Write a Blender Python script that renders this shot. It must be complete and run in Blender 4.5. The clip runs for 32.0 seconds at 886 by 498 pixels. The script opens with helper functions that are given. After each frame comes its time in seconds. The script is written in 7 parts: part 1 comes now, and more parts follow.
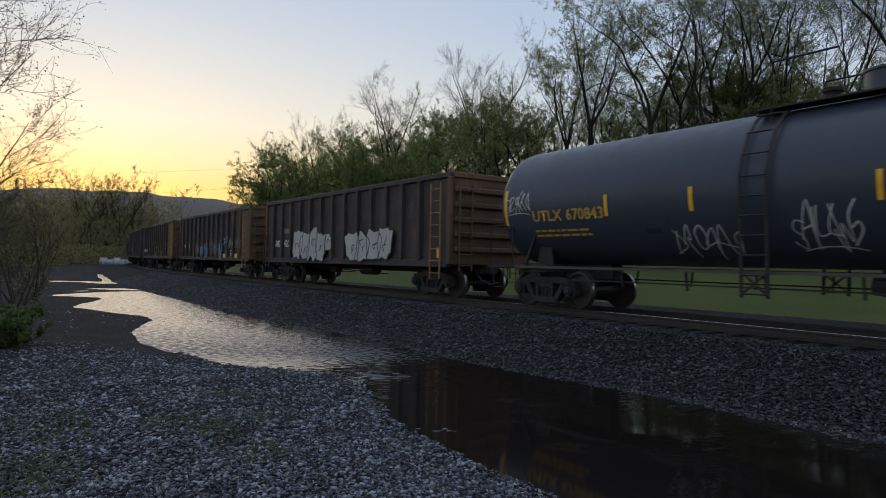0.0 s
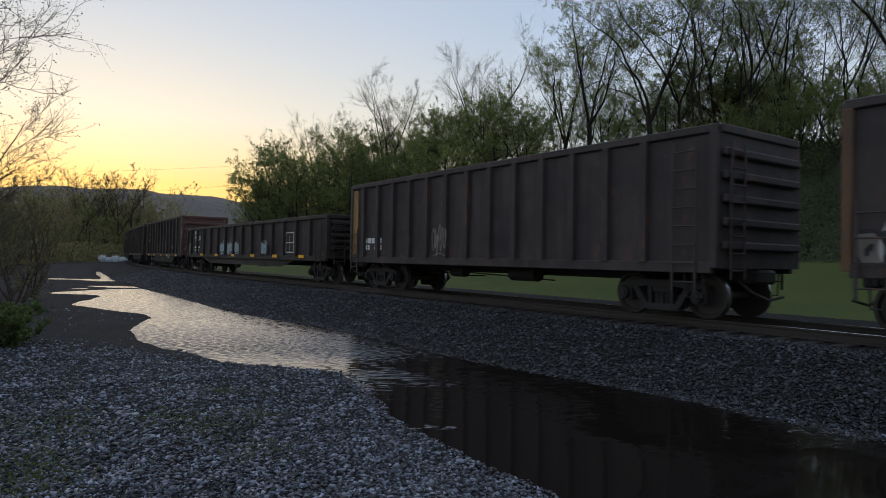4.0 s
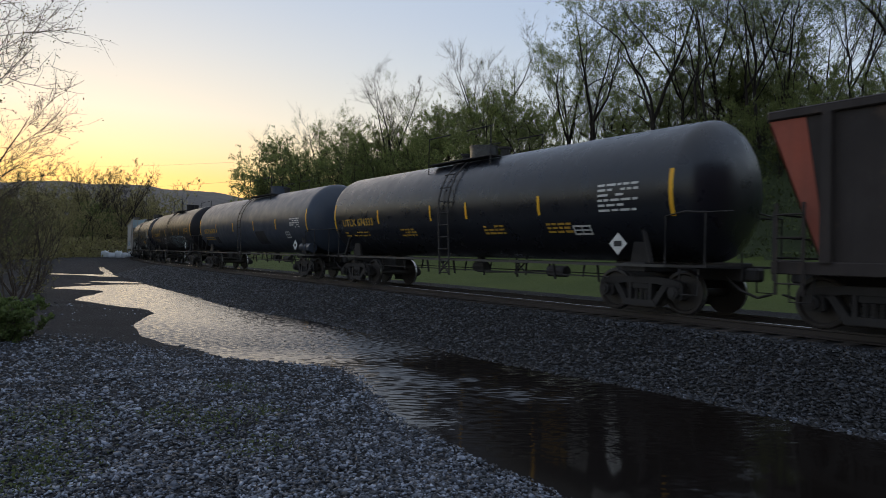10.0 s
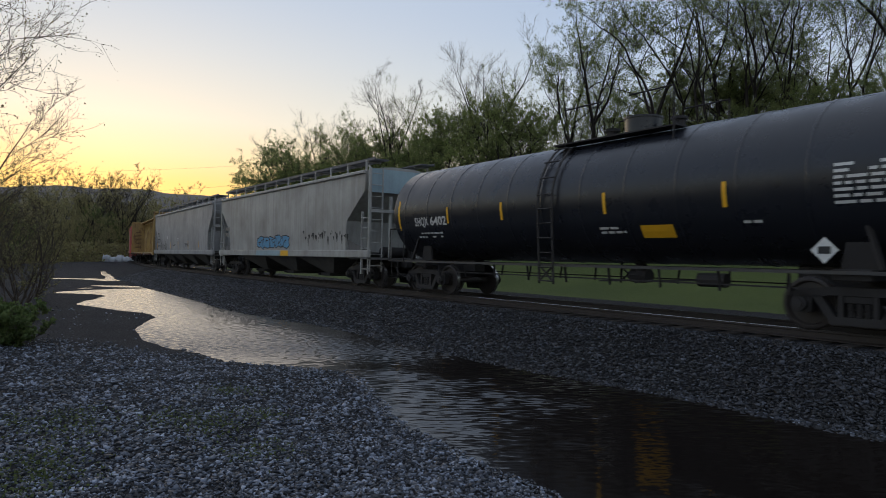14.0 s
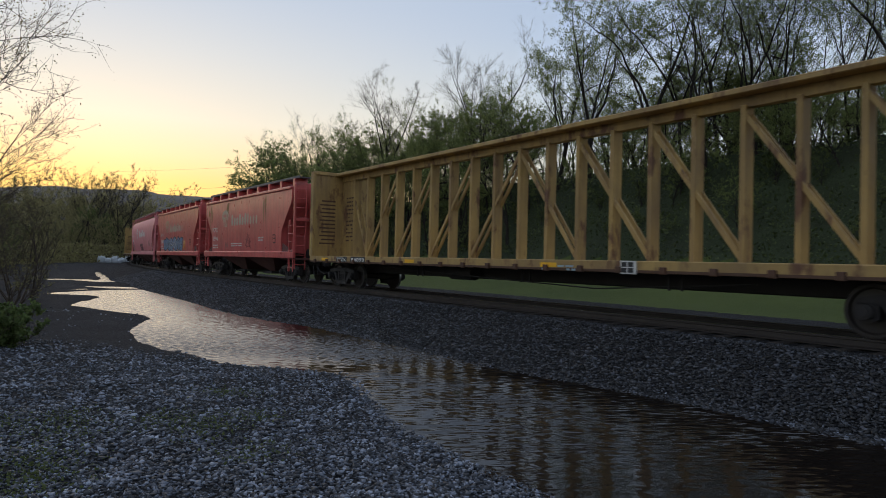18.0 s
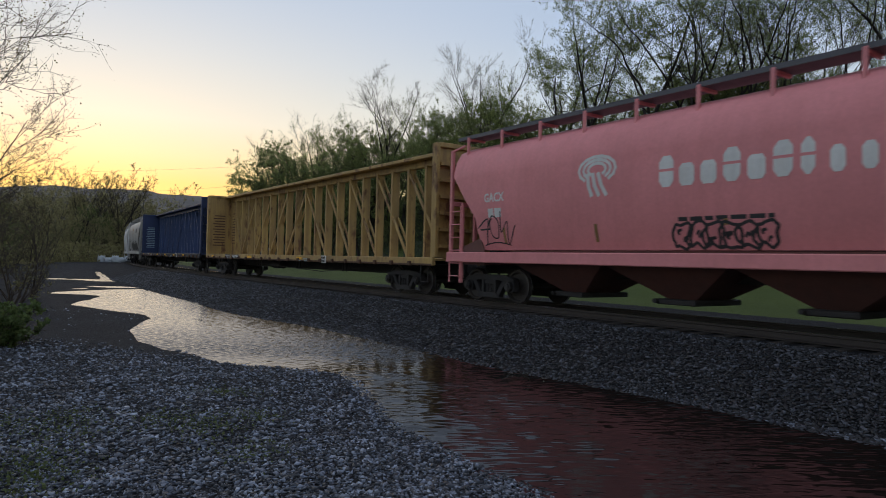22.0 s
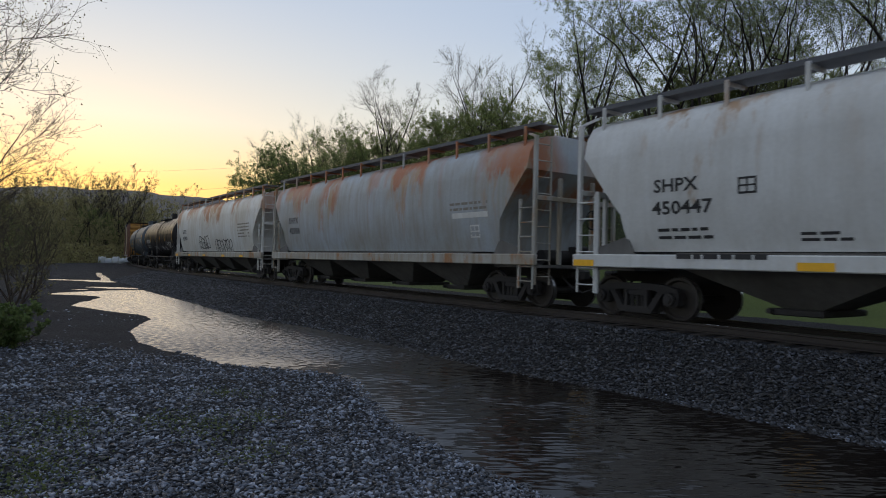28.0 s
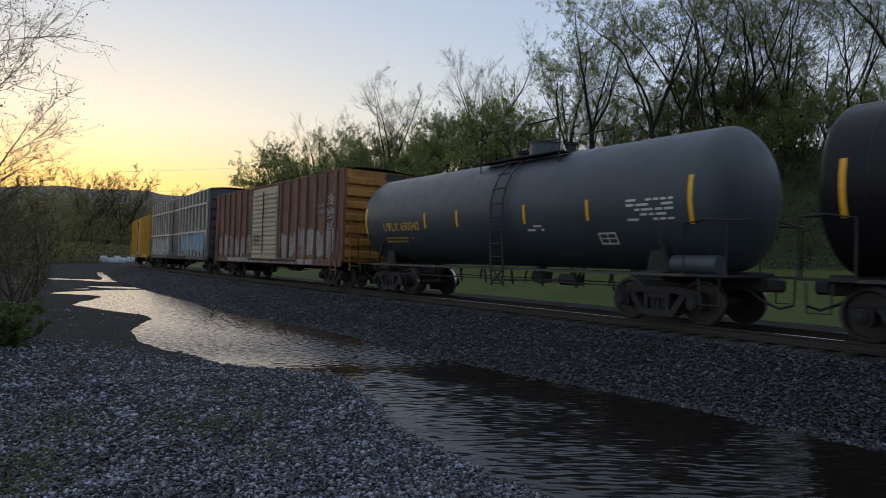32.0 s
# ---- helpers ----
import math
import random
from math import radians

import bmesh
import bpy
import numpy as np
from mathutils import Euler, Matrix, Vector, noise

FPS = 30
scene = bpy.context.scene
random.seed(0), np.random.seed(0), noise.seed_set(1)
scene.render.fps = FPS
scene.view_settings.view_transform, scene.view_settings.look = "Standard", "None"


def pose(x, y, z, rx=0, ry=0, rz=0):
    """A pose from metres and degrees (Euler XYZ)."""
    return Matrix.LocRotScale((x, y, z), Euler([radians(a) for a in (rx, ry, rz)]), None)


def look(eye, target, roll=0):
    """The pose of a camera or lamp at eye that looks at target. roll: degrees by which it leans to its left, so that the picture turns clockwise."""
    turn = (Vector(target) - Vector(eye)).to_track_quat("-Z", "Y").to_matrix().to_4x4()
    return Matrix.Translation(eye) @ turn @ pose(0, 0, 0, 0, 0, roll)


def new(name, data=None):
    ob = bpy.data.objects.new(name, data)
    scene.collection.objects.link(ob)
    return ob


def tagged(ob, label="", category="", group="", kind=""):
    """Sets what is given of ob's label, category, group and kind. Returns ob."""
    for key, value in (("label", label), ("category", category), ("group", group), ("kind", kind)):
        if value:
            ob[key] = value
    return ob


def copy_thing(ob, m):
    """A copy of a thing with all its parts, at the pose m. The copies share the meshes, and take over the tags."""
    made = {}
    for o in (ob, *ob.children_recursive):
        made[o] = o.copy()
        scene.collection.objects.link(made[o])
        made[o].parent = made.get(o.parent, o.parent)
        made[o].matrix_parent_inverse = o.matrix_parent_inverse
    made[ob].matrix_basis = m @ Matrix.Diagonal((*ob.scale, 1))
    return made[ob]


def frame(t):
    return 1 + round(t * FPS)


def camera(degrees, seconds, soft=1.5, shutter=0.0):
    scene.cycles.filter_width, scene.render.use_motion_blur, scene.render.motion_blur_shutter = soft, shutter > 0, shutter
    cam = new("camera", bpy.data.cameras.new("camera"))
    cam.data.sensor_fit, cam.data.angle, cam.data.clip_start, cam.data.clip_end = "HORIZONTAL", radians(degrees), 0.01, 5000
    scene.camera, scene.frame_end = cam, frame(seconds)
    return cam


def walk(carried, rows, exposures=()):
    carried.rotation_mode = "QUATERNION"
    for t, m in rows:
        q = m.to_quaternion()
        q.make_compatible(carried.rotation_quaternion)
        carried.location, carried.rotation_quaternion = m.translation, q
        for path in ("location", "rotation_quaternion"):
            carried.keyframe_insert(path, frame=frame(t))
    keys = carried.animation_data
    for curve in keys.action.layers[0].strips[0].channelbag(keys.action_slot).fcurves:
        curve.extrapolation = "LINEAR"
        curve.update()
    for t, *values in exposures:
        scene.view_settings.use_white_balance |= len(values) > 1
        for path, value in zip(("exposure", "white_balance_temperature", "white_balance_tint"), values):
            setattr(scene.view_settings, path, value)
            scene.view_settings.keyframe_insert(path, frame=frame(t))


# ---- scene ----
# ---- camera: hand-held on one spot, turning by fractions of a degree ----
EYE = (0.0, 0.0, 2.0)
cam = camera(68.19, 32.0, soft=0.9, shutter=0.12)
# seconds, then the camera's turn in degrees
SHAKE = [
    (0, 91.09, -1.07, -0.02), (0.5, 91.09, -1.08, -0.02), (1, 91.08, -1.10, 0.02), (1.5, 91.02, -1.09, -0.03), (2, 91.02, -1.07, -0.08),
    (2.5, 90.91, -1.02, -0.08), (3, 90.87, -1.10, -0.10), (3.5, 90.86, -1.07, -0.13), (5.5, 91.09, -1.21, -0.05), (6, 91.07, -1.16, -0.09),
    (6.5, 90.94, -1.09, -0.09), (7, 90.81, -1.11, -0.03), (7.5, 90.72, -1.21, 0.03), (8, 90.72, -1.27, 0.11), (8.5, 90.73, -1.30, 0.21),
    (9, 90.68, -1.32, 0.21), (9.5, 90.67, -1.33, 0.13), (10, 90.62, -1.35, 0.09), (10.5, 90.56, -1.34, 0.05), (11, 90.53, -1.30, 0.16),
    (11.5, 90.58, -1.26, 0.15), (12, 90.64, -1.23, 0.15), (12.5, 90.73, -1.15, 0.20), (13, 90.79, -1.09, 0.20), (13.5, 90.91, -1.07, 0.21),
    (14, 90.88, -1.13, 0.20), (14.5, 90.86, -1.19, 0.11), (16.5, 91.02, -1.34, -0.15), (17, 91.04, -1.33, -0.16), (17.5, 91.06, -1.34, -0.16),
    (18, 91.09, -1.36, -0.15), (18.5, 91.20, -1.29, -0.10), (19, 91.27, -1.26, -0.14), (19.5, 91.24, -1.22, -0.13), (20, 91.22, -1.21, -0.12),
    (20.5, 91.16, -1.23, -0.12), (21, 91.13, -1.30, -0.15), (21.5, 91.08, -1.34, -0.10), (22, 91.07, -1.40, -0.14), (22.5, 91.04, -1.38, -0.16),
    (23, 91.06, -1.35, -0.21), (23.5, 91.05, -1.32, -0.16), (24, 91.05, -1.35, -0.18), (24.5, 91.02, -1.34, -0.22), (25, 91.05, -1.36, -0.25),
    (25.5, 91.08, -1.39, -0.24), (27.5, 91.18, -1.42, -0.11), (28, 91.18, -1.46, -0.10), (28.5, 91.21, -1.47, -0.12), (29, 91.23, -1.51, -0.16),
    (29.5, 91.32, -1.52, -0.15), (30, 91.33, -1.58, -0.04), (30.5, 91.29, -1.60, -0.03), (31, 91.28, -1.64, -0.03), (31.5, 91.25, -1.68, -0.02),
    (32, 91.25, -1.69, -0.01),
]
walk(cam, [(t, pose(*EYE, a, b, c)) for t, a, b, c in SHAKE])

# ---- sky and light: just after sunset, glow low behind the hill ----
SUN_AZ = -29.0
world = bpy.data.worlds.new("dusk")
scene.world = world
world.use_nodes = True
wn, wl = world.node_tree.nodes, world.node_tree.links
bg = wn["Background"]
sky = wn.new("ShaderNodeTexSky")
sky.sky_type = "NISHITA"
sky.sun_disc = False
sky.sun_elevation = radians(3.0)
sky.sun_rotation = radians(SUN_AZ)
sky.altitude = 200
sky.air_density, sky.dust_density, sky.ozone_density = 1.0, 1.2, 2.0
wl.new(sky.outputs[0], bg.inputs[0])
bg.inputs[1].default_value = 0.03
# high thin haze that still catches the light after sunset: gold low in the west, pale blue to the sides
tc = wn.new("ShaderNodeTexCoord")
sep = wn.new("ShaderNodeSeparateXYZ")
wl.new(tc.outputs["Generated"], sep.inputs[0])


def sky_ramp(src, stops):
    r = wn.new("ShaderNodeValToRGB")
    wl.new(src, r.inputs[0])
    for i, (p, c) in enumerate(stops):
        k = r.color_ramp.elements[i] if i < 2 else r.color_ramp.elements.new(p)
        k.position, k.color = p, (*c, 1)
    return r.outputs[0]


west = sky_ramp(sep.outputs[2], [(0.0, (0.9, 0.46, 0.06)), (1.0, (0.6, 0.67, 0.8)), (0.1, (0.9, 0.6, 0.18)), (0.14, (0.89, 0.71, 0.41)), (0.19, (0.87, 0.78, 0.63)), (0.28, (0.7, 0.7, 0.69)), (0.36, (0.57, 0.62, 0.7)), (0.6, (0.44, 0.52, 0.68))])
side = sky_ramp(sep.outputs[2], [(0.0, (0.5, 0.44, 0.32)), (1.0, (0.6, 0.67, 0.8)), (0.1, (0.56, 0.56, 0.47)), (0.21, (0.55, 0.62, 0.67)), (0.33, (0.45, 0.54, 0.69)), (0.5, (0.38, 0.47, 0.64))])
dot = wn.new("ShaderNodeVectorMath")
dot.operation = "DOT_PRODUCT"
dot.inputs[1].default_value = (math.sin(radians(SUN_AZ)), math.cos(radians(SUN_AZ)), 0.06)
wl.new(tc.outputs["Generated"], dot.inputs[0])
toward = wn.new("ShaderNodeMapRange")
toward.inputs[1].default_value, toward.inputs[2].default_value = 0.74, 1.0
wl.new(dot.outputs["Value"], toward.inputs[0])
blend = wn.new("ShaderNodeMix")
blend.data_type = "RGBA"
wl.new(toward.outputs[0], blend.inputs[0])
wl.new(side, blend.inputs[6])
wl.new(west, blend.inputs[7])
haze = wn.new("ShaderNodeBackground")
wl.new(blend.outputs[2], haze.inputs[0])
both = wn.new("ShaderNodeAddShader")
wl.new(bg.outputs[0], both.inputs[0])
wl.new(haze.outputs[0], both.inputs[1])
wl.new(both.outputs[0], wn["World Output"].inputs[0])
sun = new("sun", bpy.data.lights.new("sun", "SUN"))
sun.data.energy, sun.data.angle, sun.data.color = 0.34, radians(50), (1.0, 0.76, 0.5)
sun.matrix_basis = look((-0.485 * 60, 0.875 * 60, 11), (0, 0, 2))
scene.view_settings.exposure = 0.0

# ---- the railway line in numbers ----
RAIL_Z = 0.907
HEADING, CURVE_START, SPIRAL, RADIUS, OFFSET = 0.6079, 24.5, 17.3, 371.0, 12.57
K_NEAR, CURVE_END = -0.0005, 175.0
SPEED, SLOWING = 14.89, -0.0063
_u = np.arange(-330.0, 900.0, 0.5)
_k = np.where(_u < CURVE_START, np.where(_u < -30, 0.0, K_NEAR), np.where(_u < CURVE_START + SPIRAL, K_NEAR + (1 / RADIUS - K_NEAR) * (_u - CURVE_START) / SPIRAL, np.where(_u < CURVE_END, 1 / RADIUS, 0.0)))
_th = np.cumsum(_k) * 0.5
_o = int(np.searchsorted(_u, 0.0))
_th = HEADING - (_th - _th[_o])
_x, _y = np.cumsum(-np.sin(_th)) * 0.5, np.cumsum(np.cos(_th)) * 0.5
_x += OFFSET * math.cos(HEADING) - _x[_o]
_y += OFFSET * math.sin(HEADING) - _y[_o]


def line_at(u, w=0.0):
    """Point of the line u metres away from the camera's foot point, w metres towards the camera's side, and the heading there."""
    x, y, h = np.interp(u, _u, _x), np.interp(u, _u, _y), np.interp(u, _u, _th)
    return x - w * np.cos(h), y - w * np.sin(h), h


def line_coords(X, Y):
    """(u, w) of points of the ground with respect to the line."""
    X, Y = np.asarray(X, float), np.asarray(Y, float)
    best = np.full(X.shape, 1e18)
    U, Wd = np.zeros(X.shape), np.zeros(X.shape)
    for i in range(0, len(_u), 12):
        d = (X - _x[i]) ** 2 + (Y - _y[i]) ** 2
        m = d < best
        best[m] = d[m]
        along = -(X[m] - _x[i]) * np.sin(_th[i]) + (Y[m] - _y[i]) * np.cos(_th[i])
        U[m] = _u[i] + along
    x, y, h = line_at(U)
    Wd = -((X - x) * np.cos(h) + (Y - y) * np.sin(h))
    return U, Wd


# ---- geometry helpers ----
class Geo:
    """Collects vertices and faces for one mesh."""

    def __init__(self):
        self.v, self.f = [], []

    def add(self, verts, faces):
        n = len(self.v)
        self.v.extend([tuple(p) for p in verts])
        self.f.extend([tuple(i + n for i in q) for q in faces])
        return self

    def box(self, x0, x1, y0, y1, z0, z1, b=0.0, m=None):
        if b <= 0:
            vs = [(x, y, z) for x in (x0, x1) for y in (y0, y1) for z in (z0, z1)]
            fs = [(0, 1, 3, 2), (4, 6, 7, 5), (0, 4, 5, 1), (2, 3, 7, 6), (0, 2, 6, 4), (1, 5, 7, 3)]
        else:
            vs, ids = [], {}
            for i, x in enumerate((x0, x1)):
                for j, y in enumerate((y0, y1)):
                    for k, z in enumerate((z0, z1)):
                        sx, sy, sz = b * (1 - 2 * i), b * (1 - 2 * j), b * (1 - 2 * k)
                        for a, p in enumerate(((x, y + sy, z + sz), (x + sx, y, z + sz), (x + sx, y + sy, z))):
                            ids[(i, j, k, a)] = len(vs)
                            vs.append(p)
            g = lambda i, j, k, a: ids[(i, j, k, a)]
            fs = []
            for s in (0, 1):
                fs += [(g(s, 0, 0, 0), g(s, 0, 1, 0), g(s, 1, 1, 0), g(s, 1, 0, 0)), (g(0, s, 0, 1), g(1, s, 0, 1), g(1, s, 1, 1), g(0, s, 1, 1)), (g(0, 0, s, 2), g(0, 1, s, 2), g(1, 1, s, 2), g(1, 0, s, 2))]
                for t in (0, 1):
                    fs += [(g(s, t, 0, 0), g(s, t, 1, 0), g(s, t, 1, 1), g(s, t, 0, 1)), (g(s, 0, t, 0), g(s, 1, t, 0), g(s, 1, t, 2), g(s, 0, t, 2)), (g(0, s, t, 1), g(1, s, t, 1), g(1, s, t, 2), g(0, s, t, 2))]
                    for w in (0, 1):
                        fs.append((g(s, t, w, 0), g(s, t, w, 1), g(s, t, w, 2)))
        if m is not None:
            vs = [m @ Vector(p) for p in vs]
        return self.add(vs, fs)

    def beam(self, p, q, w, h, up=(0, 0, 1)):
        """A square bar from p to q, w wide and h deep (along up)."""
        p, q, up = Vector(p), Vector(q), Vector(up)
        d = (q - p).normalized()
        s = d.cross(up)
        if s.length < 1e-4:
            s = d.cross(Vector((1, 0, 0)))
        s = s.normalized()
        n = s.cross(d)
        s, n = s * (w / 2), n * (h / 2)
        vs = [p - s - n, p + s - n, p + s + n, p - s + n, q - s - n, q + s - n, q + s + n, q - s + n]
        return self.add(vs, [(0, 3, 2, 1), (4, 5, 6, 7), (0, 1, 5, 4), (1, 2, 6, 5), (2, 3, 7, 6), (3, 0, 4, 7)])

    def rod(self, pts, r, n=6):
        """A round bar along the points."""
        pts = [Vector(p) for p in pts]
        rings = []
        for i, p in enumerate(pts):
            d = (pts[min(i + 1, len(pts) - 1)] - pts[max(i - 1, 0)]).normalized()
            a = d.cross(Vector((0, 0, 1)))
            if a.length < 1e-3:
                a = d.cross(Vector((1, 0, 0)))
            a = a.normalized()
            b = d.cross(a)
            rings.append([p + (a * math.cos(6.2832 * k / n) + b * math.sin(6.2832 * k / n)) * r for k in range(n)])
        return self.loft(rings, True, True)

    def loft(self, rings, caps=True, closed=True):
        n = len(rings[0])
        vs = [p for ring in rings for p in ring]
        fs = []
        for i in range(len(rings) - 1):
            for k in range(n if closed else n - 1):
                a, b = i * n + k, i * n + (k + 1) % n
                fs.append((a, b, b + n, a + n))
        if caps:
            fs.append(tuple(range(n - 1, -1, -1)))
            fs.append(tuple((len(rings) - 1) * n + k for k in range(n)))
        return self.add(vs, fs)

    def cyl(self, p, q, r, n=16, r2=None):
        p, q = Vector(p), Vector(q)
        d = (q - p).normalized()
        a = d.cross(Vector((0, 0, 1)))
        if a.length < 1e-3:
            a = Vector((1, 0, 0))
        a = a.normalized()
        b = d.cross(a)
        ring = lambda c, s: [c + (a * math.cos(6.28319 * k / n) + b * math.sin(6.28319 * k / n)) * s for k in range(n)]
        return self.loft([ring(p, r), ring(q, r if r2 is None else r2)])

    def prism(self, outline, y0, y1):
        """An outline of (x, z) points pulled from y0 to y1."""
        return self.loft([[(x, y0, z) for x, z in outline], [(x, y1, z) for x, z in outline]])

    def mesh(self, name, mat, smooth=0.0):
        me = bpy.data.meshes.new(name)
        me.from_pydata(self.v, [], self.f)
        me.materials.append(mat)
        if smooth:
            me.shade_smooth()
            me.set_sharp_from_angle(angle=radians(smooth))
        me.update()
        return me


def fix_normals(me):
    bm = bmesh.new()
    bm.from_mesh(me)
    bmesh.ops.recalc_face_normals(bm, faces=bm.faces)
    bm.to_mesh(me)
    bm.free()
    return me


def part(name, geo, mat, parent, label="", smooth=0.0):
    me = geo if isinstance(geo, bpy.types.Mesh) else geo.mesh(name, mat, smooth)
    ob = new(name, me)
    ob.parent = parent
    if label:
        ob["label"] = label
    return ob


def raw_mesh(name, V, F, mat, smooth=False):
    """A mesh from arrays: V (n, 3), F (m, 3 or 4)."""
    V, F = np.asarray(V, np.float32), np.asarray(F, np.int32)
    k = F.shape[1]
    me = bpy.data.meshes.new(name)
    me.vertices.add(len(V))
    me.vertices.foreach_set("co", V.ravel())
    me.loops.add(F.size)
    me.loops.foreach_set("vertex_index", F.ravel())
    me.polygons.add(len(F))
    me.polygons.foreach_set("loop_start", np.arange(0, F.size, k, dtype=np.int32))
    me.polygons.foreach_set("loop_total", np.full(len(F), k, np.int32))
    if smooth:
        me.polygons.foreach_set("use_smooth", np.ones(len(F), bool))
    me.materials.append(mat)
    me.update(calc_edges=True)
    return me


# ---- materials ----
def nodes_of(name, rough=0.6, metal=0.0, spec=0.5):
    m = bpy.data.materials.new(name)
    m.use_nodes = True
    nt = m.node_tree
    b = nt.nodes["Principled BSDF"]
    b.inputs["Roughness"].default_value = rough
    b.inputs["Metallic"].default_value = metal
    b.inputs["Specular IOR Level"].default_value = spec
    return m, nt.nodes, nt.links, b


def coords(n, l, scale=(1, 1, 1), kind="Object", shift=True):
    tc = n.new("ShaderNodeTexCoord")
    mp = n.new("ShaderNodeMapping")
    mp.inputs["Scale"].default_value = scale
    l.new(tc.outputs[kind], mp.inputs[0])
    if shift:
        oi = n.new("ShaderNodeObjectInfo")
        mu = n.new("ShaderNodeMath")
        mu.operation = "MULTIPLY"
        mu.inputs[1].default_value = 37.0
        l.new(oi.outputs["Random"], mu.inputs[0])
        l.new(mu.outputs[0], mp.inputs["Location"])
    return mp.outputs[0]


def noise_fac(n, l, vec, scale, lo, hi, detail=4.0, rough=0.55):
    t = n.new("ShaderNodeTexNoise")
    t.inputs["Scale"].default_value = scale
    t.inputs["Detail"].default_value = detail
    t.inputs["Roughness"].default_value = rough
    l.new(vec, t.inputs["Vector"])
    r = n.new("ShaderNodeMapRange")
    r.inputs[1].default_value, r.inputs[2].default_value = lo, hi
    l.new(t.outputs["Fac"], r.inputs[0])
    return r.outputs[0]


def mix(n, l, fac, a, b):
    x = n.new("ShaderNodeMix")
    x.data_type = "RGBA"
    for sock, val in ((x.inputs[0], fac), (x.inputs[6], a), (x.inputs[7], b)):
        if isinstance(val, bpy.types.NodeSocket):
            l.new(val, sock)
        elif isinstance(val, tuple):
            sock.default_value = (*val, 1)
        else:
            sock.default_value = val
    return x.outputs[2]


def bump(n, l, b, height, strength, dist=0.02):
    bp = n.new("ShaderNodeBump")
    bp.inputs["Strength"].default_value = strength
    bp.inputs["Distance"].default_value = dist
    l.new(height, bp.inputs["Height"])
    l.new(bp.outputs[0], b.inputs["Normal"])


def paint(name, col, grime=(0.05, 0.045, 0.04), rust=(0.16, 0.06, 0.025), dirt=0.5, rusty=0.0, rough=0.5, streak=0.6, spec=0.4, top=None):
    """Weathered paint on steel: grime in cloudy patches, streaks that run down, rust in spots."""
    m, n, l, b = nodes_of(name, rough, 0.0, spec)
    v = coords(n, l)
    cloud = noise_fac(n, l, v, 0.7, 0.35, 0.75)
    run = noise_fac(n, l, coords(n, l, (3.2, 3.2, 0.22)), 1.6, 0.42, 0.72, 3.0)
    fine = noise_fac(n, l, v, 14.0, 0.3, 0.75, 5.0)
    mul = n.new("ShaderNodeMath")
    mul.operation = "MULTIPLY"
    mul.inputs[1].default_value = dirt
    l.new(cloud, mul.inputs[0])
    c = mix(n, l, mul.outputs[0], col, grime)
    mul2 = n.new("ShaderNodeMath")
    mul2.operation = "MULTIPLY"
    mul2.inputs[1].default_value = streak * dirt
    l.new(run, mul2.inputs[0])
    c = mix(n, l, mul2.outputs[0], c, grime)
    if rusty > 0:
        sp = noise_fac(n, l, coords(n, l, (1.2, 1.2, 0.5)), 1.9, 0.72 - 0.28 * rusty, 0.8 - 0.24 * rusty, 6.0, 0.65)
        c = mix(n, l, sp, c, rust)
    if top:  # rust that has run down from the roof edge: blotches and tongues, thinning downwards
        z0, z1, amount = top
        tc = n.new("ShaderNodeTexCoord")
        sp3 = n.new("ShaderNodeSeparateXYZ")
        l.new(tc.outputs["Object"], sp3.inputs[0])
        down = n.new("ShaderNodeMapRange")
        down.inputs[1].default_value, down.inputs[2].default_value = z0, z1
        l.new(sp3.outputs[2], down.inputs[0])
        for sc, k, tone in (((1.0, 1.0, 0.28), 0.16, (0.36, 0.2, 0.085)), ((1.15, 1.0, 0.42), 0.0, rust)):
            blot = noise_fac(n, l, coords(n, l, sc), 1.35 + k, 0.38, 0.75, 7.0, 0.62)
            add = n.new("ShaderNodeMath")
            add.operation = "MULTIPLY_ADD"
            add.inputs[1].default_value = amount
            l.new(down.outputs[0], add.inputs[0])
            l.new(blot, add.inputs[2])
            cut = n.new("ShaderNodeMapRange")
            cut.inputs[1].default_value, cut.inputs[2].default_value, cut.inputs[4].default_value = 0.86 - k, 1.06, 0.85
            l.new(add.outputs[0], cut.inputs[0])
            wide = noise_fac(n, l, coords(n, l, (0.5, 0.2, 0.1)), 1.0, 0.4, 0.52, 2.0)
            both = n.new("ShaderNodeMath")
            both.operation = "MULTIPLY"
            l.new(cut.outputs[0], both.inputs[0])
            l.new(wide, both.inputs[1])
            c = mix(n, l, both.outputs[0], c, tone)
    m3 = n.new("ShaderNodeMath")
    m3.operation = "MULTIPLY"
    m3.inputs[1].default_value = 0.22
    l.new(fine, m3.inputs[0])
    c = mix(n, l, m3.outputs[0], c, tuple(x * 0.5 for x in col))
    l.new(c, b.inputs["Base Color"])
    rr = noise_fac(n, l, v, 2.5, 0.2, 0.8)
    mr = n.new("ShaderNodeMapRange")
    mr.inputs[3].default_value, mr.inputs[4].default_value = max(rough - 0.08, 0.1), min(rough + 0.16, 1)
    l.new(rr, mr.inputs[0])
    l.new(mr.outputs[0], b.inputs["Roughness"])
    bump(n, l, b, noise_fac(n, l, v, 1.3, 0.2, 0.8, 2.0), 0.12, 0.05)
    return m


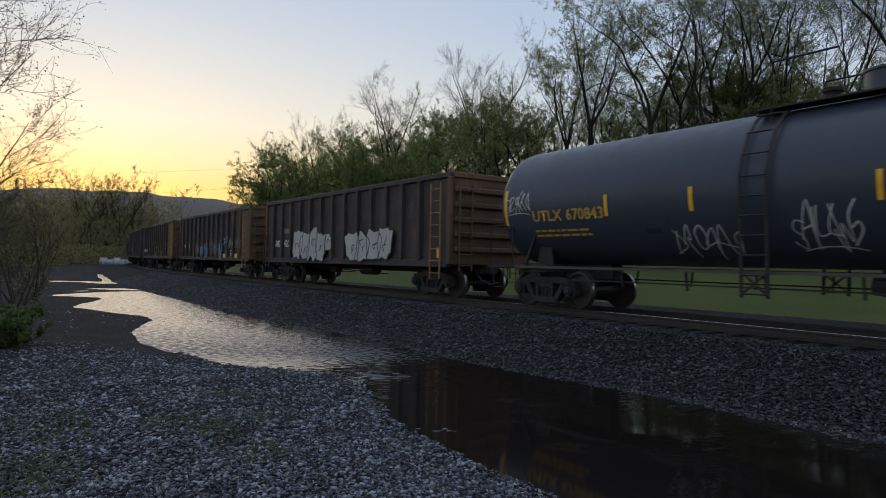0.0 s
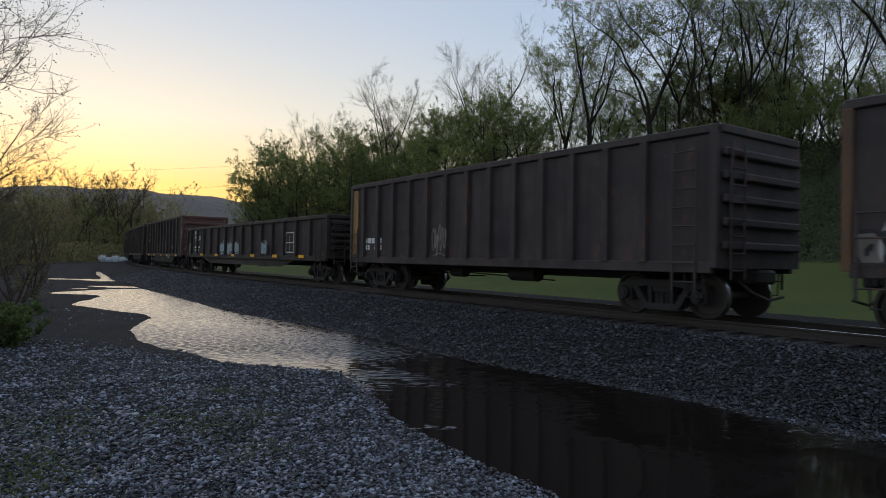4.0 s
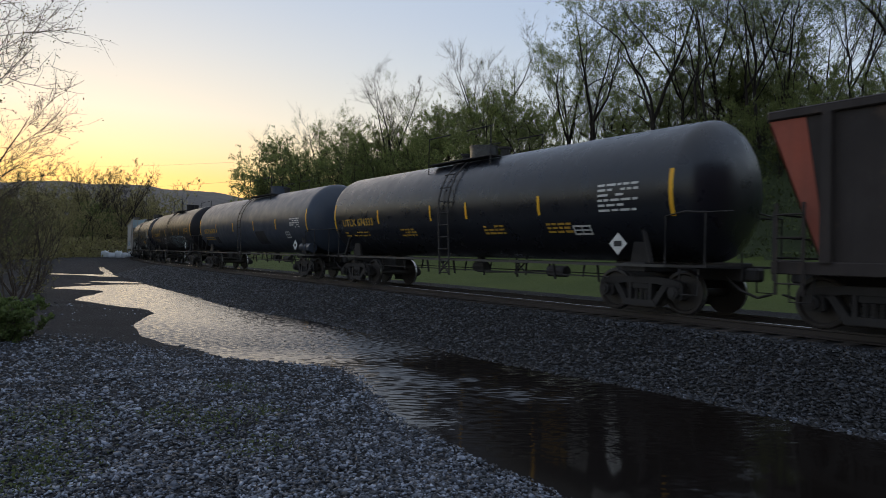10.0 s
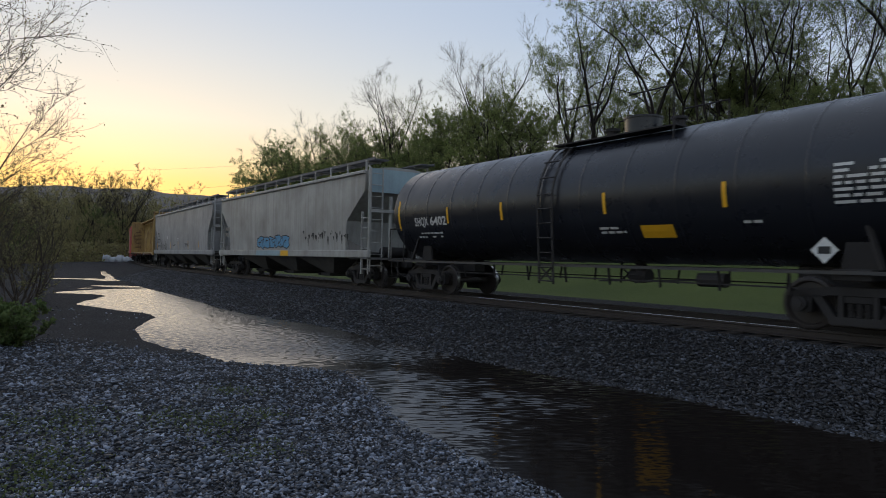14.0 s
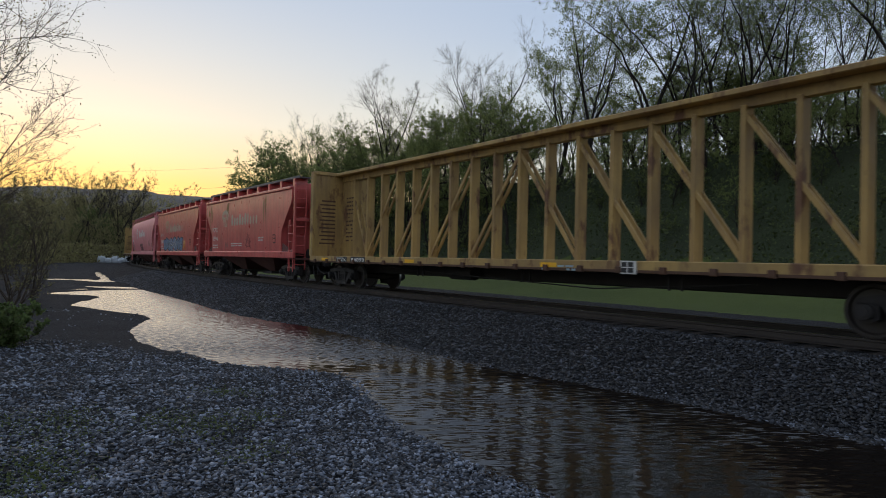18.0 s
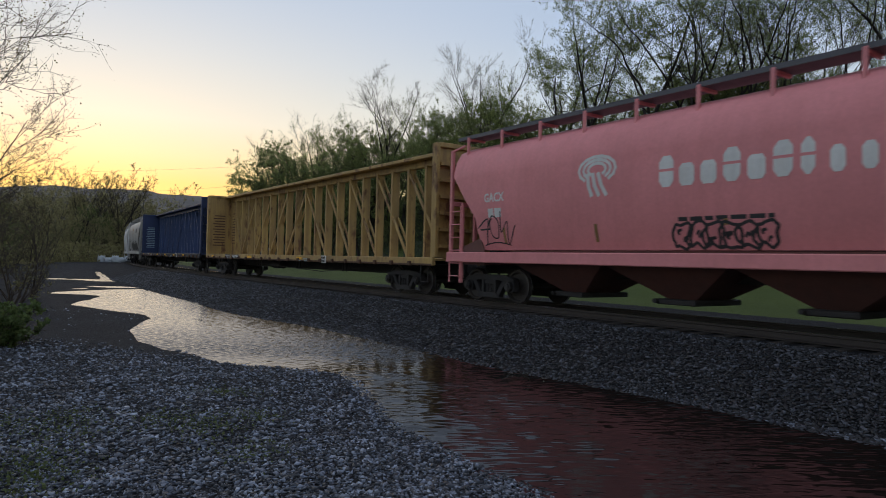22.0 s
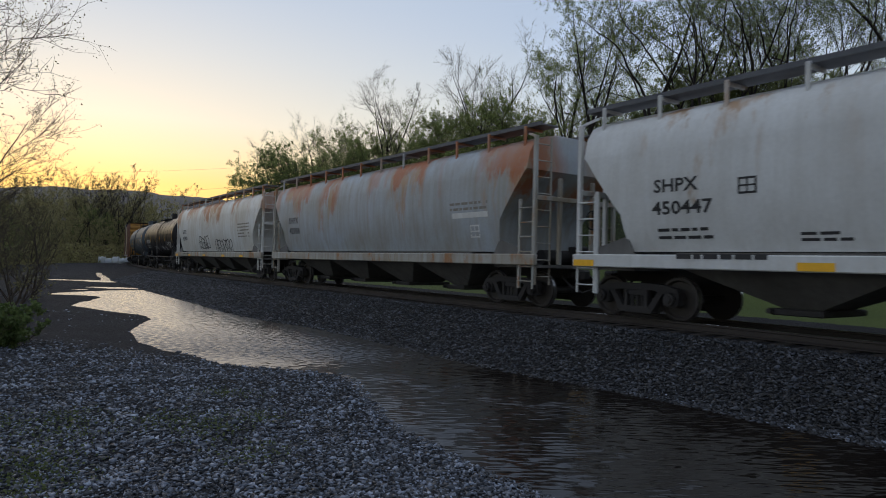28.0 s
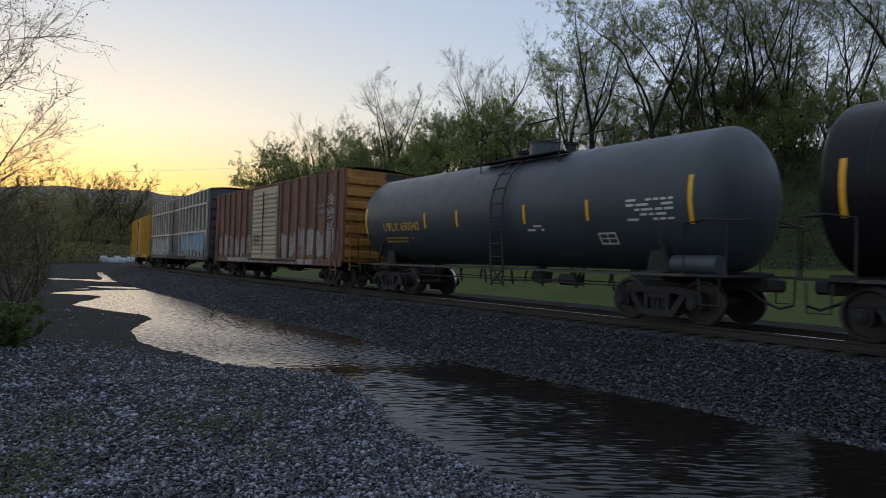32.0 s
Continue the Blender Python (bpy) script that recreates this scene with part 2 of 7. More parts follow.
def rough_mat(name, c1, c2, scale=1.0, fine=25.0, rough=0.9, bumps=0.4, dist=0.03, kind="Object", island=False, spec=0.3):
    """Earth, stone, bark: two colours mixed at two scales with relief."""
    m, n, l, b = nodes_of(name, rough, 0.0, spec)
    v = coords(n, l, kind=kind, shift=False)
    big = noise_fac(n, l, v, scale, 0.35, 0.68)
    small = noise_fac(n, l, v, fine, 0.3, 0.7, 6.0, 0.7)
    c = mix(n, l, big, c1, c2)
    k = n.new("ShaderNodeMath")
    k.operation = "MULTIPLY"
    k.inputs[1].default_value = 0.6
    l.new(small, k.inputs[0])
    c = mix(n, l, k.outputs[0], c, tuple(x * 0.42 for x in c1))
    if island:
        g = n.new("ShaderNodeNewGeometry")
        hs = n.new("ShaderNodeHueSaturation")
        mr = n.new("ShaderNodeMapRange")
        mr.inputs[3].default_value, mr.inputs[4].default_value = 0.22, 3.2
        skew = n.new("ShaderNodeMath")
        skew.operation = "POWER"
        skew.inputs[1].default_value = 2.8
        l.new(g.outputs["Random Per Island"], skew.inputs[0])
        l.new(skew.outputs[0], mr.inputs[0])
        l.new(mr.outputs[0], hs.inputs["Value"])
        l.new(c, hs.inputs["Color"])
        c = hs.outputs[0]
    l.new(c, b.inputs["Base Color"])
    bump(n, l, b, small, bumps, dist)
    return m


def leaf_mat(name, c1, c2, trans=0.35):
    m, n, l, b = nodes_of(name, 0.6, 0.0, 0.3)
    g = n.new("ShaderNodeNewGeometry")
    c = mix(n, l, g.outputs["Random Per Island"], c1, c2)
    l.new(c, b.inputs["Base Color"])
    t = n.new("ShaderNodeBsdfTranslucent")
    l.new(c, t.inputs[0])
    s = n.new("ShaderNodeMixShader")
    s.inputs[0].default_value = trans
    out = n["Material Output"]
    l.new(b.outputs[0], s.inputs[1])
    l.new(t.outputs[0], s.inputs[2])
    l.new(s.outputs[0], out.inputs[0])
    return m


M_STONE = rough_mat("crushed_stone", (0.066, 0.077, 0.102), (0.16, 0.18, 0.22), 2.0, 60.0, 0.6, 0.3, 0.01, island=True, spec=0.5)
M_BALLAST = rough_mat("ballast_stone", (0.018, 0.0205, 0.027), (0.044, 0.048, 0.058), 1.0, 60.0, 0.6, 0.3, 0.01, island=True, spec=0.5)
M_GRASS = leaf_mat("grass", (0.065, 0.085, 0.03), (0.11, 0.135, 0.048), 0.4)
M_BARK = rough_mat("bark", (0.026, 0.021, 0.018), (0.048, 0.04, 0.034), 1.5, 12.0, 0.95, 0.6, 0.05)
M_LEAF = leaf_mat("spring_leaf", (0.13, 0.17, 0.05), (0.25, 0.28, 0.1), 0.6)
M_BUSH = leaf_mat("bush_leaf", (0.07, 0.11, 0.035), (0.14, 0.18, 0.06), 0.45)
M_LEAF_DARK = leaf_mat("shade_leaf", (0.075, 0.1, 0.032), (0.15, 0.175, 0.055), 0.4)
M_UNDER = leaf_mat("undergrowth_leaf", (0.045, 0.06, 0.022), (0.085, 0.105, 0.035), 0.35)
M_TWIG = rough_mat("twig", (0.06, 0.045, 0.035), (0.09, 0.07, 0.05), 3.0, 30.0, 0.9, 0.2)
M_OLIVE = leaf_mat("olive_spring_leaf", (0.2, 0.175, 0.09), (0.36, 0.33, 0.14), 0.5)
M_SCRUB = leaf_mat("scrub_leaf", (0.1, 0.1, 0.05), (0.2, 0.18, 0.08), 0.45)
M_BUD = leaf_mat("bud", (0.12, 0.1, 0.04), (0.2, 0.16, 0.06), 0.4)
# woods greyed and paled: the air's haze is mixed into this colour
M_HILL = rough_mat("hazy_far_woods", (0.095, 0.088, 0.084), (0.14, 0.128, 0.122), 0.02, 0.25, 1.0, 0.0)
M_RAIL = paint("rail_steel", (0.042, 0.033, 0.029), (0.025, 0.02, 0.019), dirt=0.5, rough=0.55)
M_RAILTOP, _n, _l, _b = nodes_of("rail_head", 0.22, 1.0)
_b.inputs["Base Color"].default_value = (0.55, 0.55, 0.56, 1)
M_TIE = rough_mat("sleeper_wood", (0.042, 0.035, 0.031), (0.066, 0.056, 0.05), 3.0, 25.0, 0.9, 0.5)
M_BAG = leaf_mat("woven_bag", (0.68, 0.73, 0.78), (0.8, 0.83, 0.86), 0.45)

# water: a thin muddy puddle, smooth with wind ripples
M_WATER, n, l, b = nodes_of("puddle_water", 0.02, 0.0, 0.5)
b.inputs["Base Color"].default_value = (0.01, 0.008, 0.007, 1)
b.inputs["IOR"].default_value = 1.34
geo = n.new("ShaderNodeNewGeometry")
calm = noise_fac(n, l, geo.outputs["Position"], 0.6, 0.5, 0.66, 2.0)
sepw = n.new("ShaderNodeSeparateXYZ")
l.new(geo.outputs["Position"], sepw.inputs[0])
def math_node(op, p, q):
    k = n.new("ShaderNodeMath")
    k.operation = op
    for i, v in enumerate((p, q)):
        if isinstance(v, float):
            k.inputs[i].default_value = v
        else:
            l.new(v, k.inputs[i])
    return k.outputs[0]


def span(src, a0, a1, b0, b1):
    k = n.new("ShaderNodeMapRange")
    for i, v in enumerate((a0, a1, b0, b1)):
        k.inputs[i + 1].default_value = v
    l.new(src, k.inputs[0])
    return k.outputs[0]


# the far reach lies open to the wind; the near one is in the lee until the wind front drifts in
drift = n.new("ShaderNodeTexCoord")
sepo = n.new("ShaderNodeSeparateXYZ")
l.new(drift.outputs["Object"], sepo.inputs[0])
far_reach = math_node("MULTIPLY", span(sepw.outputs[1], 10.9, 14.0, 0.0, 1.0), span(sepw.outputs[1], 13.5, 19.0, 1.0, 0.55))
front = span(sepo.outputs[1], 8.4, 12.0, 0.0, 1.0)
patches = math_node("MULTIPLY", calm, span(sepo.outputs[1], 5.0, 9.0, 0.05, 0.4))
top = math_node("MAXIMUM", far_reach, math_node("MAXIMUM", patches, math_node("MULTIPLY", span(sepw.outputs[1], 10.0, 14.0, 1.0, 0.3), math_node("MULTIPLY", front, math_node("ADD", math_node("MULTIPLY", calm, 0.4), 0.44)))))
l.new(span(top, 0.0, 1.0, 0.06, 0.08), b.inputs["Roughness"])
# short dimples on the open reach, longer crests where the wind front has come in
blown = math_node("MULTIPLY", math_node("SUBTRACT", 1.0, far_reach), front)
slopes = []
for small, crest, k, mean in (((1.5, 1.1, 1.0), (0.9, 1.8, 1.0), 0.14, 0.0), ((1.1, 2.2, 1.0), (0.5, 2.5, 1.0), 0.42, 0.15)):  # mean: steady tilt towards -y, added so the water reflects more sky
    d1 = noise_fac(n, l, coords(n, l, small, shift=False), 6.0, 0.0, 1.0, 2.5)
    d2 = noise_fac(n, l, coords(n, l, crest, shift=False), 6.0, 0.0, 1.0, 1.5)
    wave = math_node("ADD", math_node("MULTIPLY", d1, math_node("SUBTRACT", 1.0, blown)), math_node("MULTIPLY", d2, blown))
    slopes.append(math_node("MULTIPLY", math_node("MULTIPLY", math_node("SUBTRACT", wave, 0.5 + mean), top), k * 3.0))
cmb = n.new("ShaderNodeCombineXYZ")
l.new(slopes[0], cmb.inputs[0])
l.new(slopes[1], cmb.inputs[1])
cmb.inputs[2].default_value = 1.0
nrm = n.new("ShaderNodeVectorMath")
nrm.operation = "NORMALIZE"
l.new(cmb.outputs[0], nrm.inputs[0])
l.new(nrm.outputs[0], b.inputs["Normal"])

# ---- ground ----
SHORE = [(0.86, 5.51), (0.62, 5.91), (0.38, 6.21), (0.12, 6.67), (-0.19, 7.22), (-0.54, 7.75), (-0.81, 8.49), (-1.06, 9.33), (-1.24, 10.13), (-1.51, 10.82), (-1.81, 11.49), (-2.62, 11.77), (-3.45, 12.0), (-4.07, 12.32), (-4.94, 13.22), (-5.74, 13.76), (-6.42, 14.48), (-6.91, 15.0), (-7.63, 16.23), (-8.07, 17.06), (-8.45, 18.15), (-8.8, 19.5), (-9.07, 20.49), (-9.66, 21.4), (-10.41, 22.12), (-11.52, 22.8), (-12.65, 23.81), (-14.1, 24.9), (-14.33, 25.43), (-14.66, 26.71), (-15.42, 29.71), (-16.15, 30.86), (-17.26, 31.42), (-18.9, 31.4), (-19.18, 32.23), (-18.79, 34.21), (-18.14, 35.84), (-16.88, 37.16)]


def foot(u):
    """How far from the line the ballast runs out."""
    return np.interp(u, [0, 6, 8, 9.5, 12, 15, 18, 20, 22.5, 25, 30, 38, 55, 90], [3.9, 3.92, 4.18, 4.4, 4.43, 4.35, 4.42, 4.84, 5.15, 5.08, 4.82, 4.7, 4.6, 3.6])


_pu = np.array([40, 34, 28.5, 22.5, 19.5, 16, 12, 9.5, 7, 5, 3.5, 1, -3.0])
_px, _py, _ = line_at(_pu, foot(_pu) - 0.02)
PUDDLE = np.array(SHORE + list(zip(_px, _py)) + [(4.5, 0.5), (2.2, 3.6)])


def inside_distance(X, Y, poly):
    """Signed distance to the puddle's shore: positive on land."""
    d = np.full(X.shape, 1e9)
    ins = np.zeros(X.shape, bool)
    for i in range(len(poly)):
        (ax, ay), (bx, by) = poly[i], poly[(i + 1) % len(poly)]
        ex, ey = bx - ax, by - ay
        t = np.clip(((X - ax) * ex + (Y - ay) * ey) / (ex * ex + ey * ey), 0, 1)
        d = np.minimum(d, np.hypot(X - ax - t * ex, Y - ay - t * ey))
        c = (ay > Y) != (by > Y)
        ins ^= c & (X < ax + (Y - ay) * ex / (ey if abs(ey) > 1e-9 else 1e-9))
    return np.where(ins, -d, d)


def lumps(X, Y, s):
    return np.sin(X * s + 1.3) * np.cos(Y * s * 1.17 + 0.7) * 0.5 + np.sin(X * s * 2.3 + Y * s * 1.9) * 0.3 + np.cos(Y * s * 3.7 - X * s * 3.1 + 2.0) * 0.2


def sstep(a, b, x):
    t = np.clip((x - a) / (b - a), 0, 1)
    return t * t * (3 - 2 * t)


def ground_z(X, Y):
    X, Y = np.asarray(X, float), np.asarray(Y, float)
    u, w = line_coords(X, Y)
    d = inside_distance(X, Y, PUDDLE)
    for ax, ay, bx, by, rad in ((-28.3, 48.8, -23.0, 47.0, 0.95), (-24.6, 48.6, -31.5, 60.5, 0.62), (-31.5, 60.5, -36.7, 70.0, 0.4), (-20.8, 39.0, -17.3, 38.5, 0.7), (-20.2, 35.6, -19.2, 37.0, 0.25), (-44.7, 86.0, -42.8, 83.4, 0.9)):
        t = np.clip(((X - ax) * (bx - ax) + (Y - ay) * (by - ay)) / ((bx - ax) ** 2 + (by - ay) ** 2), 0, 1)
        d = np.minimum(d, np.hypot(X - ax - t * (bx - ax), Y - ay - t * (by - ay)) - rad * (0.85 + 0.35 * np.sin(1.9 * X + 1.3 * Y)))
    d = d + 0.07 * lumps(X, Y, 2.1) + 0.035 * lumps(X, Y, 6.3)
    low = 0.34 * (1 - 0.75 * sstep(22, 36, np.hypot(X, Y)))
    land = np.where(d > 0, low * (1 - np.exp(-d / 3.2)) + 0.012 * np.minimum(d, 1.0), -0.1 * sstep(0, 0.8, -d))
    land = land + np.where(d > 0, np.minimum(d, 1) * 0.03 * lumps(X, Y, 0.9), 0)
    land = land + 0.35 * sstep(50, 120, np.hypot(X, Y)) * (d > 0)
    f = foot(u)
    bed = 0.70 * np.clip((f - w) / (f - 1.95), -0.5, 1)
    near = np.where(w > 0, np.maximum(land, np.where(w < f, bed, -9)), 0)
    far = 0.70 - 0.22 * sstep(5.0, 7.0, -w) + 1.75 * sstep(7.0, 25.0, -w)
    bank = 7.9 * sstep(22.5, 31.5, -w + 0.8 * lumps(u, w, 0.21)) + 0.3 * lumps(X, Y, 0.35) * sstep(22, 30, -w)
    bank = bank - 7.0 * sstep(40, 75, -w)
    far = far + bank
    return np.where(w > 0, near, far)


def polar_ground():
    ang = np.concatenate([np.radians(np.arange(-42, 42, 0.28)), np.radians(np.arange(42, 318, 2.4))])
    rad = np.concatenate([[0.4], np.geomspace(1.2, 60, 210), np.geomspace(62, 4200, 60)])
    A, R = np.meshgrid(ang, rad)
    X, Y = R * np.sin(A), R * np.cos(A)
    Z = ground_z(X, Y)
    na, nr = len(ang), len(rad)
    V = np.stack([X.ravel(), Y.ravel(), Z.ravel()], 1)
    i, j = np.meshgrid(np.arange(nr - 1), np.arange(na), indexing="ij")
    j2 = (j + 1) % na
    F = np.stack([i * na + j, (i + 1) * na + j, (i + 1) * na + j2, i * na + j2], -1).reshape(-1, 4)
    c = len(V)
    V = np.vstack([V, [[0, 0, ground_z(np.array([0.0]), np.array([0.0]))[0]]]])
    me = raw_mesh("ground", V, F, M_GROUND, True)
    bm = bmesh.new()
    bm.from_mesh(me)
    bm.verts.ensure_lookup_table()
    for k in range(na):
        bm.faces.new((bm.verts[c], bm.verts[k], bm.verts[(k + 1) % na])).smooth = True
    bm.to_mesh(me)
    bm.free()
    return me


# ground: stony soil by the water, meadow beyond the line, leaf litter on the bank
M_GROUND, n, l, b = nodes_of("ground_cover", 0.95, 0.0, 0.25)
gv = coords(n, l, shift=False)
gc = mix(n, l, noise_fac(n, l, gv, 0.45, 0.35, 0.65), (0.018, 0.018, 0.021), (0.034, 0.034, 0.039))
gs = noise_fac(n, l, gv, 38.0, 0.35, 0.68, 5.0, 0.7)
gc = mix(n, l, gs, gc, (0.012, 0.012, 0.013))
l.new(gc, b.inputs["Base Color"])
bump(n, l, b, gs, 0.8, 0.03)
M_MEADOW = rough_mat("meadow", (0.055, 0.078, 0.014), (0.08, 0.105, 0.021), 0.25, 9.0, 0.95, 0.5, 0.06)
M_LITTER = rough_mat("leaf_litter", (0.035, 0.045, 0.022), (0.045, 0.062, 0.025), 0.3, 6.0, 0.95, 0.6, 0.1)
M_FAR = rough_mat("far_ground", (0.04, 0.05, 0.025), (0.06, 0.065, 0.035), 0.05, 2.0, 0.95, 0.4, 0.1)

gme = polar_ground()
for mt in (M_MEADOW, M_LITTER, M_FAR):
    gme.materials.append(mt)
_n = len(gme.polygons)
_c = np.zeros(_n * 3)
gme.polygons.foreach_get("center", _c)
_c = _c.reshape(-1, 3)
_gu, _gw = line_coords(_c[:, 0], _c[:, 1])
_r = np.hypot(_c[:, 0], _c[:, 1])
_mi = np.where(_gw < -5.1, np.where(_gw < -23.2, 2, 1), 0)
_mi = np.where((_r > 150) & (_mi == 0), 3, _mi)
gme.polygons.foreach_set("material_index", _mi.astype(np.int32))
ground = tagged(new("ground", gme), "dark stony ground with meadow and wooded bank", "ground", kind="structure")

water = tagged(new("water", raw_mesh("water", [(-52, -14, 0), (14, -14, 0), (14, 90, 0), (-52, 90, 0)], [(0, 1, 2, 3)], M_WATER)), "shallow muddy puddle water reflecting the sky", "water", kind="structure")

# ---- track ----
track = tagged(new("railway_track"), "rusty steel rails on old wooden sleepers in ballast", "railway track", kind="structure")
track.matrix_basis = pose(0, 0, 0)
RAIL_OUT = [(-0.07, -0.17), (0.07, -0.17), (0.07, -0.155), (0.012, -0.13), (0.012, -0.045), (0.036, -0.035), (0.036, 0.0), (-0.036, 0.0), (-0.036, -0.035), (-0.012, -0.045), (-0.012, -0.13), (-0.07, -0.155)]
_ru = np.concatenate([np.arange(-120, 0, 6.0), np.arange(0, 130, 1.5), np.arange(130, 600, 6.0)])
for side in (0.753, -0.753):
    g, gt = Geo(), Geo()
    rings, tops = [], []
    for u in _ru:
        x, y, h = line_at(u, side)
        nx, ny = -math.cos(h), -math.sin(h)
        rings.append([(x + a * nx, y + a * ny, RAIL_Z + z - 0.004) for a, z in RAIL_OUT])
        tops.append([(x + a * nx, y + a * ny, RAIL_Z + z) for a, z in ((-0.03, -0.004), (0.03, -0.004), (0.027, 0.0), (-0.027, 0.0))])
    rail = part("rail", fix_normals(g.loft(rings).mesh("rail", M_RAIL)), M_RAIL, track)
    part("rail_head", fix_normals(gt.loft(tops).mesh("rail_head", M_RAILTOP)), M_RAILTOP, rail, "polished running surface")

# ---- the train: materials ----
M_STEEL = paint("dark_running_gear", (0.034, 0.031, 0.031), (0.018, 0.016, 0.016), dirt=0.6, rough=0.7)
M_WHEEL = paint("wheel_steel", (0.045, 0.038, 0.035), (0.025, 0.021, 0.02), dirt=0.5, rough=0.5)
M_TREAD, _n, _l, _b = nodes_of("wheel_tread", 0.3, 1.0)
_b.inputs["Base Color"].default_value = (0.5, 0.49, 0.48, 1)
M_YELLOW = paint("reflective_yellow", (0.9, 0.47, 0.02), (0.4, 0.25, 0.05), dirt=0.2, rough=0.45)
M_WHITE = paint("white_lettering", (0.7, 0.7, 0.68), (0.35, 0.33, 0.3), dirt=0.35, rough=0.6)
M_MARK = paint("yellow_lettering", (0.62, 0.36, 0.05), (0.3, 0.2, 0.06), dirt=0.35, rough=0.6)
M_INK = paint("black_lettering", (0.025, 0.025, 0.027), (0.05, 0.05, 0.05), dirt=0.3, rough=0.6)
M_BLUE = paint("blue_spray", (0.12, 0.34, 0.55), (0.1, 0.15, 0.2), dirt=0.3, rough=0.6)
M_SILVER = paint("silver_spray", (0.5, 0.5, 0.5), (0.25, 0.24, 0.23), dirt=0.55, rough=0.5)
M_FADED = paint("faded_spray", (0.3, 0.27, 0.23), (0.1, 0.09, 0.08), dirt=0.8, rough=0.7)
M_PURPLE = paint("violet_spray", (0.16, 0.16, 0.36), (0.1, 0.1, 0.15), dirt=0.3, rough=0.55)
M_STEELBLUE = paint("grey_blue_spray", (0.17, 0.23, 0.38), (0.1, 0.12, 0.18), dirt=0.35, rough=0.55)
M_PALE = paint("pale_blue_spray", (0.33, 0.45, 0.5), (0.15, 0.18, 0.2), dirt=0.5, rough=0.6)
M_COALCAR = paint("brown_black_steel", (0.066, 0.053, 0.051), (0.026, 0.023, 0.025), (0.12, 0.06, 0.04), dirt=0.85, rusty=0.5, rough=0.7)
M_TUBCAR = paint("black_steel", (0.043, 0.034, 0.032), (0.019, 0.015, 0.014), (0.085, 0.055, 0.04), dirt=0.85, rusty=0.4, rough=0.7)
M_OCHRE = paint("ochre_end_paint", (0.36, 0.2, 0.065), (0.12, 0.08, 0.045), (0.17, 0.085, 0.04), dirt=0.8, rusty=0.4, rough=0.7)
# ochre ends darkened: their shade is put into this brown, with rust mottling
M_ENDBROWN = paint("shaded_rusty_end_paint", (0.17, 0.095, 0.05), (0.06, 0.045, 0.035), (0.12, 0.055, 0.03), dirt=0.85, rusty=0.5, rough=0.75)
M_REDEND = paint("red_oxide_paint", (0.36, 0.085, 0.05), (0.1, 0.05, 0.04), dirt=0.5, rough=0.65)
M_CHALK = paint("peeling_white_red", (0.42, 0.4, 0.39), (0.1, 0.07, 0.06), (0.22, 0.05, 0.04), dirt=0.6, rusty=0.75, rough=0.75)
M_GHOST = paint("ghost_paint", (0.12, 0.11, 0.1), (0.05, 0.045, 0.042), dirt=0.8, rough=0.75)
M_PEEL = paint("peeling_red_brown", (0.13, 0.062, 0.052), (0.05, 0.035, 0.032), (0.36, 0.34, 0.34), dirt=0.6, rusty=0.45, rough=0.75)
M_CHIME = paint("dusty_black_paint", (0.05, 0.05, 0.052), (0.09, 0.08, 0.07), dirt=0.5, rough=0.42)

BLACK_TANK = paint("black_tank_paint", (0.013, 0.015, 0.022), (0.019, 0.02, 0.024), dirt=0.45, rough=0.27, spec=0.5)
BROWN_TANK = paint("brown_black_tank_paint", (0.014, 0.014, 0.018), (0.024, 0.02, 0.02), dirt=0.5, rough=0.34, spec=0.16)
SLATE_TANK = paint("slate_tank_paint", (0.05, 0.062, 0.092), (0.045, 0.047, 0.056), dirt=0.4, rough=0.34, streak=0.4, spec=0.32)
GREY_TANK = paint("grey_tank_paint", (0.045, 0.058, 0.085), (0.042, 0.046, 0.056), dirt=0.5, rough=0.36, streak=0.4, spec=0.32)
TEAL_TANK = paint("blue_grey_tank_paint", (0.052, 0.07, 0.088), (0.045, 0.045, 0.047), (0.11, 0.068, 0.05), dirt=0.45, rough=0.45)

_cache = {}
RUNGS = {}


def shared(key, build):
    if key not in _cache:
        _cache[key] = build()
    return _cache[key]


def place(name, me, parent, x=0.0, y=0.0, z=0.0, rz=0.0, label=""):
    ob = part(name, me, None, parent, label)
    ob.matrix_basis = pose(x, y, z, 0, 0, rz)
    rung, levels = RUNGS.get(me.name, (None, ()))
    for q in levels:
        part("rung", rung, None, ob).matrix_basis = pose(0, 0, q)
    return ob


# ---- running gear ----
def wheelset_mesh():
    g = Geo()
    n = 22
    prof = [(0.0, 0.09), (0.0, 0.13), (0.05, 0.14), (0.06, 0.36), (0.0, 0.39), (0.0, 0.435), (0.012, 0.457), (0.1, 0.46), (0.115, 0.48), (0.135, 0.47), (0.135, 0.1)]
    for s in (-1, 1):
        rings = []
        for d, r in prof:
            rings.append([(r * math.cos(6.28319 * k / n), s * (0.822 - d), 0.457 + r * math.sin(6.28319 * k / n)) for k in range(n)])
        g.loft(rings, False)
    g.cyl((0, -1.0, 0.457), (0, 1.0, 0.457), 0.085, 12)
    return fix_normals(g.mesh("wheelset", M_WHEEL, 35))


def tread_mesh():
    n = 28
    rings = [[(r * math.cos(6.28319 * k / n), d - 0.822, 0.457 + r * math.sin(6.28319 * k / n)) for k in range(n)] for d, r in ((0.02, 0.4585), (0.095, 0.4615))]
    return fix_normals(Geo().loft(rings, False).mesh("tread", M_TREAD, 35))


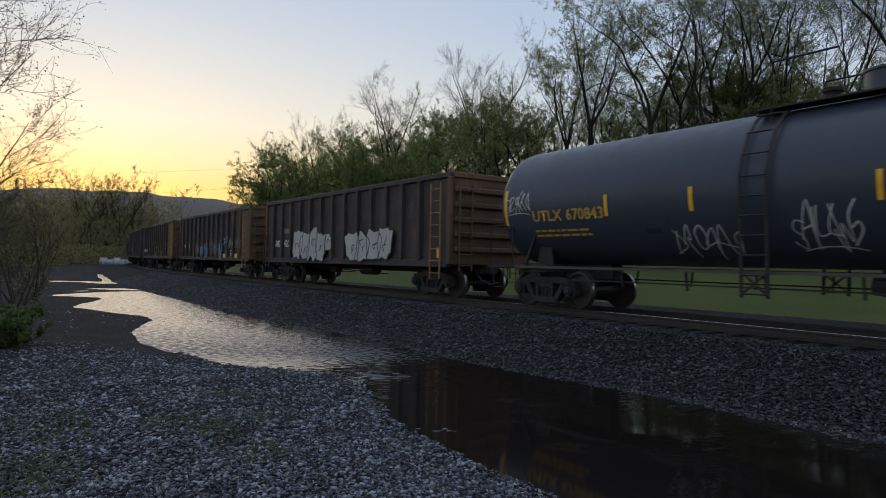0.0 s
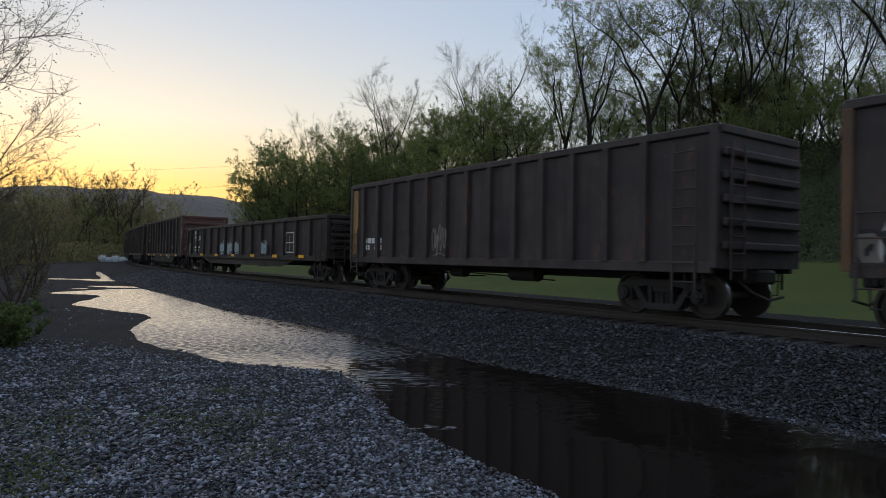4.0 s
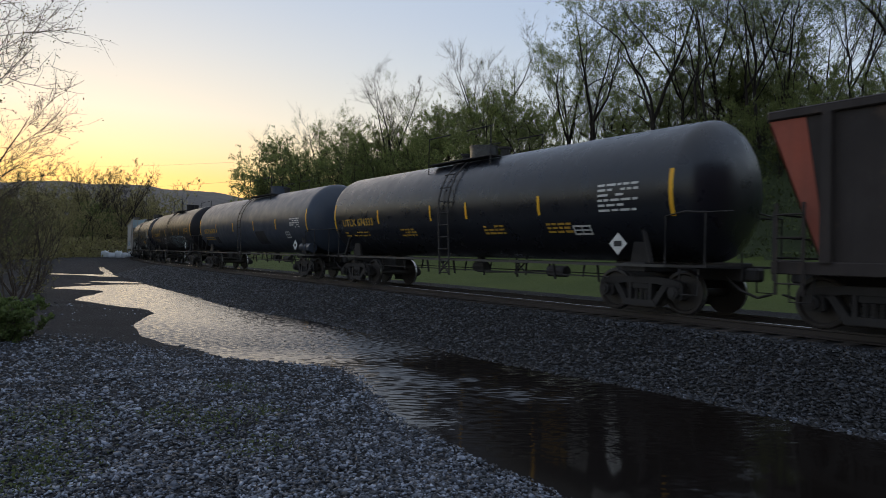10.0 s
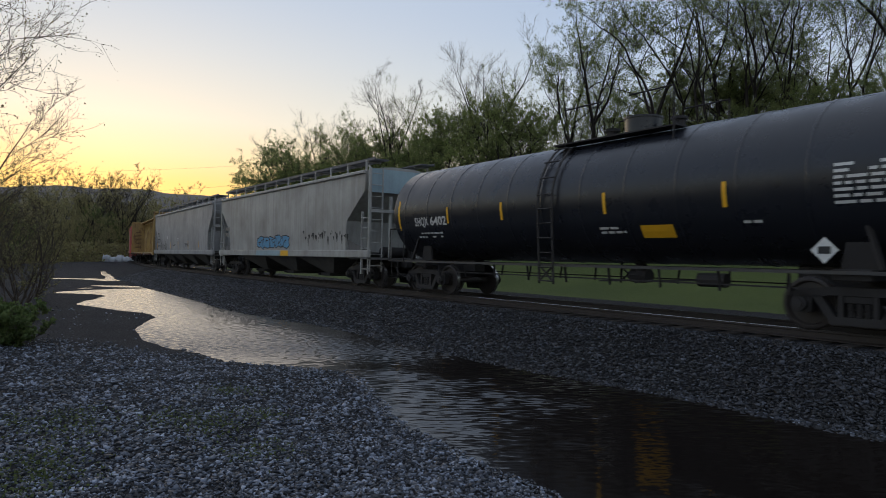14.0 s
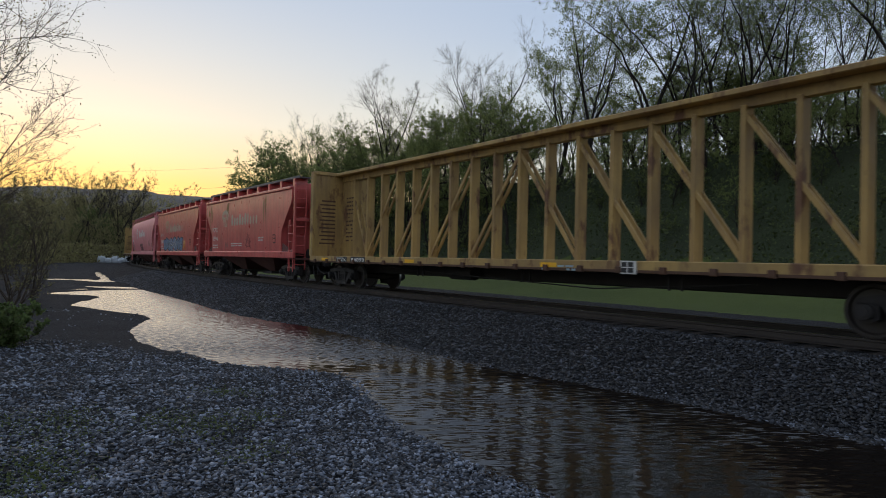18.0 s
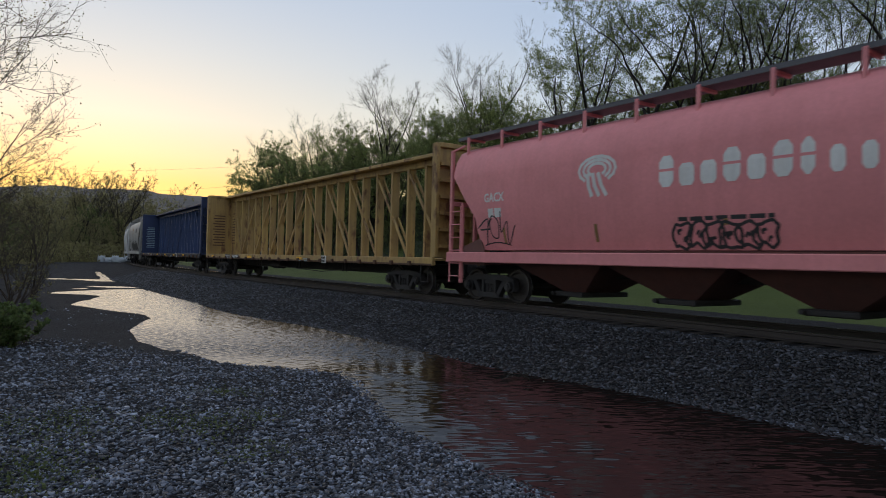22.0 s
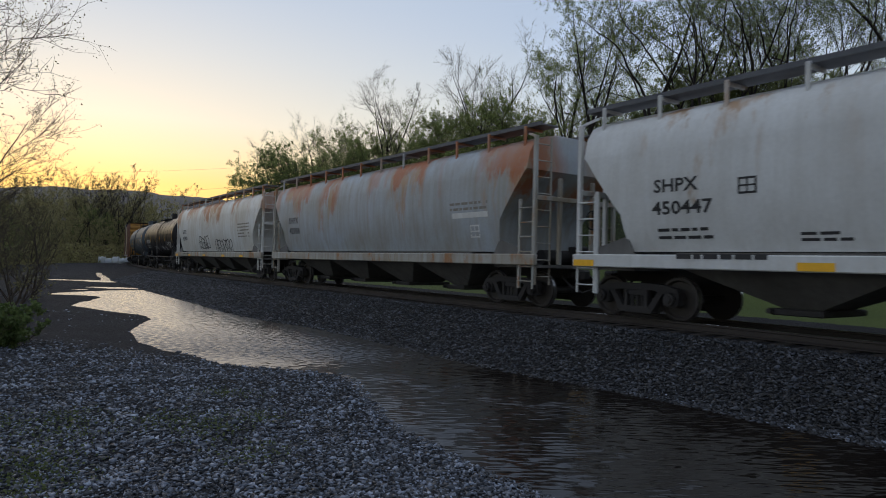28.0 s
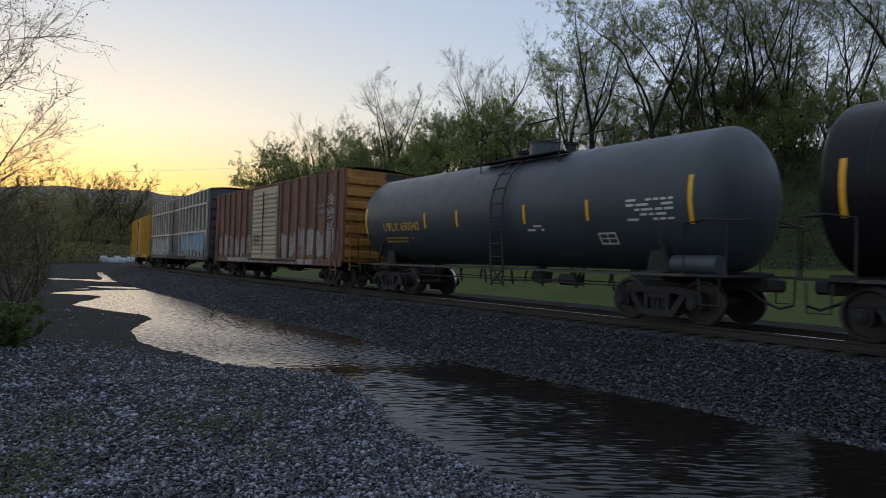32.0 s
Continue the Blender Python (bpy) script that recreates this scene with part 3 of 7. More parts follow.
def side_frame_mesh():
    g = Geo()
    y0, y1 = -0.085, 0.085
    g.prism([(-1.05, 0.56), (-1.03, 0.66), (-0.8, 0.72), (-0.42, 0.76), (0.42, 0.76), (0.8, 0.72), (1.03, 0.66), (1.05, 0.56), (0.72, 0.56), (0.42, 0.62), (-0.42, 0.62), (-0.72, 0.56)], y0, y1)
    g.prism([(-0.72, 0.6), (-0.58, 0.62), (-0.33, 0.26), (-0.42, 0.16)], y0, y1)
    g.prism([(0.58, 0.62), (0.72, 0.6), (0.42, 0.16), (0.33, 0.26)], y0, y1)
    g.prism([(-0.44, 0.14), (0.44, 0.14), (0.36, 0.27), (-0.36, 0.27)], y0 - 0.02, y1 + 0.02)
    g.prism([(-0.3, 0.27), (-0.22, 0.27), (-0.22, 0.63), (-0.3, 0.63)], y0, y1)
    g.prism([(0.22, 0.27), (0.3, 0.27), (0.3, 0.63), (0.22, 0.63)], y0, y1)
    for x in (-0.889, 0.889):
        g.prism([(x - 0.17, 0.34), (x - 0.1, 0.3), (x + 0.1, 0.3), (x + 0.17, 0.34), (x + 0.17, 0.6), (x - 0.17, 0.6)], y0, y1)
        g.cyl((x, y1 + 0.02, 0.457), (x, y0 - 0.1, 0.457), 0.125, 14)
        g.cyl((x, y0 - 0.1, 0.457), (x, y0 - 0.13, 0.457), 0.075, 10)
    return fix_normals(g.mesh("side_frame", M_STEEL))


def spring_mesh():
    g = Geo()
    for x in (-0.13, 0.0, 0.13):
        for k in range(4):
            g.cyl((x, 0, 0.275 + k * 0.06), (x, 0, 0.31 + k * 0.06), 0.058, 10)
        g.cyl((x, 0, 0.27), (x, 0, 0.5), 0.04, 8)
    g.box(-0.21, 0.21, -0.07, 0.07, 0.5, 0.62, 0.01)
    return g.mesh("suspension", M_STEEL)


def bolster_mesh():
    g = Geo().box(-0.17, 0.17, -0.95, 0.95, 0.46, 0.74, 0.03)
    g.cyl((0, 0, 0.7), (0, 0, 0.84), 0.2, 16)
    for s in (-1, 1):
        g.box(s * 0.5 - 0.05, s * 0.5 + 0.05, -0.75, 0.75, 0.4, 0.5)
    return g.mesh("truck", M_STEEL)


def trucks(e, spacing):
    for s in (-1, 1):
        t = place("truck", shared("bolster", bolster_mesh), e, s * spacing / 2)
        for y in (-1.0, 1.0):
            place("side_frame", shared("frame", side_frame_mesh), t, 0, y, 0, 0 if y < 0 else 180)
            place("suspension", shared("spring", spring_mesh), t, 0, y)
        for x in (-0.889, 0.889):
            w = place("wheelset", shared("wheel", wheelset_mesh), t, x)
            for rz in (0, 180):
                place("tread", shared("tread", tread_mesh), w, rz=rz, label="polished wheel tread")
            WHEELS.append(w)


def coupler_mesh():
    g = Geo().box(-0.75, 0.05, -0.1, 0.1, 0.77, 0.95, 0.02)
    g.box(0.0, 0.3, -0.16, 0.12, 0.72, 1.0, 0.05)
    g.rod([(-0.3, -0.3, 0.8), (0.05, -0.32, 0.55), (0.35, -0.25, 0.42), (0.55, -0.1, 0.5)], 0.03, 6)
    g.beam((-0.35, -1.25, 0.98), (-0.05, -0.1, 1.02), 0.03, 0.03)
    return g.mesh("coupler", M_STEEL)


def couplers(e, L):
    place("coupler", shared("coupler", coupler_mesh), e, L / 2)
    place("coupler", shared("coupler", coupler_mesh), e, -L / 2, 0, 0, 180)


def ladder_mesh(w, z0, z1, n, mat, r=0.016):
    g = Geo()
    for s in (-1, 1):
        g.beam((s * w / 2, 0, z0), (s * w / 2, 0, z1), 0.05, 0.025, (0, 1, 0))
    me = g.mesh("ladder", mat)
    RUNGS[me.name] = (Geo().rod([(-w / 2, -0.02, 0), (w / 2, -0.02, 0)], r, 6).mesh("rung", mat), [z0 + (z1 - z0) * (k + 0.5) / n for k in range(n)])
    return me


def brake_gear(e, x0, x1, y=-0.55):
    g = Geo()
    g.cyl((x0 + 0.3, y, 0.72), (x0 + 0.95, y, 0.72), 0.15, 12)
    g.rod([(x0 - 1.2, y + 0.1, 0.62), (x0 + 0.3, y, 0.7)], 0.02)
    g.rod([(x0 + 0.95, y, 0.72), (x1, y + 0.2, 0.6)], 0.02)
    g.beam((x0 + 1.1, y - 0.25, 0.62), (x0 + 1.1, y + 0.6, 0.62), 0.08, 0.04)
    part("brake_rigging", g, M_STEEL, e)
    g = Geo().cyl((x1 - 1.3, y - 0.1, 0.75), (x1 - 0.3, y - 0.1, 0.75), 0.2, 14)
    part("air_reservoir", g, M_STEEL, e, "", 40)


# ---- lettering and spray paint on a side ----
def flat_skin(y):
    return lambda z: y


def letters(parent, text, x, z, size, mat, skin, name="lettering", label="", width=None):
    """Words as raised paint: x is the left edge, z the foot of the letters."""
    cu = bpy.data.curves.new("text", "FONT")
    cu.body, cu.size, cu.resolution_u, cu.offset = text, size, 2, size * 0.022
    tmp = bpy.data.objects.new("text", cu)
    scene.collection.objects.link(tmp)
    dg = bpy.context.evaluated_depsgraph_get()
    me = bpy.data.meshes.new_from_object(tmp.evaluated_get(dg))
    bpy.data.objects.remove(tmp)
    bpy.data.curves.remove(cu)
    xs = [v.co.x for v in me.vertices]
    k = 1.0 if width is None or not xs else width / (max(xs) - min(xs))
    for v in me.vertices:
        px, pz = x + v.co.x * k, z + v.co.y
        v.co = (px, skin(pz) - 0.007, pz)
    me.materials.clear()
    me.materials.append(mat)
    me.name = name
    return part(name, me, mat, parent, label)


def patch(g, x0, x1, z0, z1, skin, off=0.006, n=1):
    """A painted oblong that follows the side."""
    zs = [z0 + (z1 - z0) * k / n for k in range(n + 1)]
    g.loft([[(x0, skin(z) - off, z), (x1, skin(z) - off, z)] for z in zs], False, False)
    return g


def bars(parent, x, z, w, rows, mat, skin, h=0.05, gap=0.05, seed=1, name="lettering"):
    """Small print that cannot be read."""
    rnd = random.Random(seed)
    g = Geo()
    for r in range(rows):
        zz, xx = z - r * (h + gap), x
        while xx < x + w - 0.05:
            ww = min(rnd.uniform(0.1, 0.32), x + w - xx)
            if rnd.random() < 0.9:
                patch(g, xx, xx + ww, zz, zz + h, skin)
            xx += ww + 0.05
    return part(name, g, mat, parent)


def ribbon(g, pts, width, skin, off):
    """A stroke of paint along (x, z) points."""
    rows = []
    for i, (x, z) in enumerate(pts):
        ax, az = pts[max(i - 1, 0)]
        bx, bz = pts[min(i + 1, len(pts) - 1)]
        dx, dz = bx - ax, bz - az
        k = math.hypot(dx, dz) or 1.0
        nx, nz = -dz / k * width / 2, dx / k * width / 2
        rows.append([(x + nx, skin(z + nz) - off, z + nz), (x - nx, skin(z - nz) - off, z - nz)])
    g.loft(rows, False, False)


def scrawl(parent, x, z, w, h, mat, skin, seed=1, loops=4, width=0.05, label="", name="graffiti"):
    """A looping hand-sprayed tag."""
    rnd = random.Random(seed)
    g = Geo()
    width *= 0.62
    n = max(3, loops + 1)
    step = w / n
    shapes = ([[(0.05, 0.1), (0.2, 0.98), (0.6, 0.62), (0.25, 0.4), (0.9, 0.02)]],
              [[(0.95, 0.9), (0.3, 0.86), (0.2, 0.58), (0.78, 0.44), (0.72, 0.1), (0.0, 0.14)]],
              [[(0.0, 0.0), (0.5, 1.08), (0.98, 0.06)], [(0.1, 0.36), (0.95, 0.48)]],
              [[(0.9, 0.7), (0.5, 0.95), (0.1, 0.55), (0.4, 0.08), (0.9, 0.3), (0.85, 0.72), (0.55, 0.9)]],
              [[(0.22, 1.02), (0.12, -0.05)], [(0.95, 0.98), (0.2, 0.48), (1.05, -0.1)]],
              [[(0.05, 0.8), (0.35, 0.1), (0.6, 0.75), (0.9, 0.05), (1.15, 0.9)]])
    for i in range(n):
        tall, drop, lean = rnd.uniform(0.7, 1.0), rnd.uniform(-0.04, 0.14), rnd.uniform(-0.05, 0.3)
        for line in shapes[rnd.randrange(6)]:
            turn, flip = rnd.uniform(-0.9, 0.9), rnd.choice((-1, 1))
            key = []
            for px, pz in line:
                qx, qz = flip * (px - 0.5) * 1.25 + rnd.uniform(-0.1, 0.1), pz - 0.5 + rnd.uniform(-0.07, 0.07)
                key.append((0.5 + qx * math.cos(turn) - qz * math.sin(turn), 0.5 + qx * math.sin(turn) * 0.7 + qz * math.cos(turn)))
            soft = []
            for k in range(len(key) - 1):
                p0, p1, p2, p3 = key[max(k - 1, 0)], key[k], key[k + 1], key[min(k + 2, len(key) - 1)]
                for t in (0.0, 0.2, 0.4, 0.6, 0.8):
                    soft.append(tuple(0.5 * (2 * b1 + (c1 - a1) * t + (2 * a1 - 5 * b1 + 4 * c1 - d1) * t * t + (3 * b1 - a1 - 3 * c1 + d1) * t ** 3) for a1, b1, c1, d1 in zip(p0, p1, p2, p3)))
            soft.append(key[-1])
            ribbon(g, [(x + step * (i + 0.04 + 1.05 * px + lean * pz), z + h * (drop + tall * pz)) for px, pz in soft], width * rnd.uniform(0.8, 1.25), skin, 0.008 + 0.0004 * i)
    if rnd.random() < 0.6:  # a quick stroke underneath
        za = z - h * rnd.uniform(0.02, 0.14)
        ribbon(g, [(x + w * (0.1 + 0.9 * t), za + h * 0.1 * math.sin(3.1 * t)) for t in (0, 0.2, 0.4, 0.6, 0.8, 1.0)], width * 0.8, skin, 0.012)
    return part(name, g, mat, parent, label)


def throwup(parent, x, z, w, h, n, fill, line, skin, seed=1, label="", stroke=0.045):
    """Fat rounded sprayed letters: each a filled shape with its outline."""
    rnd = random.Random(seed)
    step = w / n
    for i in range(n):
        g, o = Geo(), Geo()
        cx, cz = x + step * (i + 0.5), z + h * (0.5 + rnd.uniform(-0.05, 0.05))
        rx, rz = step * rnd.uniform(0.56, 0.66), h * rnd.uniform(0.42, 0.5)
        kind = rnd.random()
        hook, tilt = rnd.uniform(0.16, 0.34), rnd.uniform(-0.25, 0.25)
        p1, p2 = rnd.uniform(0, 6), rnd.uniform(0, 6)
        ring = []
        for k in range(44):
            a = 6.28319 * k / 44
            q = 1 + 0.1 * math.sin(3 * a + p1) + 0.07 * math.sin(7 * a + p2) - hook * math.exp(-((a - (1.2 if kind < 0.5 else 4.6)) ** 2) * 6)
            ca, sa = math.cos(a), math.sin(a)
            bx, bz = rx * q * math.copysign(abs(ca) ** 0.62, ca), rz * q * math.copysign(abs(sa) ** 0.62, sa)
            ring.append((cx + bx + tilt * bz, cz + bz))
        off = 0.007 + 0.0012 * (i % 2)
        rings = [[(cx + (px - cx) * s, skin(cz + (pz - cz) * s) - off, cz + (pz - cz) * s) for px, pz in ring] for s in (1.0, 0.7, 0.4, 0.05)]
        g.loft(rings, False)
        ribbon(o, ring + ring[:2], stroke, skin, off + 0.003)
        for q in range(2):
            xa, za = cx + rx * rnd.uniform(-0.35, 0.2), cz + rz * rnd.uniform(-0.6, 0.1)
            bend = rnd.uniform(-0.4, 0.4)
            ribbon(o, [(xa, za), (xa + rx * bend * 0.6, za + rz * 0.2), (xa + rx * bend, za + rz * 0.32), (xa + rx * 0.35, za + rz * 0.4)], stroke * 0.9, skin, off + 0.003)
        p = part("graffiti_letter", g, fill, parent, label)
        part("outline", o, line, p)


def tabs(parent, xs, z0, z1, skin, w=0.09, mat=None):
    for x in xs:
        part("reflector", patch(Geo(), x - w / 2, x + w / 2, z0, z1, skin, 0.007, 4), mat or M_YELLOW, parent)


def diamond(parent, x, z, s, skin):
    g = Geo()
    g.add([(x, skin(z - s) - 0.03, z - s), (x + s, skin(z) - 0.03, z), (x, skin(z + s) - 0.03, z + s), (x - s, skin(z) - 0.03, z)], [(0, 1, 2, 3)])
    p = part("hazard_placard", g, M_WHITE, parent, "white diamond hazard placard")
    part("hazard_mark", patch(Geo(), x - s * 0.45, x + s * 0.45, z - 0.06, z + 0.06, lambda q: skin(z) - 0.03), M_INK, p)


def sign(parent, x, z, w, h, skin, frame_mat=None, fill=None):
    """A framed stencil panel with bars."""
    g = Geo()
    for a in ((x, x + w, z, z + 0.04), (x, x + w, z + h - 0.04, z + h), (x, x + 0.04, z + 0.04, z + h - 0.04), (x + w - 0.04, x + w, z + 0.04, z + h - 0.04), (x + w * 0.5 - 0.015, x + w * 0.5 + 0.015, z + 0.04, z + h - 0.04), (x + 0.04, x + w - 0.04, z + h * 0.5 - 0.015, z + h * 0.5 + 0.015)):
        patch(g, *a, skin)
    part("stencil_panel", g, frame_mat or M_WHITE, parent)


WHEELS, TRAIN = [], []


def start_car(kind, label, category, front, rear, spacing, group):
    e = tagged(new(kind), label, category, group)
    trucks(e, spacing)
    couplers(e, rear - front)
    TRAIN.append((e, (front + rear) / 2, spacing / 2))
    return e, rear - front


# ---- gondolas ----
def gondola(label, front, rear, body, ends, top=3.72, ribs=12, tub=False, end_panels=None, ladder_mat=None, slope=0.0, chalk=None):
    e, L = start_car("gondola_car", label, "gondola car", front, rear, (rear - front) - 3.0, "open gondola cars")
    h = L / 2
    z0 = 1.02
    for s in (-1, 1):
        g = Geo()
        y = s * 1.44
        if slope:
            g.loft([[(-h + 0.05 + q, y + a, z), (h - 0.05 - q, y + a, z)] for a, z, q in ((-0.02, z0, slope), (-0.02, top - 0.1, 0.0), (0.02, top - 0.1, 0.0), (0.02, z0, slope))][:4], False, False)
            g.f.append((0, 1, 7, 6))
        else:
            g.box(-h, h, y - 0.02, y + 0.02, z0, top - 0.1)
        part("side", g, body, e)
        g = Geo().box(-h, h, y - 0.09, y + 0.09, top - 0.16, top, 0.02)
        part("top_chord", g, body, e)
        g = Geo().box(-h + 0.1, h - 0.1, y - 0.1, y + 0.06, z0 - 0.1, z0 + 0.12, 0.015)
        part("side_sill", g, body, e)
        rib = shared(("rib", body.name, top), lambda: Geo().prism([(-0.09, z0 + 0.1), (0.09, z0 + 0.1), (0.07, top - 0.15), (-0.07, top - 0.15)], -0.07, 0.07).mesh("rib", body))
        for k in range(ribs):
            x = -h + 1.0 + (L - 2.6) * k / (ribs - 1)
            place("rib", rib, e, x, y + s * 0.075)
        post = shared(("post", body.name, top, ends.name), lambda: Geo().box(-0.08, 0.08, -0.1, 0.1, z0, top - 0.14, 0.015).mesh("corner_post", ends))
        for x in (-h + 0.06, h - 0.06):
            if not slope:
                place("corner_post", post, e, x, y)
        if end_panels:
            g = Geo().box(h - 1.45, h - 0.16, y - 0.035, y + 0.03, z0 + 0.13, top - 0.17)
            part("side_panel", g, end_panels, e, "ochre painted end panel")
            post2 = shared(("post2", end_panels.name, top), lambda: Geo().box(-0.07, 0.07, -0.06, 0.06, z0 + 0.12, top - 0.16, 0.015).mesh("rib", end_panels))
            place("rib", post2, e, h - 1.5, y + s * 0.08)
        lad = shared(("lad", (ladder_mat or body).name, top), lambda: ladder_mesh(0.5, z0 - 0.45, top - 0.3, 8, ladder_mat or body))
        place("ladder", lad, e, h - 0.62, y + s * 0.16, 0, 0 if s < 0 else 180)
        place("ladder", shared(("ladl", body.name), lambda: ladder_mesh(0.45, z0 - 0.45, z0 + 1.1, 4, body)), e, -h + 0.45, y + s * 0.16, 0, 0 if s < 0 else 180)
    for s in (-1, 1):
        g = Geo()
        m = pose(0, 0, 0, 0, 0, 0 if s > 0 else 180)
        if slope:
            g.loft([[m @ Vector((h - slope, yy, z0)), m @ Vector((h - 0.02, yy, top - 0.1))] for yy in (-1.42, 1.42)], False, False)
            for k in range(3):
                yy = -0.9 + 0.9 * k
                g.beam(m @ Vector((h - slope + 0.08, yy, z0 + 0.1)), m @ Vector((h + 0.02, yy, top - 0.2)), 0.14, 0.1, (1, 0, 0))
        else:
            g.box(h - 0.02, h + 0.02, -1.42, 1.42, z0, top - 0.1, 0, m)
            em = ends if s > 0 else body
            bar = shared(("endrib", em.name), lambda: Geo().box(0.0, 0.11, -1.38, 1.38, 0, 0.16, 0.03).mesh("end_rib", em))
            for k in range(5):
                place("end_rib", bar, e, s * (h + 0.02), 0, z0 + 0.35 + k * (top - z0 - 0.5) / 5, 0 if s > 0 else 180)
        part("end", g, ends if s > 0 or slope else body, e)
        part("end_chord", Geo().box(h - 0.06, h + 0.08, -1.42, 1.42, top - 0.16, top, 0.02, m), ends if s > 0 or slope else body, e)
        lad = shared(("lade", ends.name, top), lambda: ladder_mesh(0.45, z0 - 0.2, top - 0.35, 8, ends))
        if not slope:
            place("ladder", lad, e, s * (h + 0.17), -1.05 * s, 0, 90 * s)
    g = Geo().box(-h + 0.1, h - 0.1, -1.42, 1.42, z0, z0 + 0.05)
    part("floor", g, body, e)
    g = Geo().box(-h + 0.1, h - 0.1, -0.22, 0.22, 0.72, z0, 0.02)
    part("centre_sill", g, M_STEEL, e)
    if tub:
        g = Geo()
        a = h - 3.5
        out = [(-1.42, z0 - 0.08), (-1.4, 0.52), (-1.15, 0.3), (1.15, 0.3), (1.4, 0.52), (1.42, z0 - 0.08)]
        g.loft([[(-a - 0.5, y, z0 - 0.09) for y, z in out], [(-a + 0.35, y, z) for y, z in out], [(a - 0.35, y, z) for y, z in out], [(a + 0.5, y, z0 - 0.09) for y, z in out]])
        part("tub_floor", g, M_STEEL, e, "dark bathtub belly between the trucks")
    else:
        brake_gear(e, -2.5, 2.0)
    step = shared("stirrup", lambda: Geo().rod([(-0.21, 0, 0.95), (-0.19, 0, 0.45), (0.19, 0, 0.45), (0.21, 0, 0.95)], 0.018).mesh("step_stirrup", M_STEEL))
    for s in (-1, 1):
        for y in (-1.38, 1.38):
            place("step_stirrup", step, e, s * (h - 0.54), y)
    if chalk:
        for s in (-1, 1):
            part("end_sheet", Geo().box(h - 0.55, h - 0.17, s * 1.47 - 0.02, s * 1.47 + 0.02, z0 + 0.2, top - 0.17), chalk, e, "peeling pale corner paint")
    return e, h


SIDE = flat_skin(-1.462)
RIBS = flat_skin(-1.585)
g1 = "rust-brown coal gondola with ochre ends, "
e, h = gondola(g1 + "white throw-up graffiti on its side", 15.5, 30.3, M_COALCAR, M_ENDBROWN, 3.72, 13, end_panels=None, ladder_mat=M_OCHRE)
letters(e, "AMGX", -6.29, 1.62, 0.42, M_WHITE, SIDE, width=0.8)
letters(e, "4206", -5.26, 1.62, 0.42, M_WHITE, SIDE, width=0.78)
bars(e, -5.55, 2.2, 1.25, 1, M_FADED, SIDE, 0.22, seed=3)
throwup(e, -3.85, 0.98, 3.05, 1.35, 4, M_SILVER, M_INK, RIBS, 5, "silver rounded graffiti letters")
throwup(e, -0.75, 1.35, 0.45, 0.75, 1, M_SILVER, M_INK, RIBS, 6, "silver graffiti spot")
throwup(e, 1.1, 0.98, 3.1, 1.25, 4, M_SILVER, M_INK, RIBS, 8, "silver rounded graffiti letters")
tabs(e, [6.75], 1.2, 1.5, SIDE, 0.12)

e, h = gondola(g1 + "blue and white tags", 32.5, 47.25, M_COALCAR, M_ENDBROWN, 3.72, 13, end_panels=M_ENDBROWN, ladder_mat=M_OCHRE)
letters(e, "AMGX", -6.26, 1.7, 0.36, M_WHITE, SIDE, width=0.75)
letters(e, "4213", -5.12, 1.7, 0.36, M_WHITE, SIDE, width=0.6)
bars(e, -5.85, 2.05, 1.4, 1, M_FADED, SIDE, 0.2, seed=5)
for x in (-5.5, -4.55, -2.55, 0.4):
    part("reflector", patch(Geo(), x - 0.22, x + 0.22, 1.05, 1.17, SIDE), M_YELLOW, e)
for x in (3.3, 5.4):
    part("reflector", patch(Geo(), x - 0.25, x + 0.25, 1.08, 1.3, RIBS), M_YELLOW, e)
for k, (x, z, w, hh, m) in enumerate(((-2.9, 1.3, 0.8, 0.7, M_FADED), (-1.8, 1.1, 0.7, 0.8, M_BLUE), (-0.9, 1.1, 0.8, 0.9, M_BLUE), (0.3, 1.35, 0.9, 0.7, M_FADED), (1.2, 1.3, 0.7, 0.8, M_FADED), (2.1, 1.05, 0.7, 0.9, M_BLUE), (3.1, 1.85, 0.8, 0.4, M_BLUE), (4.1, 1.6, 0.8, 0.5, M_FADED), (5.2, 1.6, 1.0, 0.6, M_FADED))):
    scrawl(e, x, z, w, hh, m, RIBS, 20 + k, 4, 0.055, name="graffiti")
sign(e, 4.05, 1.1, 0.55, 0.4, SIDE)

e, h = gondola(g1 + "long white mural along its side", 49.55, 64.3, M_COALCAR, M_ENDBROWN, 3.72, 13, end_panels=M_OCHRE, ladder_mat=M_OCHRE)
letters(e, "AMGX", -6.3, 1.45, 0.36, M_WHITE, RIBS, width=0.9)
letters(e, "4216", -5.0, 1.45, 0.36, M_WHITE, RIBS, width=0.8)
throwup(e, -7.2, 1.02, 5.0, 0.7, 11, M_FADED, M_INK, SIDE, 31, "weathered white mural lettering", 0.07)
throwup(e, -2.2, 1.02, 8.0, 1.05, 19, M_CHALK, M_INK, SIDE, 32, "weathered white mural lettering", 0.075)
for k in range(9):
    scrawl(e, -6.9 + 1.45 * k, 1.05, 1.5, 0.8 + 0.4 * (k > 2), (M_SILVER, M_WHITE, M_FADED)[k % 3], SIDE, 330 + k, 5, 0.11)
    scrawl(e, -6.6 + 1.45 * k, 1.1, 1.3, 0.7, M_INK, flat_skin(-1.47), 350 + k, 3, 0.06)
tabs(e, [6.5], 1.02, 1.95, flat_skin(-1.49), 0.12)
tabs(e, [3.2, 0.2], 1.02, 1.5, RIBS, 0.1)

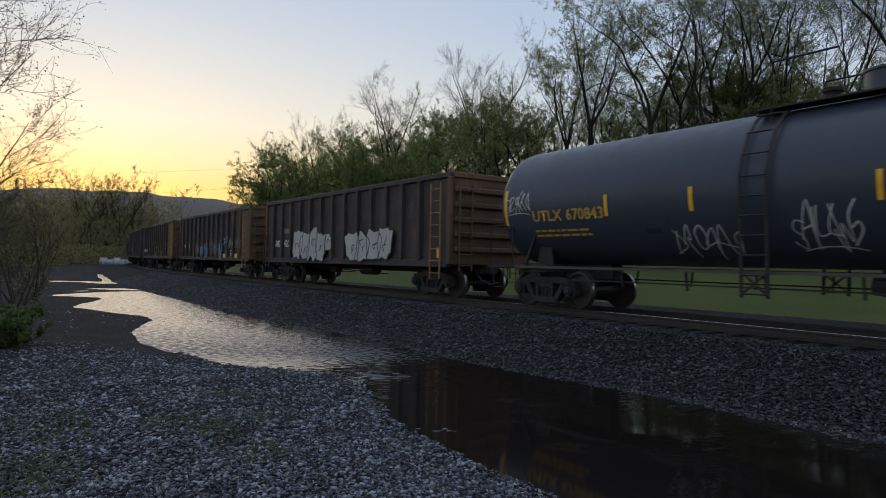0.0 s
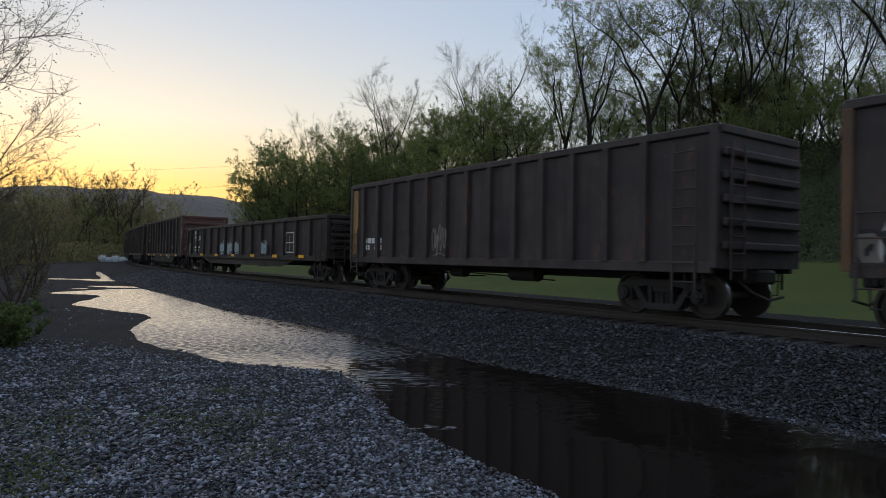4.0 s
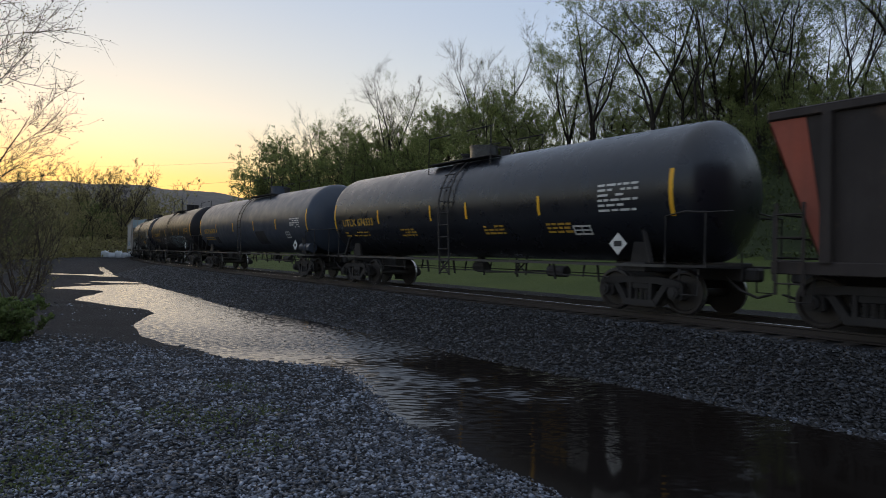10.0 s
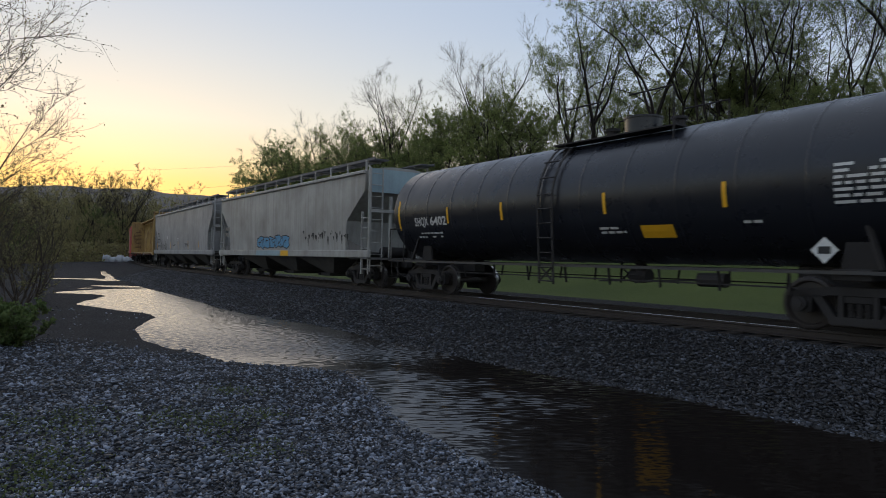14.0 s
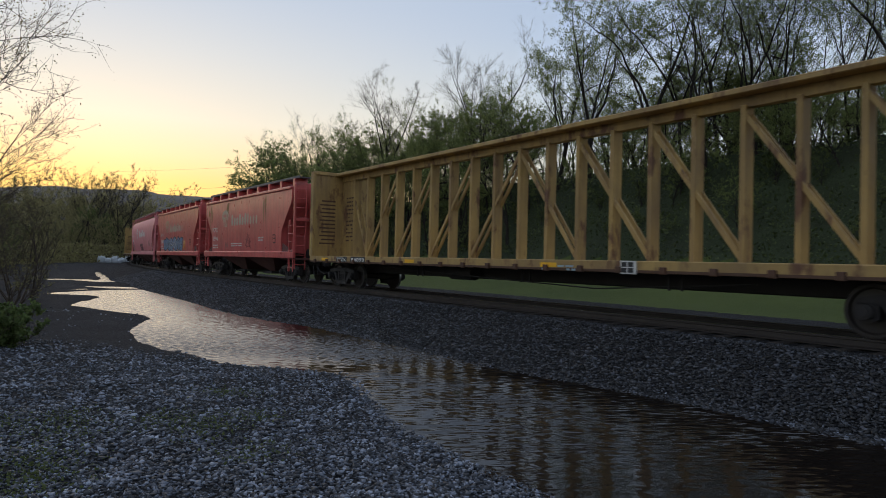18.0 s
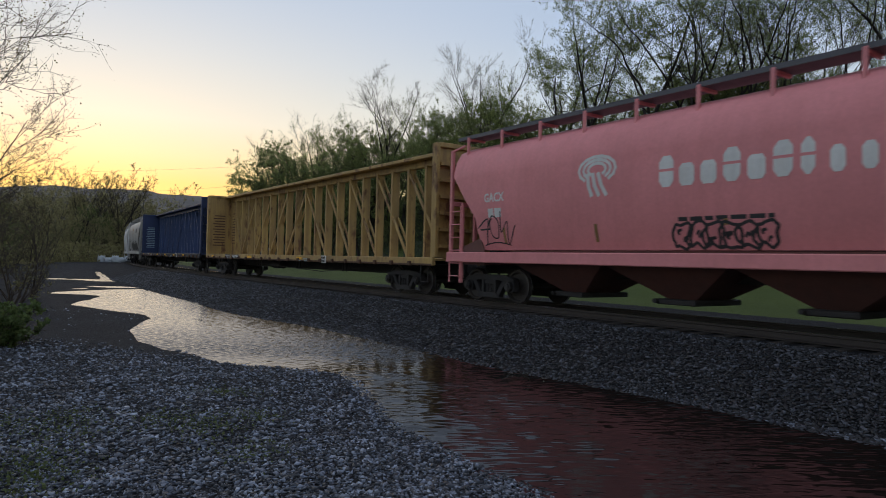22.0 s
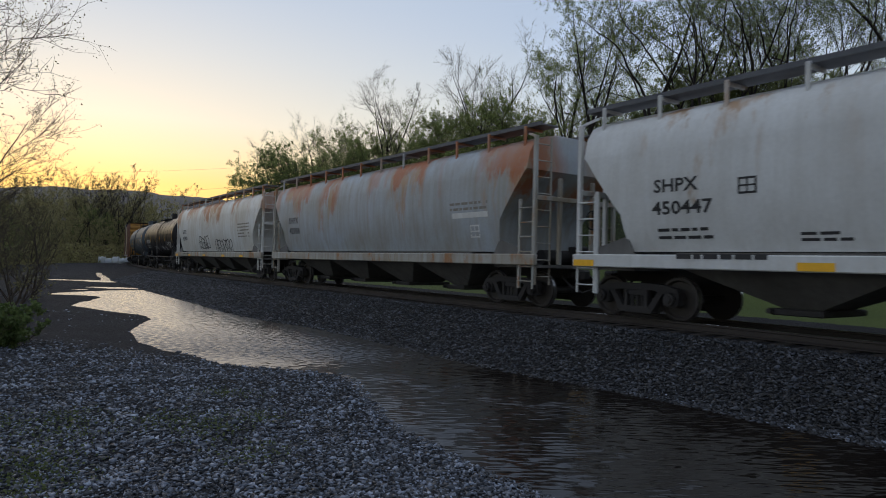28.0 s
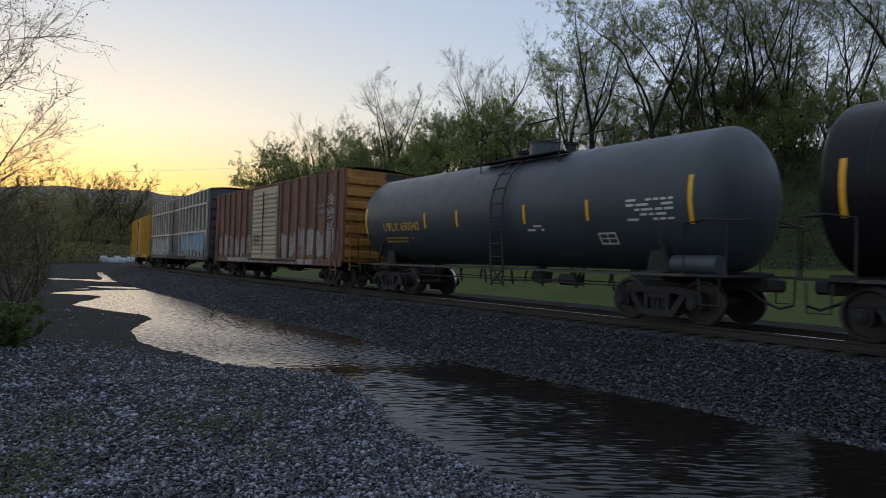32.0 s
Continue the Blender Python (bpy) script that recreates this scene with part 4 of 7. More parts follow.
e, h = gondola("dark brown open coal gondola with plain ribbed sides", 66.5, 81.05, M_COALCAR, M_COALCAR, 3.72, 13, chalk=None)
bars(e, -6.3, 1.6, 1.2, 2, M_WHITE, SIDE, 0.18, seed=7)
scrawl(e, -1.9, 1.3, 0.7, 0.9, M_FADED, RIBS, 41, 4, 0.05)
part("side_panel", Geo().box(-h + 0.05, -h + 0.5, -1.5, -1.462, 1.2, 3.5), M_OCHRE, e, "ochre painted end strip")

# low mill gondola
e, h = gondola("long low black gondola with blue tags and yellow reflectors", 83.0, 104.05, M_TUBCAR, M_TUBCAR, 2.78, 14)
g = Geo()
for s in (-1, 1):
    g.prism([(-h + 3.2, 0.95), (h - 3.2, 0.95), (h - 5.0, 0.62), (-h + 5.0, 0.62)], s * 1.44 - 0.02, s * 1.44 + 0.02)
part("belly_plate", g, M_TUBCAR, e)
part("lettering_panel", Geo().box(-8.95, -7.5, -1.48, -1.464, 1.1, 2.65), M_INK, e)
letters(e, "PC", -8.8, 2.34, 0.36, M_WHITE, flat_skin(-1.48), width=0.45)
letters(e, "598021", -8.85, 1.98, 0.36, M_WHITE, flat_skin(-1.48), width=1.3)
bars(e, -8.85, 1.5, 1.25, 2, M_WHITE, flat_skin(-1.48), 0.1, 0.08, 9)
letters(e, "NY", -7.1, 1.62, 0.36, M_PALE, SIDE, width=0.5)
part("reflector", patch(Geo(), -9.95, -9.65, 1.3, 1.75, SIDE), M_YELLOW, e)
for x in (-6.9, -3.9, -0.9, 2.2, 5.2, 8.2):
    part("reflector", patch(Geo(), x - 0.28, x + 0.28, 1.03, 1.16, RIBS), M_YELLOW, e)
for k, (x, w) in enumerate(((-9.9, 0.6), (-3.2, 1.0), (-1.9, 1.1), (-0.6, 0.9), (3.4, 1.0))):
    scrawl(e, x, 1.2, w * 0.75, 0.62, M_PALE if k else M_FADED, RIBS, 50 + k, 7, 0.085)
    scrawl(e, x + 0.1, 1.25, w * 0.6, 0.5, M_WHITE if k else M_FADED, RIBS, 56 + k, 4, 0.05)
sign(e, 6.2, 1.25, 0.9, 0.9, SIDE)

t1 = "black bathtub coal gondola, "
e, h = gondola(t1 + "peeling white corner and yellow reflectors", 105.7, 120.6, M_TUBCAR, M_PEEL, 3.72, 11, True, chalk=M_PEEL)
letters(e, "AMGX", -6.25, 2.69, 0.34, M_WHITE, SIDE, width=0.72)
scrawl(e, -6.3, 2.1, 0.8, 0.35, M_WHITE, SIDE, 61, 3, 0.05)
for x in (-6.1, -3.4, -0.3, 2.2, 5.6):
    part("reflector", patch(Geo(), x - 0.3, x + 0.3, 0.94, 1.06, flat_skin(-1.545)), M_YELLOW, e)
for k in range(4):
    throwup(e, -3.2 + k * 1.35, 1.25, 0.75, 0.85, 1, M_GHOST, M_TUBCAR, SIDE, 62 + k, "ghost of washed-off paint")
sign(e, 4.05, 1.47, 0.5, 0.24, SIDE)
part("notice_plate", patch(Geo(), 3.7, 3.95, 1.5, 1.7, SIDE), M_WHITE, e)
scrawl(e, 2.5, 0.84, 1.0, 0.28, M_PALE, flat_skin(-1.55), 66, 6, 0.05)

for num, fr, rr, sd in (("4464", 122.8, 137.65, 70), ("4400", 139.45, 154.4, 80)):
    e, h = gondola(t1 + ("sloping red ends and faded graffiti" if sd == 70 else "sloping red ends and tall yellow reflectors"), fr, rr, M_TUBCAR, M_TUBCAR, 3.72, 12, True, slope=0.95)
    for s in (-1, 1):
        g = Geo().prism([(-h + 0.02, 3.55), (-h + 0.62, 3.55), (-h + 1.0, 1.15), (-h + 0.92, 1.15)], s * 1.474 - 0.006, s * 1.474 + 0.006)
        part("end_flange", g, M_REDEND, e, "red oxide end flange")
    g = Geo().add([(-h - 0.03, -1.42, 3.5), (-h - 0.03, 1.42, 3.5), (-h + 0.9, 1.42, 1.05), (-h + 0.9, -1.42, 1.05)], [(0, 1, 2, 3)])
    part("end_sheet", g, M_REDEND, e, "red oxide sloping end sheet")
    letters(e, "AM", -5.25, 2.28, 0.36, M_WHITE, SIDE, width=0.55)
    letters(e, "GX", -4.3, 2.28, 0.36, M_WHITE, SIDE, width=0.5)
    letters(e, num[:2], -5.2, 1.92, 0.36, M_WHITE, SIDE, width=0.45)
    letters(e, num[2:], -4.3, 1.92, 0.36, M_WHITE, SIDE, width=0.45)
    tabs(e, [-3.2, -0.1, 2.6], 1.25, 1.75, SIDE, 0.11)
    tabs(e, [6.35], 1.42, 2.36, SIDE, 0.12)
    sign(e, 5.3, 1.4, 0.5, 0.4, SIDE)
    if sd == 70:
        for k in range(3):
            throwup(e, -3.5 + k * 2.9, 1.15, 2.4, 0.7, 5, M_GHOST, M_FADED, SIDE, 71 + k, "faded grey graffiti letters", 0.06)
            scrawl(e, -3.3 + k * 2.9, 1.15, 2.3, 0.75, M_FADED, flat_skin(-1.475), 75 + k, 5, 0.09)
        part("sill_wear", patch(Geo(), -6.9, 5.8, 0.93, 1.0, flat_skin(-1.545)), M_PEEL, e, "scraped reddish edge of the sill")
    for s in (-1, 1):
        g = Geo()
        for y in (-1.42, 1.42):
            g.beam((s * (h - 0.1), y, 0.8), (s * (h - 0.1), y, 2.0), 0.05, 0.05)
        for z in (1.2, 1.55, 1.95):
            g.rod([(s * (h - 0.1), -1.42, z), (s * (h - 0.1), 1.42, z)], 0.02)
        part("end_railing", g, M_STEEL, e)


# ---- tank cars ----
def tank_car(label, front, rear, paint_mat, r=1.5, zc=2.58, rings=0, dome_x=0.0, ladder_x=-1.5, spacing=None):
    e, L = start_car("tank_car", label, "tank car", front, rear, spacing or (rear - front) - 3.6, "tank cars")
    h = L / 2
    bl = h - 0.15
    n = 56
    g = Geo()
    dish = 0.34 if rings else 0.58
    prof = [(-bl + dish - dish * math.cos(a), max(1.5 * math.sin(a), 0.02)) for a in [1.5708 * i / 11 for i in range(12)]] + [(-bl + dish + 0.05, 1.5)]
    prof = prof + [(-x, q) for x, q in reversed(prof)]
    g.loft([[(x, q / 1.5 * r * math.sin(6.28319 * k / n), zc - q / 1.5 * r * math.cos(6.28319 * k / n)) for k in range(n)] for x, q in prof])
    part("tank_shell", fix_normals(g.mesh("tank_shell", paint_mat, 40)), paint_mat, e)
    skin = lambda z: -math.sqrt(max((r + 0.004) ** 2 - (z - zc) ** 2, 0.01))
    if rings:
        for k in range(rings):
            x = -bl + 1.0 + (2 * bl - 2.0) * k / (rings - 1)
            ring = shared(("ring", paint_mat.name), lambda: fix_normals(Geo().loft([[(a, (r + q) * math.sin(6.28319 * i / 40), zc + (r + q) * math.cos(6.28319 * i / 40)) for i in range(40)] for a, q in ((-0.03, 0.0), (-0.02, 0.012), (0.02, 0.012), (0.03, 0.0))], False).mesh("jacket_band", paint_mat, 60)))
            place("jacket_band", ring, e, x)
    # stub sills, bolsters and side running sill
    for s in (-1, 1):
        g = Geo().box(s * (h - 3.2) if s < 0 else h - 3.2, s * h if s < 0 else h, -0.2, 0.2, 0.72, 1.1, 0.02) if s > 0 else Geo().box(-h, -h + 3.2, -0.2, 0.2, 0.72, 1.1, 0.02)
        part("stub_sill", g, M_STEEL, e)
        xb = s * (h - 1.8)
        g = Geo().box(xb - 0.3, xb + 0.3, -1.3, 1.3, 0.86, 1.06, 0.02)
        for y in (-1, 1):
            g.prism([(xb - 0.28, 1.05), (xb + 0.28, 1.05), (xb + 0.2, 1.5), (xb - 0.2, 1.5)], y * 1.02 - 0.03, y * 1.02 + 0.03)
            g.beam((xb + s * 0.45, y * 1.3, 1.05), (xb + s * 0.2, y * 1.22, 1.75), 0.1, 0.05)
        part("saddle", g, M_STEEL, e)
        g = Geo().box(min(s * (h - 0.95), s * h), max(s * (h - 0.95), s * h), -1.42, 1.42, 0.98, 1.03)
        part("end_platform", g, M_STEEL, e)
        for y in (-1.4, 1.4):
            g = Geo().rod([(s * (h - 0.06), y * 0.35, 2.12), (s * (h - 0.06), y, 2.05), (s * (h - 0.06), y, 1.03)], 0.022)
            g.rod([(s * (h - 0.95), y, 1.03), (s * (h - 0.95), y, 2.0), (s * (h - 0.5), y, 2.08), (s * (h - 0.06), y, 2.05)], 0.022)
            part("handrail", g, M_STEEL, e)
            place("step_stirrup", shared("stirrup", lambda: Geo().rod([(-0.21, 0, 0.95), (-0.19, 0, 0.45), (0.19, 0, 0.45), (0.21, 0, 0.95)], 0.018).mesh("step_stirrup", M_STEEL)), e, s * (h - 0.4), y)
    for y in (-1.36, 1.36):
        g = Geo().beam((-h + 0.4, y, 1.0), (h - 0.4, y, 1.0), 0.05, 0.06)
        part("running_rail", g, M_CHIME, e, "pale edged side rail")
        g = Geo().beam((-h + 2.5, y * 0.9, 0.72), (h - 2.5, y * 0.9, 0.72), 0.03, 0.03)
        for k in range(9):
            x = -h + 2.8 + (2 * h - 5.6) * k / 8
            g.beam((x, y * 0.9, 0.6), (x, y * 0.95, 1.0), 0.03, 0.05)
        part("hanger_rail", g, M_STEEL, e)
    g = Geo().cyl((dome_x - 0.25, 0, zc - r - 0.28), (dome_x + 0.25, 0, zc - r - 0.28), 0.16, 10).cyl((dome_x, 0, zc - r - 0.45), (dome_x, 0, zc - r + 0.1), 0.13, 10)
    part("outlet_valve", g, M_STEEL, e)
    part("brake_rigging", Geo().cyl((h - 4.9, -0.7, 0.78), (h - 4.3, -0.7, 0.78), 0.14, 12).rod([(h - 7.5, -0.75, 0.66), (h - 4.9, -0.7, 0.76)], 0.02), M_STEEL, e)
    # ladders, top platform, dome
    for s in (-1, 1):
        g = Geo()
        for x in (-0.24, 0.24):
            pts = [(ladder_x + x, s * 1.5, 0.55), (ladder_x + x, s * (r + 0.1), zc - 0.3), (ladder_x + x, s * (r + 0.09), zc + 0.2)]
            pts += [(ladder_x + x, s * (r + 0.09) * math.cos(a), zc + (r + 0.09) * math.sin(a)) for a in (0.35, 0.6, 0.85, 1.1, 1.3)]
            for a, c in zip(pts[:-1], pts[1:]):
                g.beam(a, c, 0.06, 0.025, (0, s, 0.2))
        rung = [(1.52, 0.62), (1.53, 0.95), (1.55, 1.3), (1.57, 1.65), (1.58, 2.0), (1.59, 2.35), (1.58, 2.7), (1.52, 3.1), (1.36, 3.5), (1.05, 3.85)]
        for y, z in rung:
            g.rod([(ladder_x - 0.24, s * (y + 0.02), z), (ladder_x + 0.24, s * (y + 0.02), z)], 0.018)
        g.beam((ladder_x - 0.24, s * 1.5, 1.0), (ladder_x + 0.24, s * 1.52, 0.6), 0.04, 0.03)
        g.beam((ladder_x + 0.24, s * 1.5, 1.0), (ladder_x - 0.24, s * 1.52, 0.6), 0.04, 0.03)
        part("ladder", g, M_STEEL, e)
        g = Geo().box(min(ladder_x - 0.35, dome_x - 1.6), dome_x + 1.6, s * 0.8 - 0.2, s * 0.8 + 0.2, zc + r - 0.12, zc + r - 0.09)
        part("top_walkway", g, M_STEEL, e)
        for q in (-1, 1):
            g = Geo().rod([(dome_x + q * 1.55, s * 1.0, zc + r - 0.42), (dome_x + q * 1.55, s * 1.0, zc + r + 0.72), (dome_x + q * 0.4, s * 1.0, zc + r + 0.72)], 0.022)
            part("top_railing", g, M_STEEL, e)
    g = Geo().cyl((dome_x, 0, zc + r - 0.1), (dome_x, 0, zc + r + 0.38), 0.42, 20)
    g.cyl((dome_x, 0, zc + r + 0.38), (dome_x, 0, zc + r + 0.42), 0.45, 20)
    part("dome", g, paint_mat, e, "", 40)
    for x in (-1.0, 0.9):
        g = Geo().cyl((dome_x + x, 0.1, zc + r - 0.05), (dome_x + x, 0.1, zc + r + 0.25), 0.14, 12).cyl((dome_x + x, 0.1, zc + r + 0.25), (dome_x + x, 0.1, zc + r + 0.31), 0.19, 12)
        part("safety_valve", g, M_STEEL, e)
    return e, h, bl, skin


def tank_marks(e, bl, skin, text, mat, xs, seed=1, x=None, width=2.2):
    x = -bl + 1.05 if x is None else x
    letters(e, text.split()[0], x, 2.12, 0.36, mat, skin, width=width * 0.44)
    letters(e, text.split()[1], x + width * 0.5, 2.12, 0.36, mat, skin, width=width * 0.5)
    bars(e, x, 1.86, width * 0.8, 2, mat, skin, 0.05, 0.06, seed)
    tabs(e, xs, 2.15, 2.62, skin)
    tabs(e, [-bl + 0.62, bl - 0.62], 2.0, 2.95, lambda z: skin(z) * 0.99 - 0.01, 0.1)


k1 = "on four-wheel trucks"
e, h, bl, sk = tank_car("slate grey tank car with white tags and yellow marks", -4.5, 13.8, SLATE_TANK, dome_x=-0.1, ladder_x=-1.65)
tank_marks(e, bl, sk, "UTLX 670843", M_MARK, [-5.05, -2.95, 0.3, 3.0, 5.5], 3, -7.4, 2.25)
scrawl(e, -3.55, 1.32, 1.4, 0.6, M_WHITE, sk, 90, 5, 0.035)
scrawl(e, -1.15, 1.42, 1.1, 0.72, M_WHITE, sk, 91, 5, 0.04)
scrawl(e, -8.35, 2.36, 0.85, 0.5, M_WHITE, sk, 92, 5, 0.03)
part("patch_plate", patch(Geo(), -4.1, -3.75, 1.75, 1.85, sk), M_INK, e)

e, h, bl, sk = tank_car("glossy black tank car with yellow lettering and hazard placards", 155.6, 172.2, BLACK_TANK, dome_x=-0.3, ladder_x=-0.15)
tank_marks(e, bl, sk, "UTLX 674333", M_MARK, [-4.2, -1.0, 0.8, 3.75], 5, -6.9, 2.3)
for x, w in ((-2.9, 0.9), (1.45, 0.85), (3.9, 0.85)):
    bars(e, x, 1.9, w, 3, M_MARK, sk, 0.05, 0.04, int(x * 10))
bars(e, 5.65, 2.7, 1.1, 6, M_WHITE, sk, 0.05, 0.06, 12)
sign(e, 4.75, 1.66, 0.55, 0.22, sk)
diamond(e, 6.2, 1.45, 0.24, lambda z: -1.42)

e, h, bl, sk = tank_car("weathered grey tank car with dark patches and placards", 173.4, 191.3, GREY_TANK, dome_x=1.1, ladder_x=-0.3)
tank_marks(e, bl, sk, "UTLX 663478", M_MARK, [-4.8, -1.7, 1.6, 4.65], 6, -7.3, 2.25)
part("patch_plate", patch(Geo(), 1.7, 3.0, 1.5, 2.1, sk, 0.006, 4), M_INK, e, "dark repainted patch")
part("patch_plate", patch(Geo(), -5.4, -4.75, 1.55, 1.9, sk, 0.006, 3), M_INK, e, "dark repainted patch")
bars(e, 6.35, 2.55, 1.1, 5, M_WHITE, sk, 0.05, 0.04, 15)
sign(e, 5.65, 1.75, 0.5, 0.28, sk)
diamond(e, 7.0, 1.42, 0.24, lambda z: -1.42)
part("air_reservoir", Geo().cyl((7.0, -1.1, 1.32), (8.1, -1.1, 1.32), 0.2, 16), GREY_TANK, e, "", 40)

e, h, bl, sk = tank_car("brown-black tank car with pale blue graffiti", 192.5, 209.1, BROWN_TANK, dome_x=1.0, ladder_x=-0.2)
tank_marks(e, bl, sk, "UTLX 669172", M_MARK, [-3.8, -1.5, 1.5, 3.8], 7, -6.2, 2.1)
scrawl(e, -4.9, 1.37, 4.2, 0.65, M_SILVER, sk, 95, 6, 0.03)
throwup(e, 0.2, 1.3, 2.7, 0.8, 6, BROWN_TANK, M_PALE, sk, 96, "pale blue outlined graffiti letters", 0.035)
throwup(e, 3.05, 1.3, 2.1, 0.8, 4, BROWN_TANK, M_PALE, sk, 97, "pale blue outlined graffiti letters", 0.035)
bars(e, 5.5, 2.5, 1.3, 4, M_MARK, sk, 0.05, 0.05, 17)
sign(e, 5.0, 1.72, 0.45, 0.25, sk)
diamond(e, 6.15, 1.4, 0.24, lambda z: -1.42)

e, h, bl, sk = tank_car("glossy black jacketed tank car with raised bands", 210.3, 226.5, BLACK_TANK, rings=12, dome_x=1.2, ladder_x=-0.4)
tank_marks(e, bl, sk, "SHQX 6402", M_WHITE, [-4.6, -2.15, 1.35, 4.2], 8, -6.4, 1.7)
part("notice_plate", patch(Geo(), 2.2, 3.0, 1.62, 1.88, sk, 0.008, 2), M_YELLOW, e, "yellow notice plate")
bars(e, 1.1, 1.82, 0.7, 2, M_WHITE, sk, 0.05, 0.04, 19)
bars(e, 4.5, 1.85, 0.35, 1, M_WHITE, sk, 0.05, 0.04, 18)
bars(e, 6.1, 2.7, 1.0, 7, M_WHITE, sk, 0.05, 0.05, 20)
diamond(e, 5.95, 1.36, 0.22, lambda z: -1.42)

e, h, bl, sk = tank_car("dark brown-black tank car with yellow reflectors", 461.3, 475.7, BROWN_TANK, rings=9, dome_x=0.2, ladder_x=0.8)
tank_marks(e, bl, sk, "GATX 18231", M_WHITE, [-3.3, -0.8, 1.4, 3.55], 9, -5.5, 1.9)
for x, w in ((-2.15, 1.4), (1.45, 0.85), (2.7, 0.75)):
    bars(e, x, 1.78, w, 4, M_WHITE, sk, 0.04, 0.04, int(x * 7))
bars(e, 4.65, 2.05, 1.15, 5, M_WHITE, sk, 0.05, 0.05, 22)
bars(e, 3.95, 2.05, 0.55, 2, M_WHITE, sk, 0.06, 0.09, 23)

e, h, bl, sk = tank_car("blue-grey tank car with rust stains along its top", 476.9, 491.4, TEAL_TANK, dome_x=0.9, ladder_x=0.8)
tank_marks(e, bl, sk, "UTLX 650342", M_MARK, [-2.75, -1.1, 1.75, 3.85], 10, -5.3, 2.2)
bars(e, 4.95, 2.5, 1.15, 5, M_WHITE, sk, 0.05, 0.05, 24)
sign(e, 4.05, 1.62, 0.5, 0.26, sk)
bars(e, 1.8, 2.05, 0.6, 2, M_WHITE, sk, 0.05, 0.04, 25)
part("air_reservoir", Geo().cyl((5.9, -1.1, 1.2), (6.9, -1.1, 1.2), 0.2, 16), TEAL_TANK, e, "", 40)

# ---- covered hoppers ----
HOP_GREY = paint("light_grey_hopper_paint", (0.42, 0.42, 0.4), (0.17, 0.15, 0.13), (0.22, 0.1, 0.05), dirt=0.7, rusty=0.12, rough=0.5)
HOP_DUSTY = paint("dusty_grey_hopper_paint", (0.4, 0.4, 0.4), (0.14, 0.135, 0.13), dirt=0.65, rough=0.5)
HOP_WHITE = paint("off_white_hopper_paint", (0.62, 0.63, 0.63), (0.3, 0.27, 0.22), (0.3, 0.17, 0.07), dirt=0.35, rough=0.5, top=(1.4, 4.4, 0.4))
HOP_RUST = paint("rusting_grey_hopper_paint", (0.38, 0.42, 0.47), (0.27, 0.25, 0.2), (0.36, 0.1, 0.025), dirt=0.75, rough=0.5, streak=0.9, top=(2.0, 4.1, 0.92))
HOP_STAIN = paint("rust_stained_white_paint", (0.66, 0.67, 0.66), (0.45, 0.4, 0.32), (0.36, 0.12, 0.03), dirt=0.6, rough=0.5, streak=0.9, top=(2.3, 4.1, 0.78))
HOP_SILL = paint("stained_white_sill_paint", (0.4, 0.41, 0.4), (0.22, 0.16, 0.09), (0.3, 0.13, 0.04), dirt=0.9, rusty=0.62, rough=0.5, streak=0.9)
HOP_RED = paint("signal_red_paint", (0.66, 0.12, 0.115), (0.32, 0.065, 0.06), (0.5, 0.2, 0.16), dirt=0.55, rusty=0.1, rough=0.3, streak=1.0, spec=0.7)
HOP_PINK = paint("faded_pink_red_paint", (0.72, 0.26, 0.27), (0.45, 0.16, 0.16), dirt=0.45, rough=0.55, streak=0.4)
M_ROOFWALK = paint("galvanised_grating", (0.1, 0.105, 0.12), (0.05, 0.05, 0.055), dirt=0.5, rough=0.5)
M_CREAM = paint("faded_cream_lettering", (0.55, 0.47, 0.36), (0.4, 0.2, 0.16), dirt=0.5, rough=0.6)
M_OCHRERUN = paint("ochre_rust_run", (0.34, 0.2, 0.09), (0.28, 0.2, 0.13), dirt=0.6, rough=0.85)
M_REDDIRT = paint("rusty_underbody", (0.15, 0.06, 0.05), (0.08, 0.045, 0.04), dirt=0.7, rough=0.75)
M_GREYDIRT = paint("grimy_grey_underbody", (0.15, 0.145, 0.14), (0.06, 0.055, 0.05), dirt=0.7, rough=0.75)


def side_profile(kind):
    """(half-width, height) up the side, then the roof."""
    if kind == "round":
        return [(1.36, 1.42), (1.5, 1.9), (1.58, 2.5), (1.6, 3.0), (1.57, 3.5), (1.48, 3.92), (1.3, 4.2), (0.9, 4.38), (0.45, 4.44)]
    return [(1.5, 1.3), (1.53, 2.0), (1.55, 2.8), (1.55, 3.6), (1.53, 4.18), (1.42, 4.24), (0.9, 4.36), (0.45, 4.41)]


